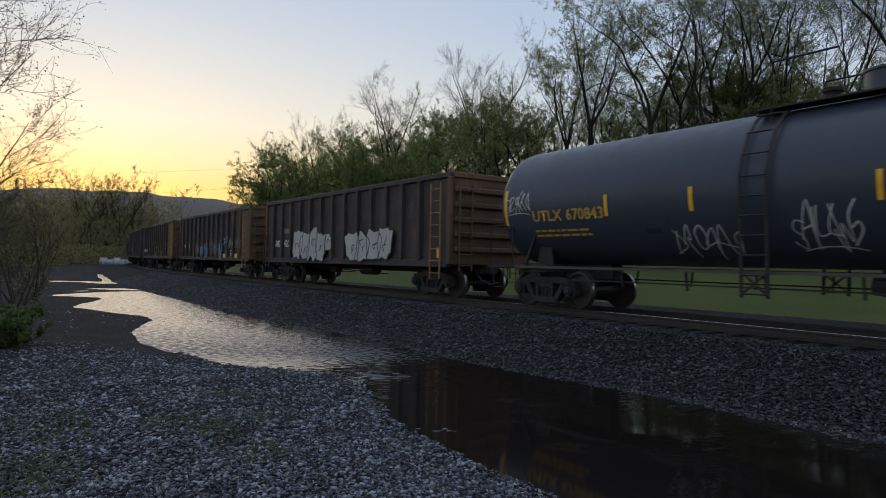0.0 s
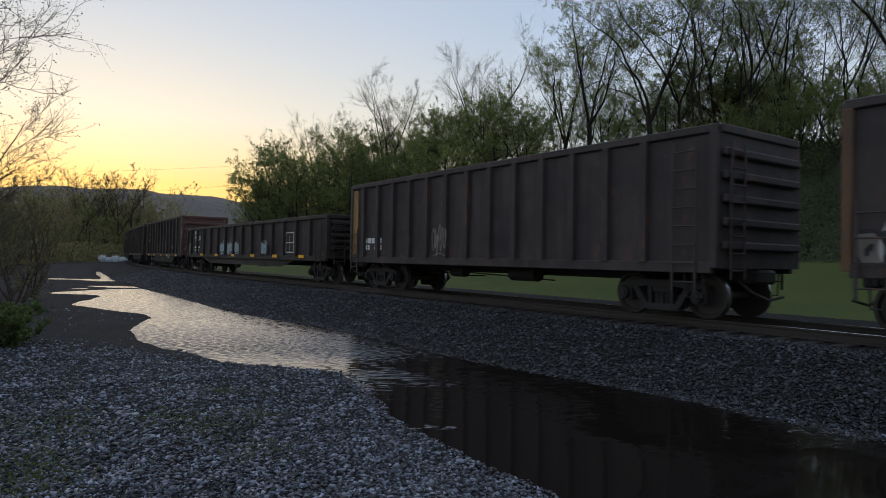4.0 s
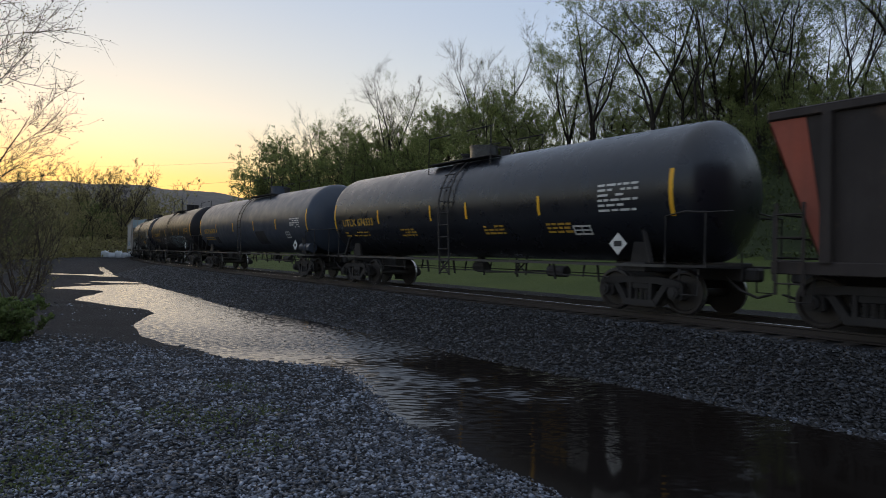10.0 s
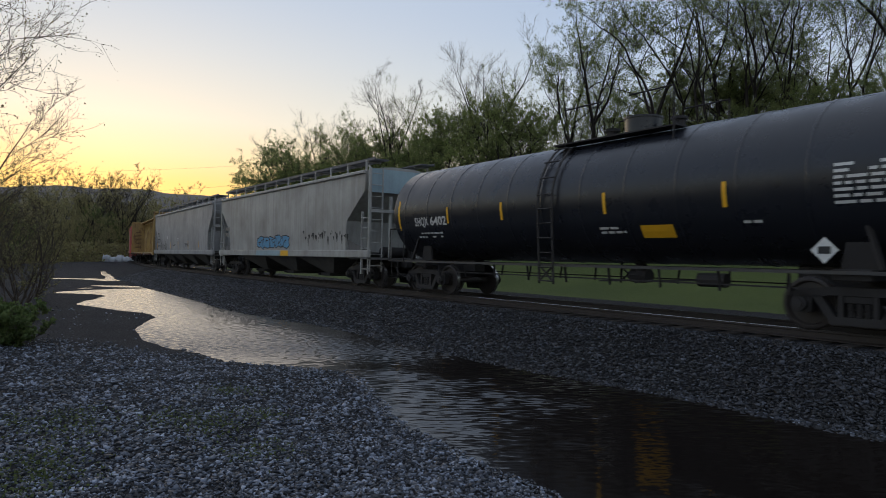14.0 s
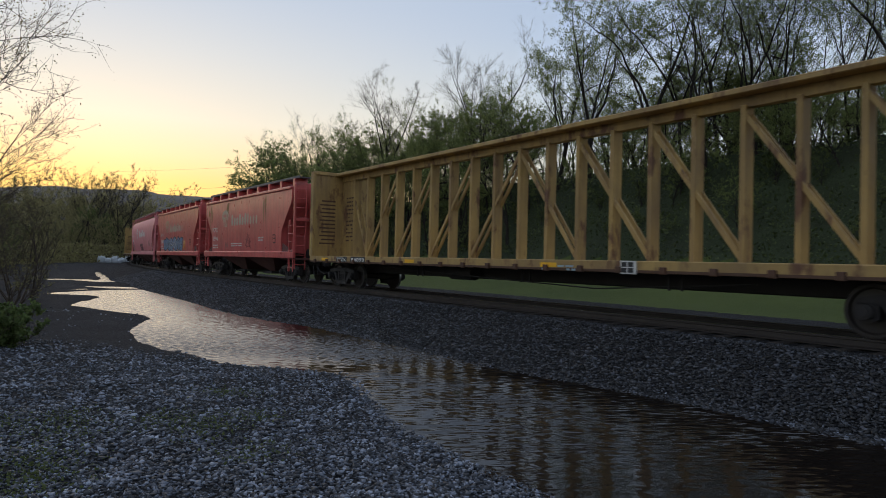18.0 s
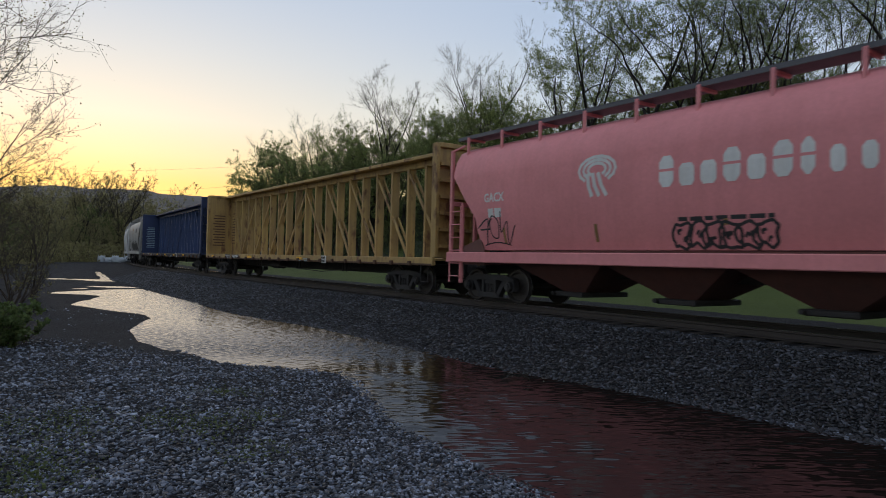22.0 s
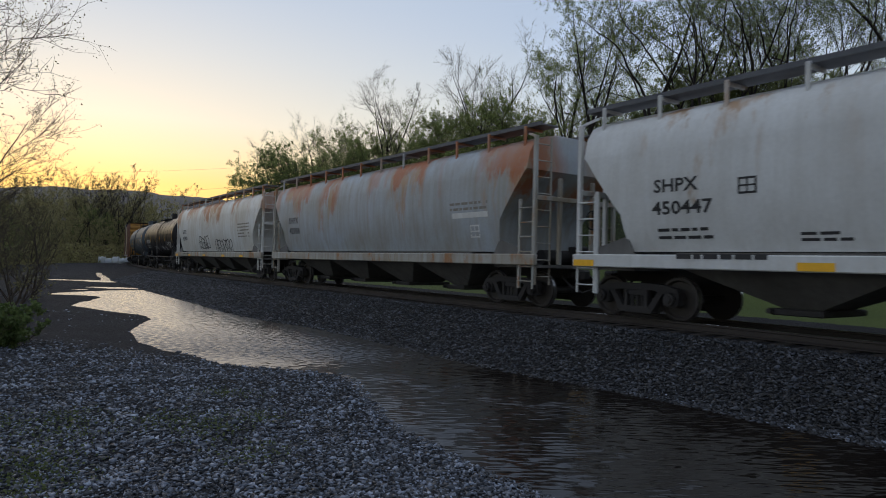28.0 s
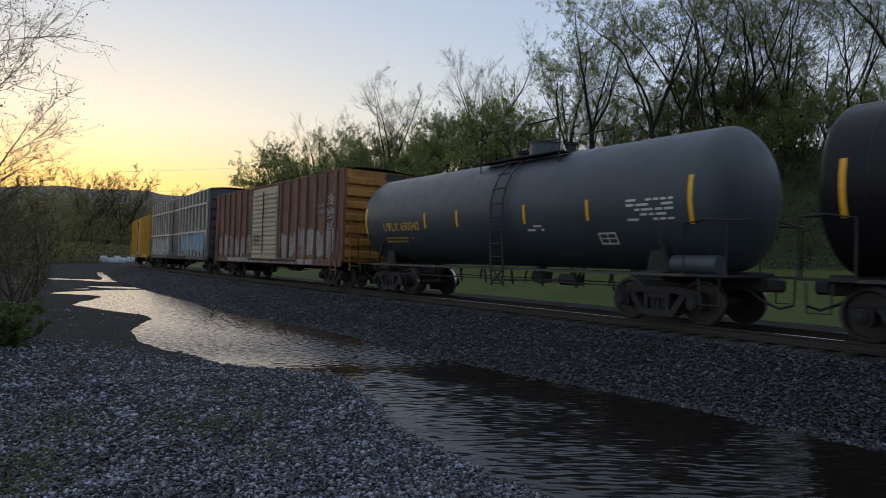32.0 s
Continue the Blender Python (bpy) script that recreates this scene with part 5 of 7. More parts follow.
def covered_hopper(label, front, rear, mat, kind="flat", bays=3, under=None, cut=1.55, cut_z=2.45, stand_blocks=False, eave=None, post=None):
    e, L = start_car("covered_hopper", label, "covered hopper car", front, rear, (rear - front) - 2.9, "covered hopper cars")
    h = L / 2
    under = under or mat
    post = post or mat
    prof = side_profile(kind)
    eave_z = 4.2 if kind == "round" else 4.2

    def inset(z):
        if z <= 1.6:
            return cut
        if z <= cut_z:
            return cut - (cut - cut * 0.92) * (z - 1.6) / (cut_z - 1.6)
        if z <= 3.45:
            return cut * 0.92 - (cut * 0.92 - 0.42) * (z - cut_z) / (3.45 - cut_z)
        return 0.36
    zs = sorted(set([z for _, z in prof] + [1.6, cut_z, 3.45]))
    rings = []
    for z in zs:
        y = np.interp(z, [q for _, q in prof], [p for p, _ in prof])
        x = h - inset(z)
        rings.append([(-x, -y, z), (x, -y, z), (x, y, z), (-x, y, z)])
    g = Geo()
    rings2 = []
    for ring in rings:  # finer along the length for an even sheet
        (ax, ay, z), (bx, _, _), (_, cy, _), _ = ring
        xs = [ax + (bx - ax) * k / 16 for k in range(17)]
        rings2.append([(x, ay, z) for x in xs] + [(x, cy, z) for x in reversed(xs)])
    g.loft(rings2)
    part("body", fix_normals(g.mesh("body", mat, 34)), mat, e)
    skin = lambda z: -float(np.interp(z, [q for _, q in prof], [p for p, _ in prof]))
    for s in (-1, 1):
        ys = s * 1.5
        g = Geo().box(-h + 0.05, h - 0.05, ys - 0.07, ys + 0.07, 1.08, 1.36, 0.02)
        part("side_sill", g, eave or mat, e)
        if kind != "round":
            g = Geo().box(-h + 0.36, h - 0.36, s * 1.56 - 0.05, s * 1.56 + 0.05, 4.1, 4.22, 0.02)
            part("eave", g, mat, e)
        # end frame: sill, posts, slope-sheet braces, ladders
        x1 = s * h
        g = Geo().box(min(x1, x1 - s * 1.7), max(x1, x1 - s * 1.7), -1.45, 1.45, 1.02, 1.1)
        part("end_platform", g, under, e)
        g = Geo()
        for y in (-1.46, 1.46):
            g.box(min(x1 - s * 0.1, x1 - s * 0.2), max(x1 - s * 0.1, x1 - s * 0.2), y - 0.05, y + 0.05, 1.1, 4.3, 0.01)
            g.box(min(x1 - s * 0.64, x1 - s * 0.72), max(x1 - s * 0.64, x1 - s * 0.72), y - 0.03, y + 0.03, 0.5, 2.75)
            g.beam((x1 - s * 0.15, y, 4.28), (x1 - s * 0.55, y * 0.9, 4.42), 0.05, 0.05)
        for y in (-0.6, 0.6):
            g.box(min(x1 - s * 0.1, x1 - s * 0.2), max(x1 - s * 0.1, x1 - s * 0.2), y - 0.05, y + 0.05, 1.1, 3.3, 0.01)
        g.box(min(x1 - s * 0.08, x1 - s * 0.22), max(x1 - s * 0.08, x1 - s * 0.22), -1.46, 1.46, 2.7, 2.82, 0.01)
        part("end_frame", g, post, e)
        for y in (-1.5, 1.5):
            place("ladder", shared(("hl", post.name), lambda: ladder_mesh(0.5, 0.5, 2.7, 6, post)), e, x1 - s * 0.4, y)
        place("ladder", shared(("hle", post.name), lambda: ladder_mesh(0.48, 0.6, 4.3, 9, post)), e, x1 - s * 0.12, -1.2 * s, 0, 90 * s)
        for y in (-1.44, 1.44):
            g = Geo().add([(x1 - s * 0.2, y - 0.01, 1.36), (x1 - s * 1.7, y - 0.01, 1.36), (x1 - s * cut, y * 0.99 - 0.01, 1.75), (x1 - s * 0.2, y + 0.01, 1.36), (x1 - s * 1.7, y + 0.01, 1.36), (x1 - s * cut, y * 0.99 + 0.01, 1.75)], [(0, 1, 2), (5, 4, 3), (0, 3, 4, 1), (1, 4, 5, 2), (2, 5, 3, 0)])
            part("gusset", g, under, e)
        part("brake_cylinder", Geo().cyl((x1 - s * 0.9, -0.5, 1.3), (x1 - s * 0.9, 0.45, 1.3), 0.2, 14), M_STEEL, e, "", 40)
        part("control_valve", Geo().box(min(x1 - s * 0.5, x1 - s * 0.9), max(x1 - s * 0.5, x1 - s * 0.9), 0.5, 0.95, 1.1, 1.6, 0.03), M_STEEL, e)
        part("brake_wheel", Geo().rod([(x1 - s * 0.07, 0.55 + 0.25 * math.cos(a), 2.3 + 0.25 * math.sin(a)) for a in [0.3927 * i for i in range(17)]], 0.018).beam((x1 - s * 0.07, 0.3, 2.3), (x1 - s * 0.07, 0.8, 2.3), 0.03, 0.02).beam((x1 - s * 0.07, 0.55, 2.05), (x1 - s * 0.07, 0.55, 2.55), 0.03, 0.02), M_STEEL, e)
    # hopper bays
    gap = (L - 2 * (cut + 1.2)) / bays
    for k in range(bays):
        cx = -h + cut + 1.2 + gap * (k + 0.5)
        a, b = gap * 0.5, 0.34
        g = Geo().loft([[(cx - a, -1.42, 1.4), (cx + a, -1.42, 1.4), (cx + a, 1.42, 1.4), (cx - a, 1.42, 1.4)], [(cx - a * 0.98, -1.36, 1.1), (cx + a * 0.98, -1.36, 1.1), (cx + a * 0.98, 1.36, 1.1), (cx - a * 0.98, 1.36, 1.1)], [(cx - b, -0.62, 0.42), (cx + b, -0.62, 0.42), (cx + b, 0.62, 0.42), (cx - b, 0.62, 0.42)]])
        p = part("hopper_bay", g, under, e)
        g = Geo().box(cx - b - 0.12, cx + b + 0.12, -0.85, 0.85, 0.3, 0.42, 0.02)
        g.cyl((cx - b - 0.1, -0.95, 0.37), (cx - b - 0.1, 0.95, 0.37), 0.05, 8)
        part("outlet_gate", g, M_STEEL, p)
    g = Geo().box(-h + 0.2, h - 0.2, -0.2, 0.2, 0.78, 1.06)
    part("centre_sill", g, M_STEEL, e)
    # roof: hatch cover, walkway on stands
    g = Geo().box(-h + 1.2, h - 1.2, -0.3, 0.3, 4.4, 4.52, 0.04)
    part("roof_hatch", g, mat, e)
    for s in (-1, 1):
        g = Geo().box(-h + 0.15, h - 0.15, s * 0.98 - 0.28, s * 0.98 + 0.28, 4.6, 4.64)
        g.beam((-h + 0.15, s * 1.27, 4.645), (h - 0.15, s * 1.27, 4.645), 0.03, 0.1)
        part("roof_walkway", g, M_ROOFWALK, e)
        nst = int(L / 1.45)
        if stand_blocks:
            me = shared(("stand_block", mat.name), lambda: Geo().prism([(-0.14, 4.2), (0.14, 4.2), (0.09, 4.59), (-0.09, 4.59)], -0.3, 0.3).mesh("walkway_stand", mat))
        else:
            me = shared(("stand", mat.name), lambda: Geo().box(-0.035, 0.035, -0.3, 0.28, 4.54, 4.6).box(-0.035, 0.035, -0.33, -0.28, 4.1, 4.63).mesh("walkway_stand", mat))
        for k in range(nst):
            x = -h + 0.7 + (L - 1.4) * k / (nst - 1)
            place("walkway_stand", me, e, x, s * 1.02, 0, 0 if s < 0 else 180)
    return e, h, skin


def brand_swirl(parent, x, z, s, mat, skin):
    """A round mark of curved bands over a fan."""
    g = Geo()
    for k in range(3):
        r = s * (0.5 - 0.13 * k)
        ribbon(g, [(x + s * 0.5 + r * 1.1 * math.cos(a), z + s * 0.62 + r * 0.62 * math.sin(a)) for a in [-0.9 + 0.45 * i for i in range(12)]], s * 0.075, skin, 0.008)
    for k in range(3):
        ribbon(g, [(x + s * (0.22 + 0.16 * k), z + s * 0.55), (x + s * (0.26 + 0.19 * k), z + s * 0.25), (x + s * (0.36 + 0.22 * k), z)], s * 0.1, skin, 0.0085)
    part("emblem", g, mat, parent, "pale swirl emblem")


def brand_bars(parent, x, z, w, h, n, mat, skin):
    """A company name as plain blocks, tall and low."""
    g = Geo()
    step = w / n
    for k in range(n):
        hh = h if k in (0, 3, 5, 6) else h * 0.7
        x0, x1 = x + k * step, x + (k + (0.72 if k < 6 else 0.5)) * step
        q = min(0.12, hh * 0.2)
        g = Geo().loft([[(x0 + i, skin(zz) - 0.008, zz), (x1 - i, skin(zz) - 0.008, zz)] for zz, i in ((z, q * 0.7), (z + q, 0), (z + hh - q, 0), (z + hh, q * 0.7))], False, False)
        part("company_mark", g, mat, parent, "pale block of a company mark")


def runs(parent, mat, skin, xs, seed, z1=4.0, long=1.0, label="rust runs from the roof edge"):
    """Rust that has run down the side in ragged tongues."""
    rnd = random.Random(seed)
    g = Geo()
    for x0, x1 in xs:
        x = x0
        while x < x1:
            w = rnd.uniform(0.05, 0.22)
            ln = rnd.uniform(0.15, 1.0) * long
            top = z1 + rnd.uniform(-0.25, 0.08)
            k = rnd.uniform(0.3, 0.8)
            rows = [[(x + w * (0.5 - 0.5 * f), skin(top - ln * t) - 0.006, top - ln * t), (x + w * (0.5 + 0.5 * f), skin(top - ln * t) - 0.006, top - ln * t)] for t, f in ((0, k), (0.15, 1.0), (0.4, 0.9), (0.7, 0.55), (1.0, 0.1))]
            g.loft(rows, False, False)
            x += w * rnd.uniform(0.7, 2.2)
    part("rust_runs", g, mat, parent, label)


e, h, sk = covered_hopper("dusty light grey covered hopper with a small blue tag", 227.65, 245.3, HOP_GREY, "flat", 3, M_GREYDIRT, 1.9)
part("end_cap", Geo().prism([(h - 0.35, 3.45), (h - 0.3, 3.45), (h - 0.3, 4.3), (h - 0.35, 4.3)], -1.4, 1.4), M_PALE, e, "pale blue roof end sheet")
throwup(e, -2.5, 1.42, 3.9, 0.62, 5, M_BLUE, M_INK, sk, 100, "blue graffiti letters")
runs(e, M_INK, sk, [(3.0, 7.2)], 101, 2.1, 0.4, "dark splashes low on the side")
part("sill_paint", patch(Geo(), -2.6, 0.5, 1.1, 1.34, flat_skin(-1.572)), M_PALE, e)
part("sill_paint", patch(Geo(), 0.6, 1.5, 1.1, 1.34, flat_skin(-1.572)), M_YELLOW, e)
bars(e, -7.7, 2.4, 0.7, 2, M_FADED, sk, 0.2, 0.1, 33)

e, h, sk = covered_hopper("streaked grey covered hopper with a black scrawled tag", 246.45, 266.2, HOP_DUSTY, "flat", 4, M_GREYDIRT, 1.5)
letters(e, "CRDX", -8.25, 2.46, 0.42, M_INK, sk, width=0.95)
letters(e, "15815", -8.25, 1.98, 0.42, M_INK, sk, width=1.1)
bars(e, -8.2, 1.72, 0.95, 2, M_INK, sk, 0.05, 0.05, 34)
scrawl(e, -7.3, 1.1, 2.85, 1.0, M_INK, sk, 103, 5, 0.07)
tabs(e, [-8.45, -3.0, -0.25, 3.0, 6.0], 1.45, 1.95, sk)
bars(e, -0.6, 2.15, 0.6, 2, M_WHITE, sk, 0.06, 0.05, 35)
bars(e, -2.1, 1.75, 1.0, 2, M_INK, sk, 0.05, 0.04, 36)
bars(e, 2.0, 1.8, 1.2, 3, M_INK, sk, 0.05, 0.04, 37)
part("chalk_spot", Geo().loft([[(-4.1 + 0.13 * q * math.cos(a), sk(2.3) - 0.007, 2.32 + 0.13 * q * math.sin(a)) for a in [6.283 * i / 14 for i in range(14)]] for q in (1, 0.1)], False), M_WHITE, e)

for num, fr, rr, sd in (("1994", 292.7, 306.3, 110), ("3889", 307.5, 321.3, 120)):
    e, h, sk = covered_hopper("red covered hopper with a pale company mark" + (" and streaks" if sd == 110 else " and blue graffiti"), fr, rr, HOP_RED, "flat", 2, M_REDDIRT, 1.55, 2.35, True)
    letters(e, "POTX", -5.15, 2.46, 0.34, M_WHITE, sk, width=0.95)
    letters(e, num, -5.1, 1.97, 0.34, M_WHITE, sk, width=0.85)
    bars(e, -5.1, 1.68, 0.95, 2, M_WHITE, sk, 0.06, 0.07, sd)
    brand_swirl(e, -3.3, 2.7, 0.95, M_CREAM, sk)
    brand_bars(e, -1.75, 2.72, 4.2, 0.6, 10, M_CREAM, sk)
    sign(e, 4.3, 1.75, 0.35, 0.4, sk, M_INK)
    if sd == 120:
        throwup(e, -4.05, 1.36, 6.3, 1.0, 8, M_STEELBLUE, M_INK, sk, 121, "grey-blue graffiti letters outlined in black", 0.07)
        for k in range(3):
            scrawl(e, -3.9 + 2.1 * k, 1.45, 1.9, 0.8, (M_PALE, M_WHITE, M_PALE)[k], lambda z: sk(z) - 0.012, 123 + k, 3, 0.07)
        scrawl(e, 2.3, 1.45, 0.8, 0.6, M_YELLOW, sk, 122, 3, 0.07)
    else:
        bars(e, -1.8, 1.75, 1.8, 2, M_WHITE, sk, 0.05, 0.06, 112)
        scrawl(e, -2.8, 1.5, 0.5, 0.4, M_FADED, sk, 113, 4, 0.03)
        scrawl(e, 0.5, 1.6, 0.8, 0.6, M_INK, sk, 114, 3, 0.04)
        runs(e, M_OCHRERUN, sk, [(-6.0, -5.2), (-2.6, -2.2), (3.0, 3.4)], 115, 3.95, 1.4, "pale ochre streaks down the side")
    bars(e, 2.4, 2.0, 0.7, 2, M_WHITE, sk, 0.06, 0.06, sd + 5)

e, h, sk = covered_hopper("faded pink-red rounded covered hopper with dark tags", 322.6, 340.1, HOP_PINK, "round", 4, M_REDDIRT, 1.5, 2.3)
letters(e, "GACX", -6.95, 2.7, 0.32, M_WHITE, sk, width=0.8)
bars(e, -6.8, 2.28, 0.6, 1, M_WHITE, sk, 0.24, 0.05, 130)
brand_swirl(e, -3.5, 2.6, 0.95, M_WHITE, sk)
brand_bars(e, -1.4, 2.66, 4.6, 0.62, 10, M_WHITE, sk)
scrawl(e, -7.2, 1.6, 1.2, 0.8, M_INK, sk, 131, 2, 0.06)
throwup(e, -1.1, 1.45, 2.0, 0.5, 6, HOP_PINK, M_INK, sk, 132, "black outlined tag", 0.06)
bars(e, -1.0, 1.98, 1.9, 1, M_INK, sk, 0.08, 0.05, 133)
scrawl(e, 4.9, 1.9, 1.0, 0.4, M_INK, sk, 134, 4, 0.04)
sign(e, 6.85, 1.75, 0.38, 0.3, sk, M_INK)
tabs(e, [-6.2, -3.1, 0.0, 3.4], 1.6, 2.0, sk, 0.09, M_OCHRE)

e, h, sk = covered_hopper("short pale grey rounded covered hopper with a black tag", 390.5, 403.2, HOP_GREY, "round", 2, M_GREYDIRT, 1.6, 2.3)
part("company_mark", (lambda g: [patch(g, 2.25 + 0.38 * k, 2.53 + 0.38 * k, 3.15, 3.55, sk, 0.008, 2) for k in range(4)] and g)(Geo()), M_INK, e, "black company mark in block shapes")
throwup(e, -2.4, 1.45, 6.2, 0.7, 9, M_GHOST, M_INK, sk, 140, "black smeared graffiti", 0.09)
scrawl(e, -2.2, 1.6, 6.0, 0.8, M_INK, lambda z: sk(z) - 0.012, 143, 8, 0.13)
bars(e, -4.4, 2.5, 0.8, 2, M_INK, sk, 0.1, 0.08, 141)
runs(e, M_OCHRERUN, sk, [(-0.9, -0.3)], 142, 3.9, 1.6)

e, h, sk = covered_hopper("off-white rounded covered hopper with black lettering", 405.0, 422.6, HOP_WHITE, "round", 3, M_GREYDIRT, 1.5, 2.2, eave=HOP_WHITE)
letters(e, "SHPX", -6.55, 2.6, 0.36, M_INK, sk, width=1.0)
letters(e, "450447", -6.6, 2.16, 0.36, M_INK, sk, width=1.35)
bars(e, -6.5, 1.82, 1.2, 2, M_INK, sk, 0.06, 0.09, 150)
bars(e, -3.7, 1.7, 0.9, 2, M_INK, sk, 0.05, 0.05, 151)
sign(e, -4.75, 2.45, 0.35, 0.3, sk, M_INK)
for x in (-8.4, -3.4, 0.5, 4.5, 8.0):
    part("reflector", patch(Geo(), x - 0.3, x + 0.3, 1.1, 1.24, flat_skin(-1.573)), M_YELLOW, e)
bars(e, -6.0, 1.28, 1.8, 1, M_INK, flat_skin(-1.573), 0.1, 0.05, 153)

e, h, sk = covered_hopper("grey-blue rounded covered hopper streaked with rust", 423.8, 441.3, HOP_RUST, "round", 4, M_GREYDIRT, 1.5, 2.25, eave=HOP_SILL, post=HOP_SILL)
letters(e, "SHPX", -6.7, 2.6, 0.36, M_INK, sk, width=1.0)
letters(e, "42986", -6.7, 2.16, 0.36, M_INK, sk, width=1.1)
part("notice_plate", patch(Geo(), 5.3, 6.9, 2.35, 2.5, sk), M_WHITE, e)
bars(e, 5.2, 2.72, 1.7, 2, M_FADED, sk, 0.07, 0.08, 163)
sign(e, 6.1, 1.8, 0.4, 0.35, sk)

e, h, sk = covered_hopper("off-white rounded covered hopper with rust and black graffiti", 442.55, 460.1, HOP_STAIN, "round", 4, M_GREYDIRT, 1.5, 2.25, eave=HOP_SILL)
letters(e, "SHPX", -6.7, 2.55, 0.36, M_INK, sk, width=1.0)
letters(e, "42980", -6.7, 2.12, 0.36, M_INK, sk, width=1.1)
throwup(e, -2.6, 1.55, 2.1, 0.75, 4, HOP_STAIN, M_INK, sk, 172, "black outlined graffiti", 0.06)
throwup(e, 0.85, 1.1, 3.0, 1.0, 6, HOP_STAIN, M_INK, sk, 173, "black outlined graffiti", 0.06)
bars(e, 5.1, 2.78, 1.8, 5, M_FADED, sk, 0.07, 0.09, 174)
bars(e, -6.3, 1.2, 1.3, 1, M_INK, flat_skin(-1.573), 0.1, 0.05, 175)
part("reflector", patch(Geo(), -8.6, -7.9, 1.1, 1.24, flat_skin(-1.573)), M_YELLOW, e)
for x in (-4.8, -1.3, 2.6, 5.8):
    part("reflector", patch(Geo(), x - 0.28, x + 0.28, 1.1, 1.22, flat_skin(-1.573)), M_YELLOW, e)

# ---- centre-beam flat cars ----
CB_YELLOW = paint("mustard_beam_paint", (0.46, 0.3, 0.1), (0.17, 0.11, 0.06), (0.13, 0.06, 0.035), dirt=0.7, rusty=0.62, streak=0.8, rough=0.6)
CB_BLUE = paint("navy_beam_paint", (0.022, 0.04, 0.11), (0.022, 0.025, 0.04), (0.1, 0.06, 0.05), dirt=0.4, rusty=0.15, rough=0.5)
CB_PALEBLUE = paint("worn_blue_beam_paint", (0.035, 0.062, 0.15), (0.025, 0.03, 0.055), dirt=0.4, rough=0.5)
CB_SILL = paint("grimy_dark_sill_paint", (0.018, 0.022, 0.04), (0.02, 0.018, 0.018), dirt=0.6, rough=0.6)
M_STRAP = paint("rusted_strap_winch", (0.11, 0.055, 0.035), (0.06, 0.04, 0.03), dirt=0.5, rough=0.8)


def beam_car(label, front, rear, mat, posts_mat, text, tmat, seed, blue=False, at=3.6):
    e, L = start_car("centre_beam_car", label, "centre-beam flat car", front, rear, (rear - front) - 4.4, "centre-beam cars")
    h = L / 2
    top = 4.68
    for s in (-1, 1):
        g = Geo().box(-h, h, s * 1.4 - 0.06, s * 1.4 + 0.06, 0.95, 1.2, 0.015)
        part("side_sill", g, CB_SILL if blue else mat, e)
        part("sill_wear", Geo().box(-h + 0.05, h - 0.05, s * 1.462 - 0.006, s * 1.462 + 0.006, 0.955, 1.01), M_STRAP if not blue else M_STEEL, e, "rusted lower edge of the sill")
        win = shared("winch", lambda: Geo().box(-0.07, 0.07, -0.05, 0.05, 0.93, 1.08, 0.01).mesh("strap_winch", M_STRAP))
        for k in range(int(L / 1.1)):
            place("strap_winch", win, e, -h + 0.6 + k * 1.1, s * 1.48)
        x1 = s * h
        # bulkhead: sheet, edge frames and horizontal stiffeners outside
        g = Geo().box(min(x1, x1 - s * 0.1), max(x1, x1 - s * 0.1), -1.38, 1.38, 1.2, top)
        part("bulkhead", g, mat, e)
        g = Geo()
        for y in (-1.38, 1.38):
            g.box(min(x1 + s * 0.1, x1 - s * 0.16), max(x1 + s * 0.1, x1 - s * 0.16), y - 0.06, y + 0.06, 1.2, top, 0.01)
        g.box(min(x1 + s * 0.1, x1 - s * 0.16), max(x1 + s * 0.1, x1 - s * 0.16), -1.32, 1.32, top - 0.12, top + 0.02, 0.01)
        for k in range(6):
            z = 1.5 + k * 0.5
            g.box(min(x1, x1 + s * 0.14), max(x1, x1 + s * 0.14), -1.3, 1.3, z, z + 0.1)
        g.box(min(x1, x1 + s * 0.1), max(x1, x1 + s * 0.1), -0.06, 0.06, 1.2, top - 0.1)
        part("bulkhead_frame", g, mat, e)
        # solid end web of the beam
        xa, xb = x1 - s * 0.1, x1 - s * 1.3
        g = Geo().box(min(xa, xb), max(xa, xb), -0.05, 0.05, 1.2, top - 0.25)
        part("end_web", g, mat, e)
    g = Geo().box(-h, h, -1.34, 1.34, 1.1, 1.16)
    part("deck", g, mat, e)
    g = Geo().box(-h, h, -0.25, 0.25, 0.6, 1.1, 0.03)
    part("centre_sill", g, M_STEEL, e)
    g = Geo().box(-h + 0.1, h - 0.1, -0.42, 0.42, top - 0.12, top, 0.015).box(-h + 0.1, h - 0.1, -0.1, 0.1, top - 0.34, top - 0.12)
    part("top_chord", g, mat, e)
    nb = 19
    x0 = -h + 1.3
    step = (L - 2.6) / nb
    pw = 0.04 if blue else 0.06
    me = shared(("cbpost", posts_mat.name), lambda: Geo().box(-pw, pw, -0.16, 0.16, 1.16, top - 0.3, 0.01).mesh("post", posts_mat))
    for k in range(nb + 1):
        place("post", me, e, x0 + k * step)
    for k in range(-1, nb, 2):
        a, c = x0 + max(k, 0) * step, x0 + min(k + 2, nb) * step
        if k < 0:
            ways = [((a, 3.5), (c, 1.25))]
        elif k + 2 > nb:
            ways = [((a, 1.25), (c, 3.5))]
        else:
            ways = [((a, 1.25), (c, top - 0.45))] if k < 9 else [((a, top - 0.45), (c, 1.25))]
        for p, q in ways:
            g = Geo()
            for y in (-0.11, 0.11):
                g.beam((p[0], y, p[1]), (q[0], y, q[1]), 0.05, 0.08 if blue else 0.1)
            part("diagonal", g, posts_mat, e)
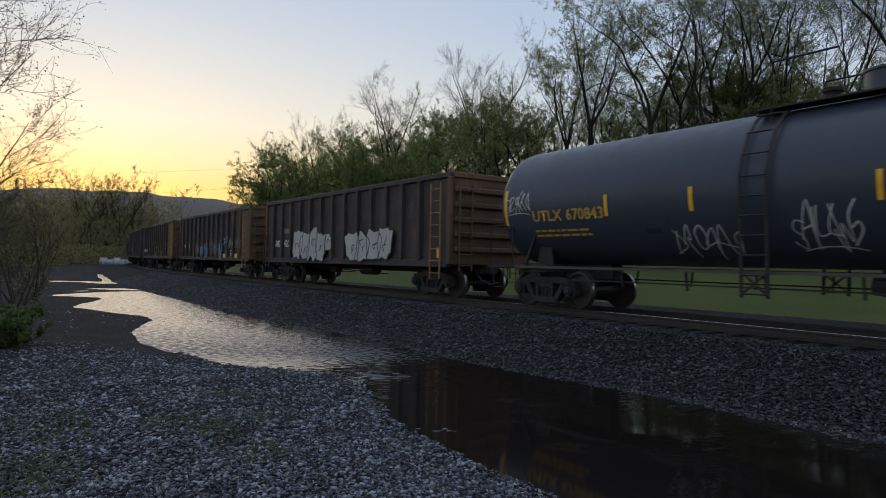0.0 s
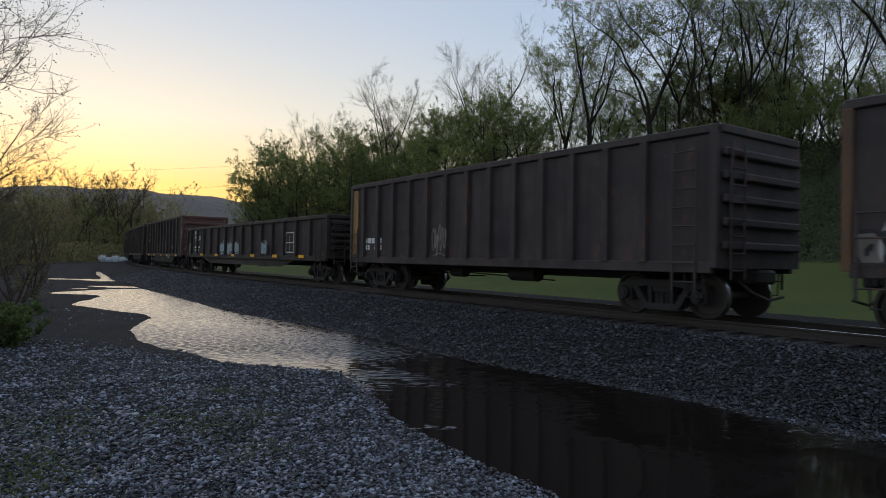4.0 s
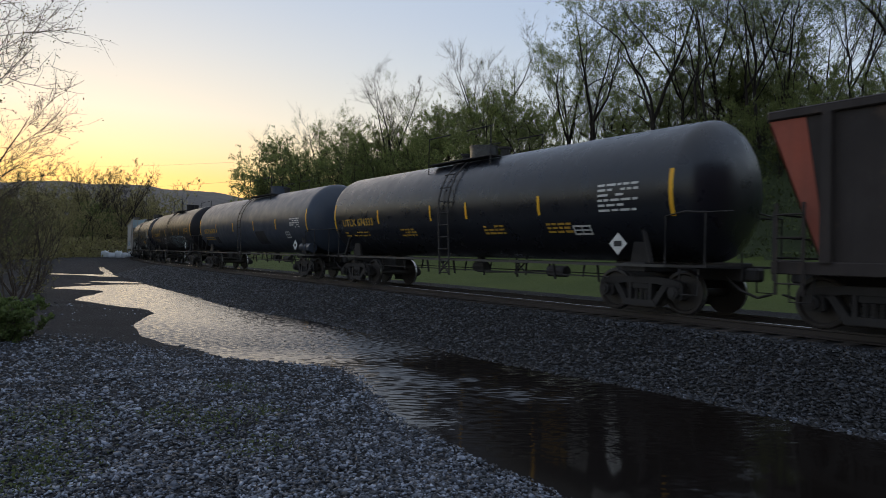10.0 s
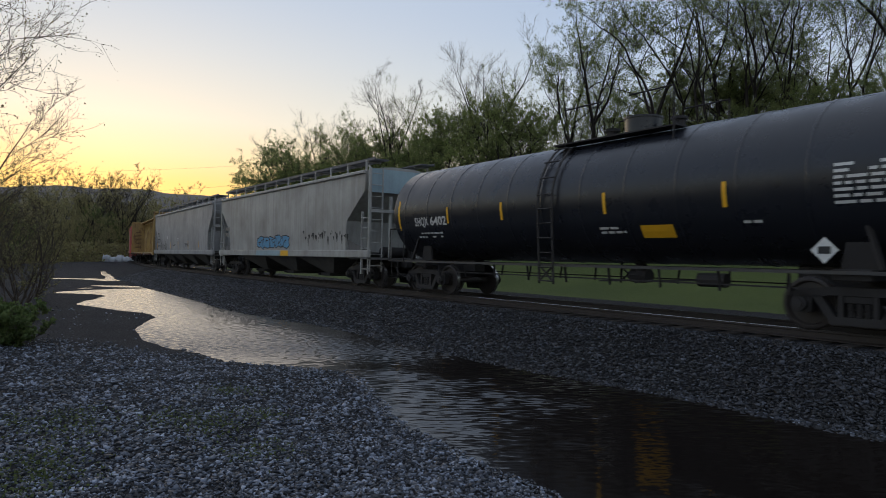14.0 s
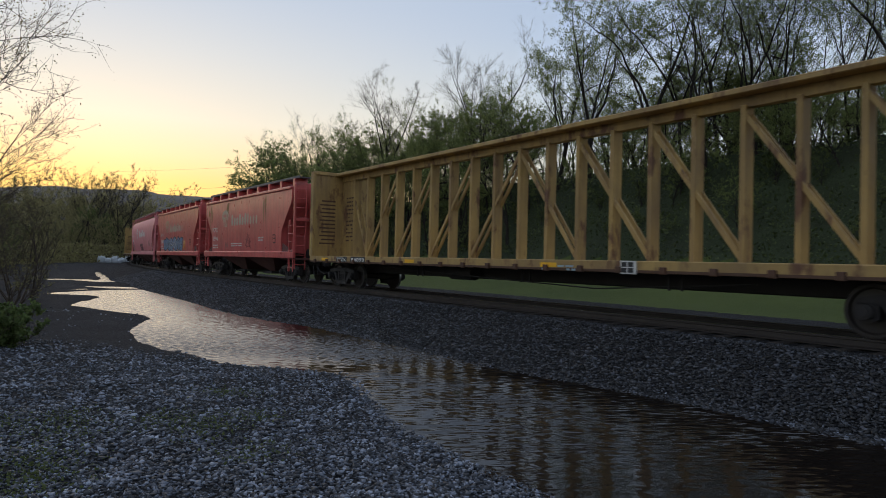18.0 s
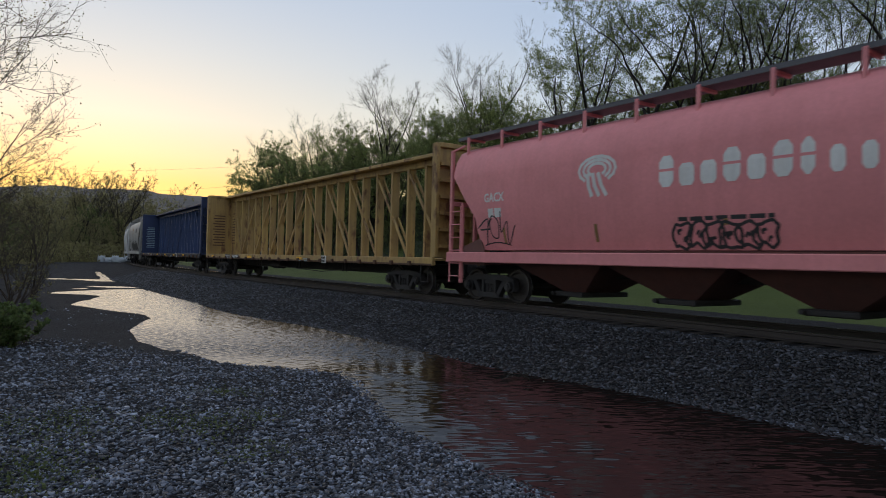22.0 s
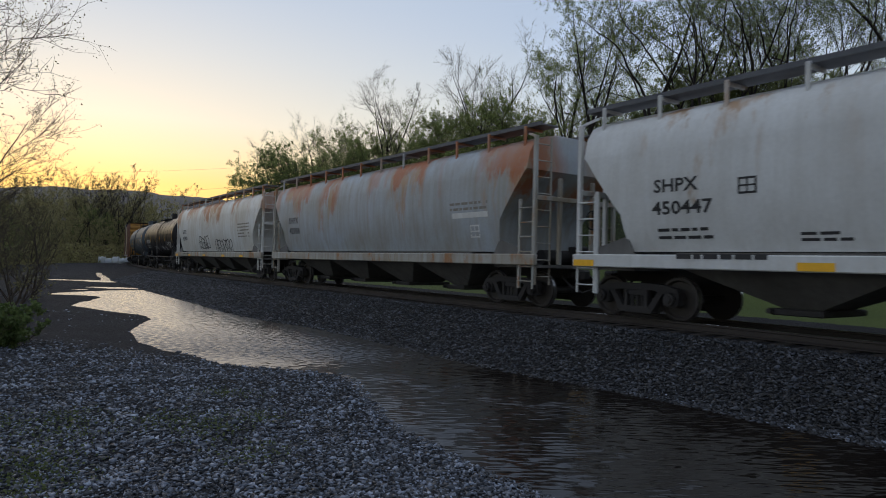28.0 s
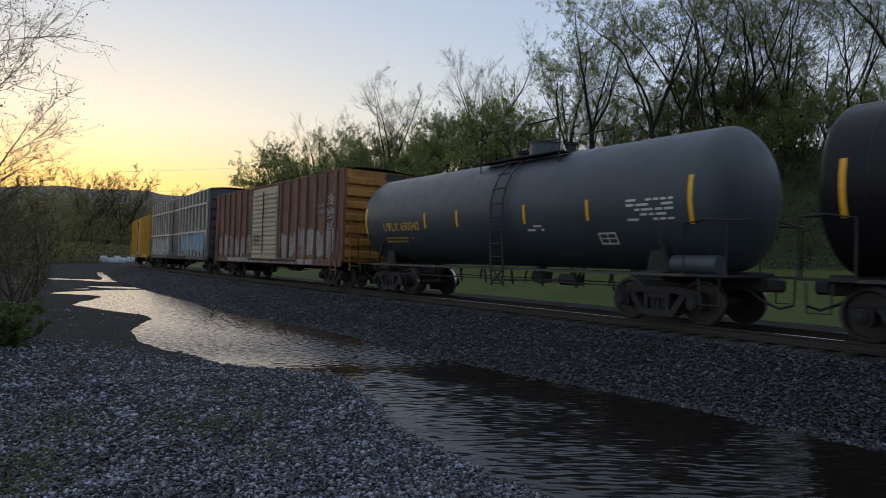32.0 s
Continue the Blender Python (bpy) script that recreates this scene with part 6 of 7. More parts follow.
    for x in (-h + 0.35, h - 1.15):
        bars(e, x + 0.1, 3.6, 0.7, 12, tmat, flat_skin(-0.055), 0.06, 0.1, seed)
    g = Geo()
    for k in range(12):
        g.box(-h + 0.101, -h + 0.104, -1.1 + 0.08 * (k % 2), -0.4, 1.7 + 0.16 * k, 1.76 + 0.16 * k)
    part("lettering", g, tmat, e)
    # stencils on the sill
    sk = flat_skin(-1.466)
    x = -h + at
    for word, q, w in zip(text.split(), (0.0, 1.15), (0.75, 1.0)):
        part("lettering_panel", patch(Geo(), x + q - 0.06, x + q + w + 0.06, 0.99, 1.18, sk), M_INK, e)
        letters(e, word, x + q, 1.015, 0.18, M_WHITE, flat_skin(-1.472), width=w)
    bars(e, 1.8, 1.03, 1.1, 2, M_PALE, sk, 0.045, 0.03, seed + 3)
    plate = part("notice_plate", Geo().box(4.2, 4.6, -1.5, -1.47, 0.92, 1.2), M_WHITE, e)
    for k in range(4):
        part("lettering", Geo().box(4.23 + 0.17 * (k % 2), 4.37 + 0.17 * (k % 2), -1.506, -1.502, 0.95 + 0.12 * (k // 2), 1.05 + 0.12 * (k // 2)), M_INK, plate)
    for k in range(6 if blue else 3):
        x = -h + 1.2 + k * (3.4 if blue else 6.2)
        part("reflector", patch(Geo(), x, x + 0.55, 1.02, 1.13, flat_skin(-1.468)), M_YELLOW, e)
    g = Geo()
    g.rod([(-h + 5, -0.9, 0.85), (-2, -0.95, 0.7), (3, -0.9, 0.55), (h - 5, -0.9, 0.8)], 0.018)
    for x in (-4.5, 0.5, 5.0):
        g.beam((x, -0.92, 0.6), (x, -0.92, 0.95), 0.05, 0.05)
        g.beam((x + 0.3, -0.92, 0.6), (x + 0.3, -0.92, 0.95), 0.05, 0.05)
    part("brake_rigging", g, M_STEEL, e)
    part("air_reservoir", Geo().cyl((-3.0, -0.6, 0.75), (-1.9, -0.6, 0.75), 0.2, 14), M_STEEL, e, "", 40)
    step = shared("stirrup", lambda: Geo().rod([(-0.21, 0, 0.95), (-0.19, 0, 0.45), (0.19, 0, 0.45), (0.21, 0, 0.95)], 0.018).mesh("step_stirrup", M_STEEL))
    for s in (-1, 1):
        for y in (-1.4, 1.4):
            place("step_stirrup", step, e, s * (h - 0.5), y)
    return e, h


beam_car("empty mustard yellow centre-beam flat car with rusty posts", 267.55, 291.25, CB_YELLOW, CB_YELLOW, "TTZX 84093", M_STRAP, 180, at=2.55)
beam_car("empty mustard yellow centre-beam flat car, cleaner paint", 340.9, 364.75, CB_YELLOW, CB_YELLOW, "TTZX 865794", M_STRAP, 190, at=3.8)
beam_car("empty navy blue centre-beam flat car with white stencils", 366.0, 389.2, CB_BLUE, CB_PALEBLUE, "TTZX 861204", M_PALE, 200, True)


# ---- box cars ----
BOX_BROWN = paint("rust_brown_boxcar_paint", (0.25, 0.115, 0.07), (0.075, 0.05, 0.04), (0.12, 0.055, 0.035), dirt=0.9, streak=1.0, rusty=0.5, rough=0.65)
BOX_YELLOW = paint("amber_boxcar_paint", (0.6, 0.33, 0.04), (0.25, 0.15, 0.05), dirt=0.4, rough=0.55)
BOX_AMBER = paint("grimy_amber_end_paint", (0.42, 0.2, 0.03), (0.13, 0.075, 0.03), (0.15, 0.065, 0.03), dirt=0.8, rusty=0.35, rough=0.6)
BOX_WHITE = paint("white_blue_boxcar_paint", (0.32, 0.36, 0.42), (0.16, 0.17, 0.2), dirt=0.5, rough=0.55)
BOX_PANEL = paint("lavender_grey_panel_paint", (0.08, 0.074, 0.09), (0.045, 0.042, 0.052), dirt=0.5, rough=0.55)
BOX_DARK = paint("dark_grey_end_paint", (0.07, 0.075, 0.09), (0.04, 0.04, 0.045), dirt=0.5, rough=0.6)
BOX_CREAM = paint("cream_rib_paint", (0.55, 0.5, 0.4), (0.3, 0.26, 0.2), dirt=0.4, rough=0.55)
BOX_DOOR = paint("cream_door_paint", (0.5, 0.43, 0.3), (0.25, 0.2, 0.14), dirt=0.5, rusty=0.15, rough=0.6)


def box_car(label, front, rear, side, ends, door, top, ribs, seed, roof=None, rib_mat=None, rails=(), slats=8):
    e, L = start_car("box_car", label, "box car", front, rear, (rear - front) - 3.2, "box cars")
    h = L / 2
    z0 = 1.05
    for s in (-1, 1):
        g = Geo().box(-h, h, s * 1.45 - 0.03, s * 1.45 + 0.03, z0, top - 0.1)
        part("side", g, side, e)
        rm = rib_mat or side
        me = shared(("boxrib", rm.name, top), lambda: Geo().box(-0.06, 0.06, -0.05, 0.05, z0, top - 0.12, 0.012).mesh("rib", rm))
        for z in rails:
            part("side_rail", Geo().box(-h + 0.3, h - 0.3, s * 1.57 - 0.02, s * 1.57 + 0.02, z, z + 0.12), rm, e, "cream side rail")
        for k in range(ribs):
            x = -h + 0.5 + (L - 1.0) * k / (ribs - 1)
            if abs(x + 0.2) > 1.5:
                place("rib", me, e, x, s * 1.52)
        g = Geo().box(-h, h, s * 1.5 - 0.06, s * 1.5 + 0.06, z0 - 0.2, z0 + 0.06, 0.01)
        part("side_sill", g, side, e)
        d = part("sliding_door", Geo().box(-1.75, 1.45, s * 1.53 - 0.035, s * 1.53 + 0.035, z0 + 0.02, top - 0.22), door, e, "pale sliding door")
        bar = shared(("doorrib", door.name), lambda: Geo().box(-1.7, 1.4, -0.025, 0.025, 0, 0.1, 0.01).mesh("door_rib", door))
        for k in range(slats):
            place("door_rib", bar, d, 0, s * 1.58, z0 + 0.25 + k * (top - z0 - 0.6) / slats)
        g = Geo().box(-2.2, 3.8, s * 1.58 - 0.04, s * 1.58 + 0.04, z0 - 0.06, z0 + 0.02).rod([(-0.15, s * 1.63, z0 + 0.3), (-0.15, s * 1.63, top - 0.4)], 0.025)
        part("door_hardware", g, M_STEEL, e)
        x1 = s * h
        g = Geo().box(min(x1, x1 - s * 0.05), max(x1, x1 - s * 0.05), -1.42, 1.42, z0, top - 0.06)
        part("end", g, ends, e)
        zz = (top - z0 - 0.3) / 7
        bar = shared(("boxend", ends.name, top), lambda: Geo().box(0, 0.11, -1.38, 1.38, 0, zz * 0.62, 0.04).mesh("end_rib", ends))
        for k in range(7):
            place("end_rib", bar, e, x1, 0, z0 + 0.12 + k * zz, 0 if s > 0 else 180)
        for y in (-1.45, 1.45):
            part("corner_post", Geo().box(min(x1 - s * 0.05, x1 + s * 0.06), max(x1 - s * 0.05, x1 + s * 0.06), y - 0.06, y + 0.06, z0, top - 0.08, 0.01), side, e)
        place("ladder", shared(("boxlad", side.name), lambda: ladder_mesh(0.45, 0.55, 2.3, 5, side)), e, s * (h - 0.45), -1.6)
        place("ladder", shared(("boxlade", ends.name), lambda: ladder_mesh(0.45, 0.7, 2.6, 5, ends)), e, s * (h + 0.17), -1.0, 0, 90 * s)
    g = Geo().loft([[(-h - 0.06, y, z), (h + 0.06, y, z)] for y, z in ((-1.5, top - 0.12), (-1.5, top - 0.06), (-0.75, top + 0.02), (0, top + 0.05), (0.75, top + 0.02), (1.5, top - 0.06), (1.5, top - 0.12))], False, False)
    part("roof", g, roof or side, e)
    g = Geo().box(-h, h, -1.45, 1.45, z0 - 0.05, z0)
    part("floor", g, M_STEEL, e)
    g = Geo().box(-h, h, -0.22, 0.22, 0.68, z0)
    part("centre_sill", g, M_STEEL, e)
    brake_gear(e, -2.0, 2.5)
    return e, h


e, h = box_car("rust-brown ribbed box car with an amber end and cream door", 492.5, 508.45, BOX_BROWN, BOX_AMBER, BOX_DOOR, 4.66, 17, 210, slats=14)
BS, BP = flat_skin(-1.575), flat_skin(-1.486)
throwup(e, -7.6, 1.1, 5.6, 1.15, 9, M_CHALK, M_FADED, BP, 211, "weathered chalk-white graffiti")
throwup(e, 2.0, 1.1, 5.6, 1.25, 9, M_CHALK, M_FADED, BP, 212, "weathered chalk-white graffiti")
part("sill_paint", patch(Geo(), -5.5, 5.5, 0.88, 1.08, flat_skin(-1.564)), M_CHALK, e, "chalk-white overspray on the sill")
for k, z in enumerate((3.3, 2.75, 2.2)):
    scrawl(e, 6.5, z, 0.7, 0.42, M_SILVER, BP, 213 + k, 2, 0.05)
scrawl(e, -1.5, 1.75, 0.9, 0.5, M_INK, flat_skin(-1.612), 217, 3, 0.06)
part("lettering_panel", Geo().box(h + 0.12, h + 0.125, 0.3, 1.25, 4.25, 4.55), M_INK, e)
bars(e, 5.6, 3.2, 1.2, 2, M_FADED, BP, 0.15, 0.1, 214)
e, h = box_car("tall lavender-grey box car with cream ribs and graffiti", 509.9, 529.5, BOX_PANEL, BOX_DARK, BOX_PANEL, 5.25, 20, 220, roof=BOX_WHITE, rib_mat=BOX_CREAM, rails=(2.55, 4.25))
throwup(e, -9.2, 1.2, 7.2, 1.25, 8, M_SILVER, M_PURPLE, BP, 221, "white and violet graffiti letters")
throwup(e, 2.2, 1.3, 6.6, 1.5, 6, M_BLUE, M_PALE, BP, 222, "blue graffiti letters")
scrawl(e, 3.2, 3.6, 1.6, 0.8, M_INK, BP, 223, 3, 0.09)
scrawl(e, -6.2, 3.4, 1.6, 0.8, M_INK, BP, 224, 3, 0.09)
e, h = box_car("amber yellow box car at the end of the visible train", 531.2, 547.2, BOX_YELLOW, BOX_YELLOW, BOX_YELLOW, 4.66, 15, 230)
scrawl(e, -6.0, 1.2, 4.0, 1.0, M_FADED, BP, 225, 5, 0.09)


# ---- everything that moves ----
def ride(o, half, t):
    u = o - SPEED * t - SLOWING * t * t
    ax, ay, _ = line_at(u - half)
    bx, by, _ = line_at(u + half)
    return pose((ax + bx) / 2, (ay + by) / 2, RAIL_Z, 0, 0, math.degrees(math.atan2(ay - by, ax - bx)))


def motions():
    for e, o, half in TRAIN:
        walk(e, [(i * 0.5, ride(o, half, i * 0.5)) for i in range(65)])
    # wheels roll without slipping while their car is near
    for i, w in enumerate(WHEELS):
        e, o, half = TRAIN[i // 4]
        base = w.matrix_basis.copy()
        t0, t1 = max((o - 105) / 14.8, 0.0), min((o + 8) / 14.7, 32.0)
        k0, k1 = int(t0 * 30), int(t1 * 30)
        rows = []
        for k in [0] * (k0 > 0) + list(range(k0, k1 + 1)) + [960] * (k1 < 960):
            t = min(max(k, k0), k1) / 30
            roll = Matrix.Rotation((SPEED * t + SLOWING * t * t) / 0.457, 4, "Y")
            rows.append((k / 30, base @ Matrix.Translation((0, 0, 0.457)) @ roll @ Matrix.Translation((0, 0, -0.457))))
        walk(w, rows)
    # ripples drift slowly with the evening wind
    walk(water, [(0, pose(0, 0, 0)), (8, pose(0.5, -1.7, 0)), (16, pose(1.0, -3.6, 0)), (24, pose(1.3, -5.7, 0)), (32, pose(1.8, -7.6, 0))])

# ---- sleepers ----
def tie_mesh():
    return Geo().box(-0.115, 0.115, -1.3, 1.3, -0.19, 0.0, 0.012).mesh("sleeper", M_TIE)


TIE_Z = RAIL_Z - 0.176
_rest = Geo()
for k in range(520):
    u = -8.0 + k * 0.52
    x, y, hd = line_at(u)
    m = pose(x, y, TIE_Z + random.uniform(-0.012, 0.004), 0, 0, math.degrees(hd) + 90 + random.uniform(-0.8, 0.8))
    if k < 290:
        ob = part("sleeper", shared("tie", tie_mesh), None, track)
        ob.matrix_basis = m
    else:
        _rest.box(-0.115, 0.115, -1.3, 1.3, -0.19, 0.0, 0, m)
tagged(part("far_sleepers", _rest, M_TIE, track), kind="stuff")


# ---- loose stone ----
def stones(name, P, R, mat, label):
    """Many small angular stones joined into one: P places, R sizes."""
    rng = np.random.default_rng(len(P))
    n = len(P)
    base = np.array([(1, 0, 0), (-1, 0, 0), (0, 1, 0), (0, -1, 0), (0, 0, 1), (0, 0, -1)], float)
    V = base[None] * rng.uniform(0.6, 1.3, (n, 6, 1)) + rng.uniform(-0.55, 0.55, (n, 6, 3))
    V *= rng.uniform(0.65, 1.25, (n, 1, 3))
    ax = rng.normal(size=(n, 3))
    ax /= np.linalg.norm(ax, axis=1)[:, None]
    an = rng.uniform(0, 6.28, n)
    c, s = np.cos(an)[:, None, None], np.sin(an)[:, None, None]
    K = ax[:, None, :]
    V = V * c + np.cross(np.broadcast_to(K, V.shape), V) * s + K * (V * K).sum(-1, keepdims=True) * (1 - c)
    V[:, :, 2] *= 0.6
    V = V * R[:, None, None] + P[:, None, :]
    F = np.array([(4, 0, 2), (4, 2, 1), (4, 1, 3), (4, 3, 0), (5, 2, 0), (5, 1, 2), (5, 3, 1), (5, 0, 3)])
    F = (np.arange(n)[:, None, None] * 6 + F[None]).reshape(-1, 3)
    return tagged(new(name, raw_mesh(name, V.reshape(-1, 3), F, mat)), label, "gravel", kind="stuff")


rng = np.random.default_rng(4)
N = 165000
a = np.radians(rng.uniform(-38, 38, N))
r = 3.2 * (26.0 / 3.2) ** (rng.random(N) ** 0.85)
near = np.arange(N) > N - 22000  # the yard on all sides
a = np.where(near, rng.uniform(-3.1416, 3.1416, N), a)
r = np.where(near, 0.3 + 8.7 * rng.random(N) ** 0.7, r)
X, Y = r * np.sin(a), r * np.cos(a)
Z = ground_z(X, Y)
u, w = line_coords(X, Y)
keep = (Z > -0.015) & (w > foot(u) - 0.1)
# the stone gives way to bare dark mud beyond the bend of the shore
keep &= rng.random(N) > sstep(12.0, 14.6, Y + 0.25 * X + 2.2 + 0.5 * lumps(X, Y, 1.1)) * 0.96
size = 0.010 + 0.021 * rng.random(N) ** 1.7
size = size * (1 + 0.4 * (rng.random(N) < 0.05)) * np.interp(r, [3, 20], [0.95, 1.35])
P = np.stack([X, Y, Z + size * 0.25], 1)[keep]
stones("gravel", P, size[keep], M_STONE, "loose grey crushed stone by the puddle")

N = 72000
u = np.where(np.arange(N) > N - 9000, -22.0 + 23 * rng.random(N), 1.0 + 55 * rng.random(N) ** 2.1)
w = 1.35 + (foot(u) + 0.25 - 1.35) * rng.random(N)
X, Y, _ = line_at(u, w)
Z = ground_z(X, Y)
size = (0.018 + 0.026 * rng.random(N) ** 1.5) * np.interp(u, [0, 55], [0.95, 1.9])
stones("ballast", np.stack([X, Y, Z + size * 0.35], 1), size, M_BALLAST, "dark grey track ballast on the shoulder")


# ---- plants ----
def tube_arrays(lines, sides):
    """Tapered tubes along branches: each line is a list of (point, radius)."""
    Vs, Fs, n0 = [], [], 0
    for pts in lines:
        k = sides if pts[0][1] > 0.035 else 3
        rings = []
        for i, (p, rad) in enumerate(pts):
            d = pts[min(i + 1, len(pts) - 1)][0] - pts[max(i - 1, 0)][0]
            d = d / (np.linalg.norm(d) + 1e-9)
            b = np.cross(d, (0.31, 0.87, 0.38))
            b = b / (np.linalg.norm(b) + 1e-9)
            c = np.cross(d, b)
            t = np.arange(k) * 6.28319 / k
            rings.append(p + rad * (np.cos(t)[:, None] * b + np.sin(t)[:, None] * c))
        m = len(rings)
        Vs.append(np.concatenate(rings))
        i, j = np.meshgrid(np.arange(m - 1), np.arange(k), indexing="ij")
        j2 = (j + 1) % k
        Fs.append((n0 + np.stack([i * k + j, i * k + j2, (i + 1) * k + j2, (i + 1) * k + j], -1)).reshape(-1, 4))
        n0 += m * k
    return np.concatenate(Vs), np.concatenate(Fs)


def leaf_arrays(P, S, rng, plain=False):
    """Leaves as small bent kites, or as plain three-cornered blades on far trees."""
    n = len(P)
    d = rng.normal(size=(n, 3))
    d /= np.linalg.norm(d, axis=1)[:, None]
    e = np.cross(d, rng.normal(size=(n, 3)))
    e /= np.linalg.norm(e, axis=1)[:, None]
    f = np.cross(d, e)
    S = S[:, None]
    if plain:
        V = np.stack([P, P + S * (0.8 * d + 0.42 * e), P + S * (0.75 * d - 0.42 * e)], 1)
        return V.reshape(-1, 3), np.arange(3 * n).reshape(-1, 3)
    V = np.stack([P, P + S * (0.5 * d + 0.33 * e), P + S * d + S * 0.12 * f, P + S * (0.5 * d - 0.33 * e)], 1)
    return V.reshape(-1, 3), np.arange(4 * n).reshape(-1, 4)


def grow(seed, H, r0, fork=0.0, lean=0.08, limbs=11, up=0.75, reach=0.3, sub=5, twigs=4, leaves=8, leaf=0.16, trunks=1, base_clear=0.35, wob=0.07, fine=0.007, tw_n=2, toward=None, stem=0.94, rise=0.07, spread=0.48, fan=0.55):
    """A tree: its branch lines and its leaf places."""
    rng = np.random.default_rng(seed)
    lines, tips = [], []

    def path(p, d, length, rad, n, bend, lift, end=0.25):
        pts = [(p.copy(), rad)]
        for i in range(n):
            d = d + rng.normal(size=3) * bend + np.array([0, 0, lift])
            d = d / np.linalg.norm(d)
            p = p + d * length / n
            pts.append((p.copy(), rad * (1 - (1 - end) * (i + 1) / n)))
        lines.append(pts)
        return pts, d

    root, r1 = None, r0
    if fork:  # one bole that divides into leaders
        bole, _ = path(np.array([0, 0, -0.3]), np.array([rng.normal() * 0.08, rng.normal() * 0.08, 1.0]), H * fork, r0, 5, 0.05, 0.02, 0.8)
        root, r1 = bole[-1][0], r0 * 0.66
    turn = rng.uniform(0, 6.28)
    for q in range(trunks):
        ang = turn + 6.28 * q / trunks + rng.uniform(-0.5, 0.5)
        ln = lean * (1.0 if trunks == 1 else 2.2)
        d0 = np.array([math.cos(ang) * ln, math.sin(ang) * ln, 1.0])
        hh = H * (1 - fork) * (rng.uniform(0.8, 1.0) if q else 1.0)
        start = root - np.array([0, 0, 0.1]) if fork else np.array([0.06 * q, 0.04 * q, -0.3])
        trunk, _ = path(start, d0 / np.linalg.norm(d0), hh * stem, r1 * (1 if not q else 0.8), 12, wob, 0.03, 0.12)
        for k in range(limbs):
            t = base_clear + (1 - base_clear) * (k + rng.random()) / limbs
            i = min(int(t * 12), 11)
            p = trunk[i][0] + (trunk[i + 1][0] - trunk[i][0]) * (t * 12 - i)
            a = rng.uniform(0, 6.28) if toward is None else toward + rng.normal() * 0.7
            d = np.array([math.cos(a), math.sin(a), up * rng.uniform(0.6, 1.5)])
            L = hh * reach * (1.15 - 0.75 * max(0, t - 0.45)) * rng.uniform(0.6, 1.15)
            limb, _ = path(p, d / np.linalg.norm(d), L, trunk[i][1] * rng.uniform(0.35, 0.55), 6, 0.14, rise)
            for j in range(sub):
                s = rng.uniform(0.3, 1.0)
                b = limb[min(int(s * 6), 5)]
                dd = limb[min(int(s * 6) + 1, 6)][0] - b[0]
                dd = dd / np.linalg.norm(dd) + rng.normal(size=3) * spread
                br, _ = path(b[0], dd / np.linalg.norm(dd), L * rng.uniform(0.3, 0.55), max(b[1] * 0.5, fine * 1.6), 4, 0.18, 0.08)
                for m in range(twigs):
                    b2 = br[rng.integers(1, 5)]
                    d2 = dd / np.linalg.norm(dd) + rng.normal(size=3) * fan + np.array([0, 0, 3.5 * rise])
                    tw, _ = path(b2[0], d2 / np.linalg.norm(d2), L * rng.uniform(0.14, 0.3), max(b2[1] * 0.45, fine), tw_n, 0.2, 0.06, 0.4)
                    tips.append((tw[0][0] * 0.5 + tw[1][0] * 0.5, tw[-1][0]))
    P, S = [], []
    for a, b in tips:
        if leaves > 6 and rng.random() < 0.3:
            continue
        for k in range(leaves):
            P.append(a + (b - a) * rng.uniform(0, 1.15) + rng.normal(size=3) * 0.06 * H / 10)
            S.append(leaf * rng.uniform(0.6, 1.3))
    return lines, np.array(P), np.array(S), rng


def plant(name, label, category, group, seed, bark, leafm, sides=5, plain=False, **kw):
    lines, P, S, rng = grow(seed, **kw)
    e = tagged(new(name), label, category, group)
    V, F = tube_arrays(lines, sides)
    part("trunk", raw_mesh("trunk", V, F, bark, True), bark, e)
    if len(P):
        V, F = leaf_arrays(P, S, rng, plain)
        part("crown", raw_mesh("crown", V, F, leafm), leafm, e)
    return e


F_PIX = 1158.24


def bearing_spot(px, far):
    """The spot on a bearing that lies far metres beyond the line."""
    b = math.atan((px - 784) / F_PIX)
    rr = np.arange(14.0, 260.0, 0.5)
    _, w = line_coords(rr * math.sin(b), rr * math.cos(b))
    i = int(np.argmax(w < -far))
    r = rr[i] if (w < -far).any() else 1e9
    r = min(r, (OFFSET + far) / max(math.sin(HEADING + b), 0.05))
    return r * math.sin(b), r * math.cos(b)


KINDS = {}


def tree_at(kind, x, y, height, turn):
    src, h0 = KINDS[kind]
    z = float(ground_z(np.array([x]), np.array([y]))[0])
    s = height / h0
    c = copy_thing(src, pose(x, y, z - 0.1, 0, 0, turn))
    c.matrix_basis = pose(x, y, z - 0.1, 0, 0, turn) @ Matrix.Diagonal((s, s, s, 1))
    return c


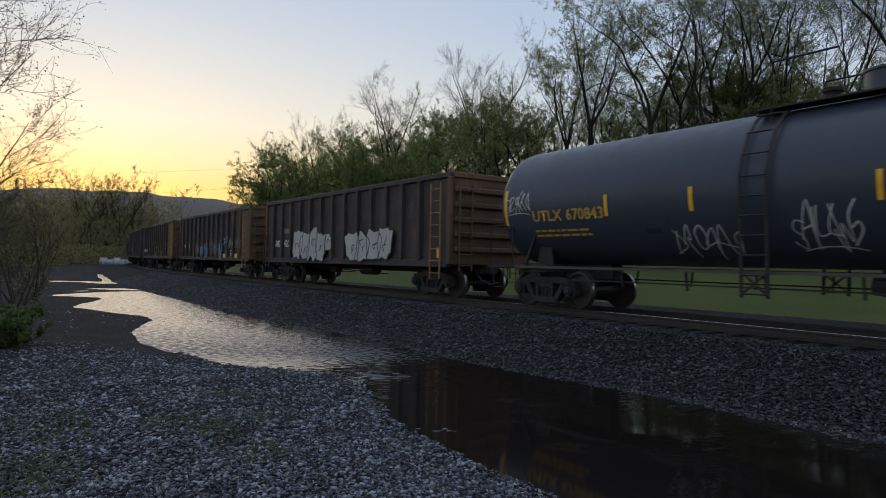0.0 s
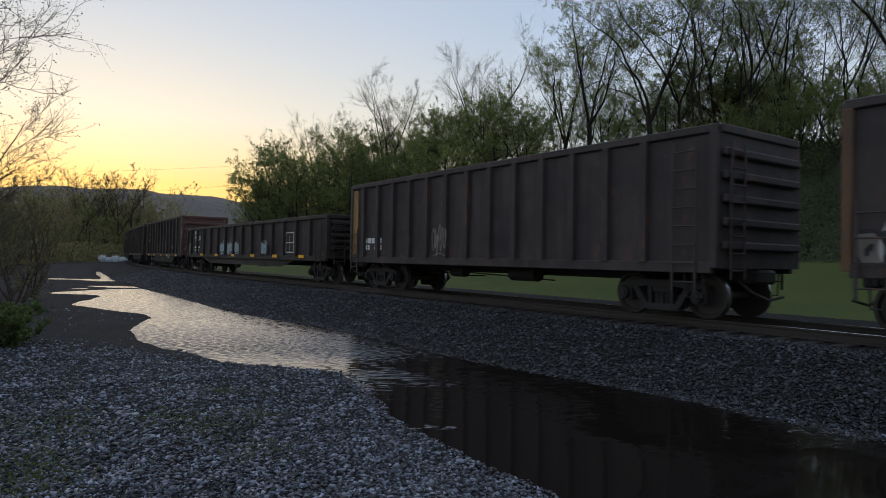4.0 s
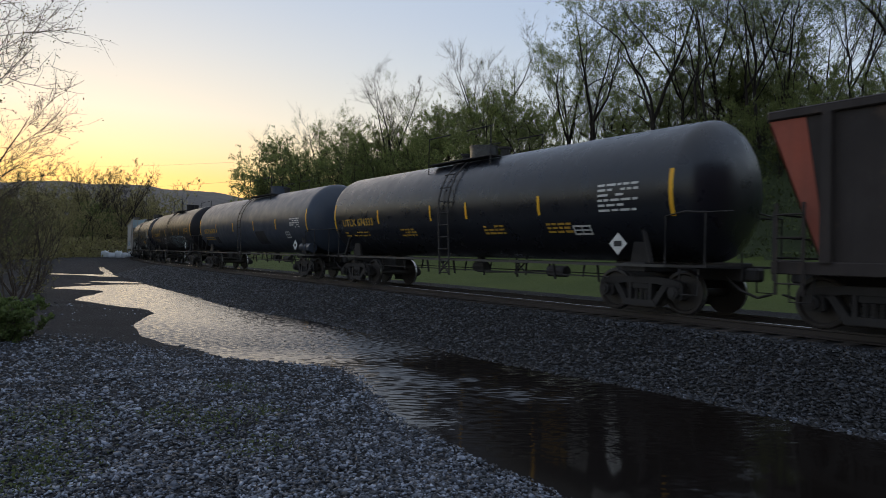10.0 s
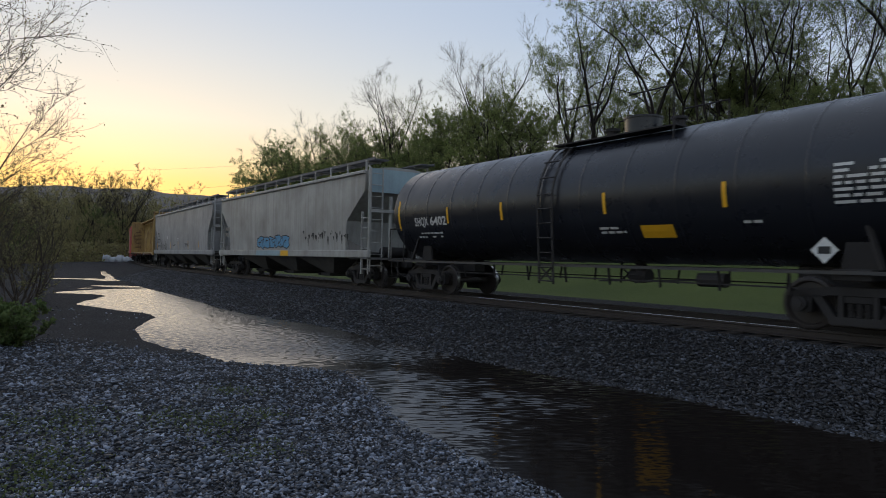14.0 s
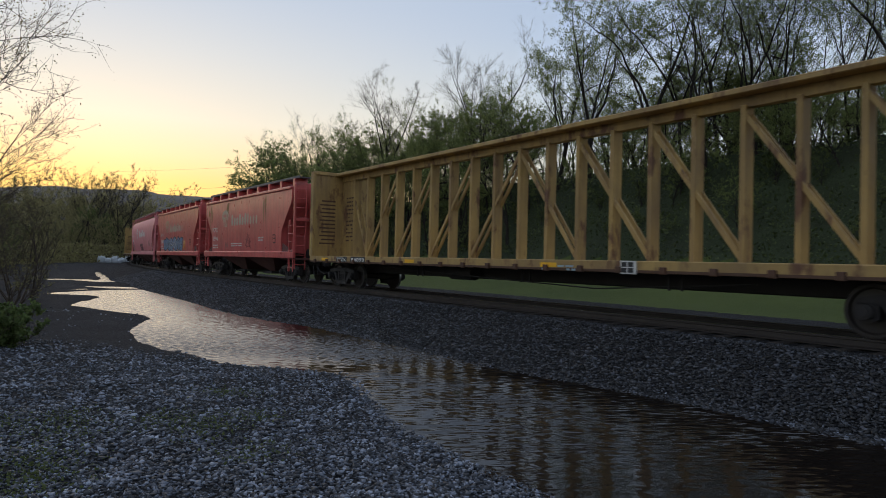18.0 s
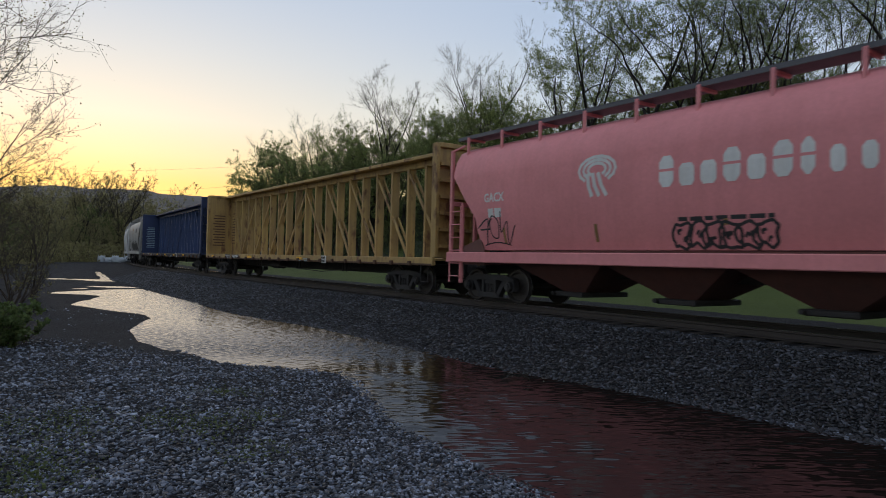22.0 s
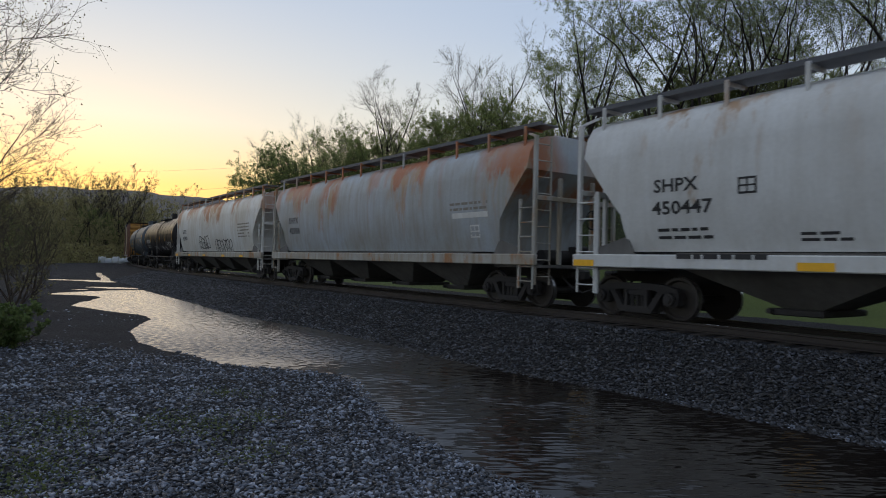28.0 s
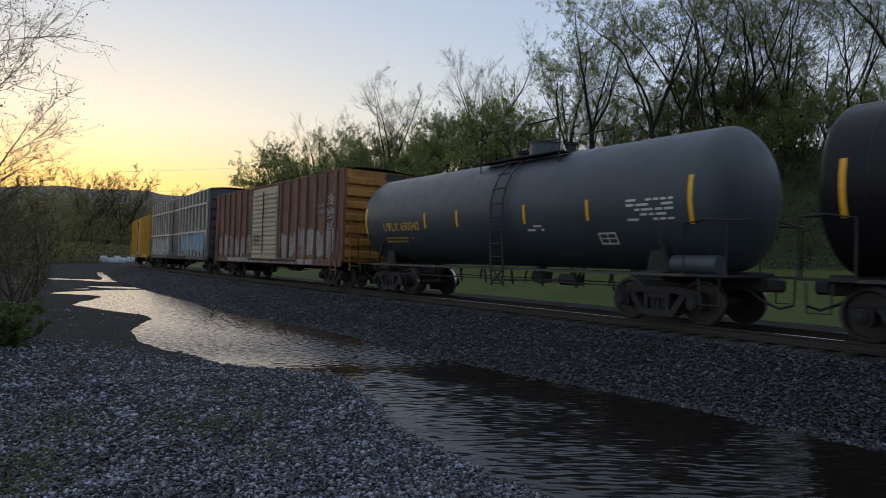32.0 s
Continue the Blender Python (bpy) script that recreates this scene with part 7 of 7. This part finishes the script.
g_bank, g_left = "trees on the bank", "trees beyond the yard"
for key, h0, args in (
        ("leafy1", 18, dict(r0=0.2, limbs=14, reach=0.38, up=1.0, leaves=23, leaf=0.132, base_clear=0.2, lean=0.07, wob=0.1, stem=0.82, rise=0.015)),
        ("leafy2", 18, dict(r0=0.24, fork=0.25, trunks=3, limbs=6, reach=0.42, up=1.0, leaves=20, leaf=0.132, base_clear=0.1, lean=0.16, wob=0.11, stem=0.85, rise=0.015)),
        ("leafy3", 18, dict(r0=0.17, limbs=7, reach=0.32, up=1.3, leaves=19, leaf=0.124, base_clear=0.3, trunks=2, wob=0.07)),
        ("twin", 19, dict(r0=0.27, fork=0.28, limbs=9, reach=0.44, up=0.9, sub=6, twigs=5, leaves=27, leaf=0.135, rise=0.03, base_clear=0.12, trunks=3, lean=0.2, wob=0.12)),
        ("fork1", 18, dict(r0=0.16, fork=0.3, limbs=7, reach=0.5, up=0.85, sub=6, twigs=4, leaves=17, leaf=0.13, rise=0.03, base_clear=0.08, trunks=3, lean=0.26, wob=0.15)),
        ("fork2", 18, dict(r0=0.15, fork=0.38, limbs=8, reach=0.5, up=0.85, sub=6, twigs=4, leaves=17, leaf=0.13, rise=0.03, base_clear=0.05, trunks=2, lean=0.28, wob=0.15)),
        ("full1", 14, dict(r0=0.16, limbs=16, sub=6, twigs=4, reach=0.4, up=0.8, leaves=33, leaf=0.149, base_clear=0.1, wob=0.1, stem=0.76, rise=0.015)),
        ("full2", 14, dict(r0=0.16, fork=0.15, limbs=8, sub=6, twigs=4, reach=0.4, up=0.8, leaves=33, leaf=0.149, base_clear=0.1, trunks=2, lean=0.16, wob=0.1, stem=0.8, rise=0.015)),
        ("thin", 18, dict(r0=0.13, limbs=11, reach=0.28, up=1.3, leaves=12, leaf=0.108, base_clear=0.3, lean=0.1, wob=0.12))):
    KINDS[key] = (plant("tree", "tall slender tree in fresh spring leaf", "tree", g_bank, len(KINDS) + 11, M_BARK, M_LEAF, plain=True, H=h0, **args), h0)
for key, h0, args in (
        ("dome1", 13, dict(r0=0.2, fork=0.14, trunks=5, lean=0.24, wob=0.08, limbs=8, sub=5, twigs=4, reach=0.32, up=0.7, leaves=16, leaf=0.15, base_clear=0.06, stem=0.9, rise=0.02)),
        ("dome2", 13, dict(r0=0.2, fork=0.1, trunks=6, lean=0.28, wob=0.1, limbs=7, sub=5, twigs=4, reach=0.3, up=0.8, leaves=16, leaf=0.15, base_clear=0.06, stem=0.88, rise=0.02))):
    KINDS[key] = (plant("tree", "broad round-headed tree in fresh green leaf", "tree", g_bank, len(KINDS) + 31, M_BARK, M_LEAF, plain=True, H=h0, **args), h0)
for key, h0, args in (
        ("bare1", 17, dict(r0=0.22, fork=0.3, trunks=4, lean=0.2, wob=0.05, fine=0.008, limbs=8, reach=0.36, up=1.2, sub=7, twigs=7, spread=0.42, fan=0.5, rise=0.025, tw_n=3, leaves=1, leaf=0.08, base_clear=0.1)),
        ("bare2", 17, dict(r0=0.2, fork=0.35, trunks=3, lean=0.18, wob=0.05, fine=0.008, limbs=8, reach=0.34, up=1.2, sub=7, twigs=7, spread=0.42, fan=0.5, rise=0.025, tw_n=3, leaves=1, leaf=0.08, base_clear=0.1))):
    KINDS[key] = (plant("bare_tree", "tall bare tree with fine upright twigs", "tree", g_bank, len(KINDS) + 41, M_BARK, M_BUD, H=h0, **args), h0)
for key, h0, args in (
        ("bushy1", 10, dict(r0=0.14, limbs=11, reach=0.38, up=0.6, sub=4, twigs=4, leaves=12, leaf=0.21, base_clear=0.08, trunks=2)),
        ("bushy2", 10, dict(r0=0.12, limbs=8, reach=0.33, up=0.8, sub=4, twigs=4, leaves=12, leaf=0.21, base_clear=0.05, trunks=3))):
    KINDS[key] = (plant("young_tree", "bushy young tree in green spring leaf", "tree", g_bank, len(KINDS) + 61, M_BARK, M_LEAF_DARK, plain=True, H=h0, **args), h0)

for key, h0, args in (
        ("olive1", 13, dict(r0=0.15, limbs=12, reach=0.38, up=1.1, sub=4, leaves=20, leaf=0.18, base_clear=0.08)),
        ("olive3", 13, dict(r0=0.16, fork=0.1, trunks=5, lean=0.26, wob=0.1, limbs=8, sub=5, twigs=4, reach=0.3, up=0.8, leaves=12, leaf=0.2, base_clear=0.04, stem=0.88, rise=0.02)),
        ("olive2", 13, dict(r0=0.12, limbs=7, reach=0.36, up=1.2, sub=4, leaves=20, leaf=0.18, base_clear=0.08, trunks=2))):
    KINDS[key] = (plant("tree", "rounded tree with soft olive-brown new leaf", "tree", g_left, len(KINDS) + 81, M_BARK, M_OLIVE, plain=True, H=h0, **args), h0)

# outline of the wood against the sky: bearing, top, kind, how far beyond the line
SKYLINE = [(470, 290, "leafy3", 26), (486, 272, "bushy2", 25), (495, 246, "bare2", 28), (520, 262, "leafy2", 27), (548, 235, "leafy1", 26), (575, 196, "bare1", 28), (600, 212, "leafy3", 29),
           (628, 228, "leafy2", 26), (655, 215, "leafy1", 29), (690, 116, "bare2", 28), (720, 205, "leafy3", 26), (745, 150, "thin", 28), (772, 170, "leafy2", 30), (800, 190, "leafy1", 27), (842, 66, "bare1", 28), (868, 160, "leafy3", 27),
           (905, 120, "thin", 29), (938, 150, "leafy2", 28), (985, 26, "twin", 29), (1045, -20, "twin", 30), (1090, 120, "thin", 32), (455, 334, "bushy2", 22), (530, 300, "bushy1", 22), (585, 300, "bushy2", 22), (640, 290, "bushy1", 23), (700, 285, "bushy2", 24), (760, 280, "bushy1", 24), (820, 270, "bushy2", 24)]
SKYLINE += [(462, 312, "dome1", 27), (484, 284, "dome2", 29), (478, 250, "dome1", 31), (512, 244, "dome2", 27), (545, 230, "dome1", 30), (585, 220, "dome2", 28), (622, 204, "dome1", 31), (660, 208, "dome2", 28), (705, 204, "dome1", 30), (742, 187, "dome2", 31), (786, 187, "dome1", 29), (880, 167, "dome2", 31), (925, 172, "dome1", 32)]
SKYLINE += [(452 + 30 * k, 306 - 11.5 * k + 12 * math.sin(k * 2.3), ("full1", "full2")[k % 2], 25 + 2 * (k % 3)) for k in range(16)]
_rnd = random.Random(5)
for px, top, kind, far in SKYLINE:
    x, y = bearing_spot(px, far)
    z = float(ground_z(np.array([x]), np.array([y]))[0])
    hor = 463 + 0.0187 * (px - 784)
    tree_at(kind, x, y, 2.0 + (hor - top) / F_PIX * y - z, _rnd.uniform(0, 360))
for k in range(19):
    px = 1165 + k * 37 + _rnd.uniform(-12, 12)
    far = _rnd.choice((27.5, 29, 31, 34, 38, 42)) + _rnd.uniform(-1, 1)
    x, y = bearing_spot(px, far) if px < 1700 else (None, None)
    if x is None:
        u0 = -4 - (k - 19) * 3.0
        x, y, _ = line_at(u0, -far)
        x, y = float(x), float(y)
    kind = _rnd.choice(("fork1", "fork2", "fork1", "thin", "fork2", "leafy2", "bare2", "fork1"))
    tree_at(kind, x, y, _rnd.uniform(13, 19.5), _rnd.uniform(0, 360))
for k in range(4):
    x, y = bearing_spot(1250 + 45 * k, _rnd.choice((28, 30, 33)))
    tree_at(("fork2", "leafy1", "fork1")[k % 3], x, y, _rnd.uniform(13, 16), _rnd.uniform(0, 360))
for k in range(19):
    px = 960 + k * 38 + _rnd.uniform(-15, 15)
    x, y = bearing_spot(min(px, 1690), _rnd.uniform(25, 33))
    tree_at(_rnd.choice(("full1", "full2")), x, y, _rnd.uniform(3.0, 6.0), _rnd.uniform(0, 360))
for k in range(9):
    px = 900 + k * 80 + _rnd.uniform(-15, 15)
    x, y = bearing_spot(min(px, 1690), _rnd.uniform(24, 30))
    tree_at(_rnd.choice(("bushy1", "bushy2")), x, y, _rnd.uniform(2.0, 5.0), _rnd.uniform(0, 360))

# deeper rows of the wood, closing the view between the trunks
for k in range(34):
    px = 1090 + 19 * k + _rnd.uniform(-9, 9)
    x, y = bearing_spot(min(px, 1700 + k % 5), _rnd.uniform(33, 47))
    tree_at(_rnd.choice(("dome1", "full1", "dome2", "full2", "leafy3", "dome1", "leafy2")), x, y, _rnd.uniform(7.5, 11) if px < 1420 else _rnd.uniform(5, 8), _rnd.uniform(0, 360))
for k in range(22):
    px = 560 + 25 * k + _rnd.uniform(-9, 9)
    x, y = bearing_spot(px, _rnd.uniform(31, 38))
    tree_at(_rnd.choice(("leafy1", "leafy3", "full1", "full2", "bare2")), x, y, _rnd.uniform(7, 11), _rnd.uniform(0, 360))
for k in range(8):
    x, y = bearing_spot(1090 + 44 * k + _rnd.uniform(-8, 8), _rnd.uniform(32, 38))
    tree_at(_rnd.choice(("full1", "dome1", "full2", "dome2")), x, y, _rnd.uniform(6.5, 9.5), _rnd.uniform(0, 360))
# shrubs on the face of the bank
for k in range(46):
    x, y, _ = line_at(-12 + 1.9 * k + _rnd.uniform(-1, 1), -_rnd.uniform(22.5, 30))
    tree_at(_rnd.choice(("bushy1", "bushy2", "full2")), float(x), float(y), _rnd.uniform(1.2, 3.2), _rnd.uniform(0, 360))

# woods beyond the yard on the other side
LEFT_WOOD = [(152, 300, "bare1", 130), (178, 318, "bare2", 125), (208, 305, "bare1", 128), (232, 322, "bare2", 132), (140, 372, "bushy2", 112), (195, 382, "bushy1", 124), (246, 385, "bushy2", 150), (30, 400, "bushy2", 70), (5, 380, "bushy1", 60), (52, 352, "bare2", 92)]
LEFT_WOOD += [(-20 + 21 * k, 330 + 9 * math.sin(k * 1.9) + 4 * max(0, k - 10), ("olive1", "olive2")[k % 2], 88 + 5 * k) for k in range(17)]
LEFT_WOOD += [(5 + 30 * k, 372 + 9 * math.sin(k * 2.7), ("olive2", "olive1")[k % 2], 74 + 8 * k) for k in range(8)]
LEFT_WOOD += [(-25 + 16 * k, 340 + 7 * math.sin(k * 2.2) + 0.1 * max(0, k - 12) ** 2, ("olive3", "olive1", "olive3", "olive2")[k % 4], 104 + 3 * k) for k in range(19)]
LEFT_WOOD += [(262 + 17 * k, 366 + 9 * k, ("olive3", "olive2")[k % 2], 175 + 8 * k) for k in range(5)]
LEFT_WOOD += [(10 + 24 * k, 392 + 8 * math.sin(k * 1.3), "olive3", 86 + 5 * k) for k in range(10)]
for px, top, kind, far in LEFT_WOOD:
    x, y = (px - 784) / F_PIX * far, far
    z = float(ground_z(np.array([x]), np.array([y]))[0])
    hor = 463 + 0.0187 * (px - 784)
    c = tree_at(kind, x, y, max(2.0 + (hor - top) / F_PIX * y - z, 2.5), _rnd.uniform(0, 360))
    c["group"] = g_left
for kind in KINDS:  # the first of each kind stands in the wood behind
    src, h0 = KINDS[kind]
    x, y, _ = line_at(-20.0 - 3.0 * len(kind) - 5 * list(KINDS).index(kind), -33.0)
    src.matrix_basis = pose(float(x), float(y), float(ground_z(np.array([float(x)]), np.array([float(y)]))[0]) - 0.1)

# brush under the wood beyond the yard
N = 9000
t = rng.random(N)
px = -40 + 300 * t + rng.normal(0, 6, N)
far = 66 + 62 * t + 14 * rng.random(N)
X, Y = (px - 784) / F_PIX * far, far
Z = ground_z(X, Y) + 3.2 * rng.random(N) ** 1.3
V, F = leaf_arrays(np.stack([X, Y, Z], 1), rng.uniform(0.25, 0.55, N), rng)
tagged(new("brushwood", raw_mesh("brushwood", V, F, M_OLIVE)), "olive-brown brush at the foot of the wood", "undergrowth", kind="stuff")

# undergrowth on the bank
N = 58000
u = -25 + 150 * rng.random(N) ** 1.4
w = -(23.0 + 12 * rng.random(N))
X, Y, _ = line_at(u, w)
tall = 0.25 + 2.0 * np.clip(lumps(X, Y, 0.55) + 0.35, 0, 1)
Z = ground_z(X, Y) + tall * rng.random(N) ** 0.7
V, F = leaf_arrays(np.stack([X, Y, Z], 1), rng.uniform(0.1, 0.27, N), rng)
tagged(new("undergrowth", raw_mesh("undergrowth", V, F, M_UNDER)), "dark leafy undergrowth on the bank", "undergrowth", kind="stuff")

# thicket at the yard's edge, with a shrub in leaf and a budding sapling near by
KINDS["scrub"] = (plant("shrub", "brown twiggy shrub just coming into bud", "shrub", "shrubs at the yard's edge", 91, M_TWIG, M_SCRUB, H=4.0, r0=0.05, limbs=6, reach=0.42, up=1.2, sub=4, twigs=3, leaves=7, leaf=0.08, base_clear=0.05, trunks=4, lean=0.2), 4.0)
KINDS["scrub"][0].matrix_basis = pose(-15.5, 16.0, 0.35)
for x, y, hh in ((-12.9, 19.5, 3.2), (-14.6, 22.5, 3.6), (-16.6, 26.5, 4.2), (-18.0, 22.5, 4.6), (-20.5, 28.0, 5.2), (-24.5, 33.0, 5.0), (-14.6, 18.5, 2.6), (-28.0, 40.0, 6.0), (-31.5, 44.0, 5.5), (-36.5, 50.0, 6.5), (-17.0, 20.2, 3.6), (-23.2, 30.0, 3.0), (-40.0, 57.0, 7.0), (-46.0, 66.0, 7.0), (-44.0, 72.0, 5.0), (-52.0, 80.0, 8.0)):
    c = tree_at("scrub", x, y, hh, _rnd.uniform(0, 360))
for x, y, hh in ((-22.0, 29.5, 3.4), (-27.5, 37.0, 4.2), (-34.0, 46.0, 4.6), (-42.5, 60.0, 6.0), (-50.0, 74.0, 7.0)):
    c = tree_at("bushy2", x, y, hh, _rnd.uniform(0, 360))
    c["group"] = g_left
for sd, hh, x, y in ((95, 1.0, -8.35, 12.4), (96, 0.9, -9.1, 13.2), (94, 0.9, -8.9, 11.7)):
    plant("leafy_bush", "low bright green bush on the gravel's edge", "bush", "bushes on the gravel's edge", sd, M_TWIG, M_BUSH, H=hh, r0=0.02, limbs=6, reach=0.55, up=0.7, sub=5, twigs=4, leaves=12, leaf=0.075, base_clear=0.0, trunks=4, lean=0.35, fine=0.004).matrix_basis = pose(x, y, 0.28)
for sd, hh, x, y, lb, tw in ((97, 6.6, -7.75, 9.3, 22, 0.1), (98, 5.2, -9.6, 12.2, 16, 0.25), (99, 6.8, -7.0, 8.2, 18, -0.1)):
    plant("sapling", "leaning slender sapling with orange-brown buds", "tree", "budding saplings", sd, M_TWIG, M_BUD, H=hh, r0=0.045, limbs=lb, reach=0.27, up=0.6, sub=6, twigs=4, leaves=4, leaf=0.032, tw_n=3, base_clear=0.3, lean=0.08, fine=0.0035, toward=tw).matrix_basis = pose(x, y, 0.3)

# weeds in the gravel
N = 3000
cx = rng.choice(14, N)
C = np.array([(-3.4, 5.6), (-3.0, 5.0), (-3.7, 6.4), (-3.0, 7.2), (-2.6, 7.0), (-2.3, 6.9), (-3.2, 5.3), (-3.6, 4.7), (-2.1, 7.6), (-3.9, 7.0), (-4.4, 6.6), (-2.8, 8.8), (-3.3, 4.6), (-1.7, 6.2)])
X = C[cx, 0] + rng.normal(0, 0.2, N)
Y = C[cx, 1] + rng.normal(0, 0.24, N)
V, F = leaf_arrays(np.stack([X, Y, ground_z(X, Y) + 0.015 + 0.02 * rng.random(N)], 1), rng.uniform(0.015, 0.04, N), rng)
tagged(new("weeds", raw_mesh("weeds", V, F, M_GRASS)), "thin green weeds growing through the gravel", "weeds", kind="stuff")

# ---- far hill ----
az = np.radians(np.arange(-75, 76, 0.5))
rows = []
for dist, k in ((900, 0.0), (1150, 0.35), (1500, 0.75), (1800, 1.0), (2400, 0.7)):
    ridge = np.interp(np.degrees(az), [-75, -40, -34, -30.6, -28.3, -24.8, -22.7, -21, -19.5, -5, 20, 75], [140, 148, 152, 158, 160, 161, 158, 155, 151, 125, 105, 105])
    ridge = ridge + 1.2 * np.sin(az * 47) + 0.8 * np.sin(az * 131 + 1) + 0.6 * np.sin(az * 311)
    rows.append(np.stack([dist * np.sin(az), dist * np.cos(az), ridge * k - 1 + 3 * np.sin(az * 60 + dist)], 1))
V = np.concatenate(rows)
na = len(az)
i, j = np.meshgrid(np.arange(len(rows) - 1), np.arange(na - 1), indexing="ij")
F = np.stack([i * na + j, i * na + j + 1, (i + 1) * na + j + 1, (i + 1) * na + j], -1).reshape(-1, 4)
tagged(new("backdrop", raw_mesh("backdrop", V, F, M_HILL, True)), "long wooded ridge under the evening sky", "hill", kind="structure")

# ---- white bulk bags at the end of the yard ----
for k in range(5):
    g = Geo()
    rr = random.Random(k)
    hh = 0.95 + rr.uniform(-0.2, 0.14)
    prof = [(0.0, 0.44), (0.12, 0.52), (0.5, 0.56), (0.85, 0.53), (1.0, 0.42), (1.06, 0.15)]
    g.loft([[((q + 0.03 * rr.uniform(-1, 1)) * math.copysign(abs(math.cos(a)) ** 0.55, math.cos(a)), q * math.copysign(abs(math.sin(a)) ** 0.55, math.sin(a)), z * hh) for a in [6.28319 * i / 20 for i in range(20)]] for z, q in prof])
    for sx in (-1, 1):
        for sy in (-1, 1):
            g.rod([(sx * 0.4, sy * 0.42, hh * 0.95), (sx * 0.32, sy * 0.4, hh * 1.18), (sx * 0.2, sy * 0.42, hh * 0.98)], 0.03, 5)
    x, y = -57.8 + 1.3 * k, 111.5 - 0.28 * k
    e = tagged(new("bulk_bag", fix_normals(g.mesh("bulk_bag", M_BAG, 50))), "white woven bulk bag standing on the gravel yard", "bag", "white bulk bags")
    e.matrix_basis = pose(x, y, float(ground_z(np.array([x]), np.array([y]))[0]) - 0.02, 0, 0, rr.uniform(-20, 20))

# ---- overhead wires in the distance ----
for (xa, za), (xb, zb), da, db in (((150, 308), (492, 293), 130.0, 104.0), ((206, 345), (470, 327), 128.0, 108.0)):
    pts = []
    for k in range(9):
        t = k / 8
        d = da + (db - da) * t
        px, pz = xa + (xb - xa) * t, za + (zb - za) * t + 5 * 4 * t * (1 - t) * 0.4
        pts.append(((px - 784) / F_PIX * d, d, 2.0 + (463 + 0.0187 * (px - 784) - pz) / F_PIX * d))
    tagged(new("overhead_wire", Geo().rod(pts, 0.011, 5).mesh("overhead_wire", M_INK)), "thin black power line across the far sky", "power line")

motions()
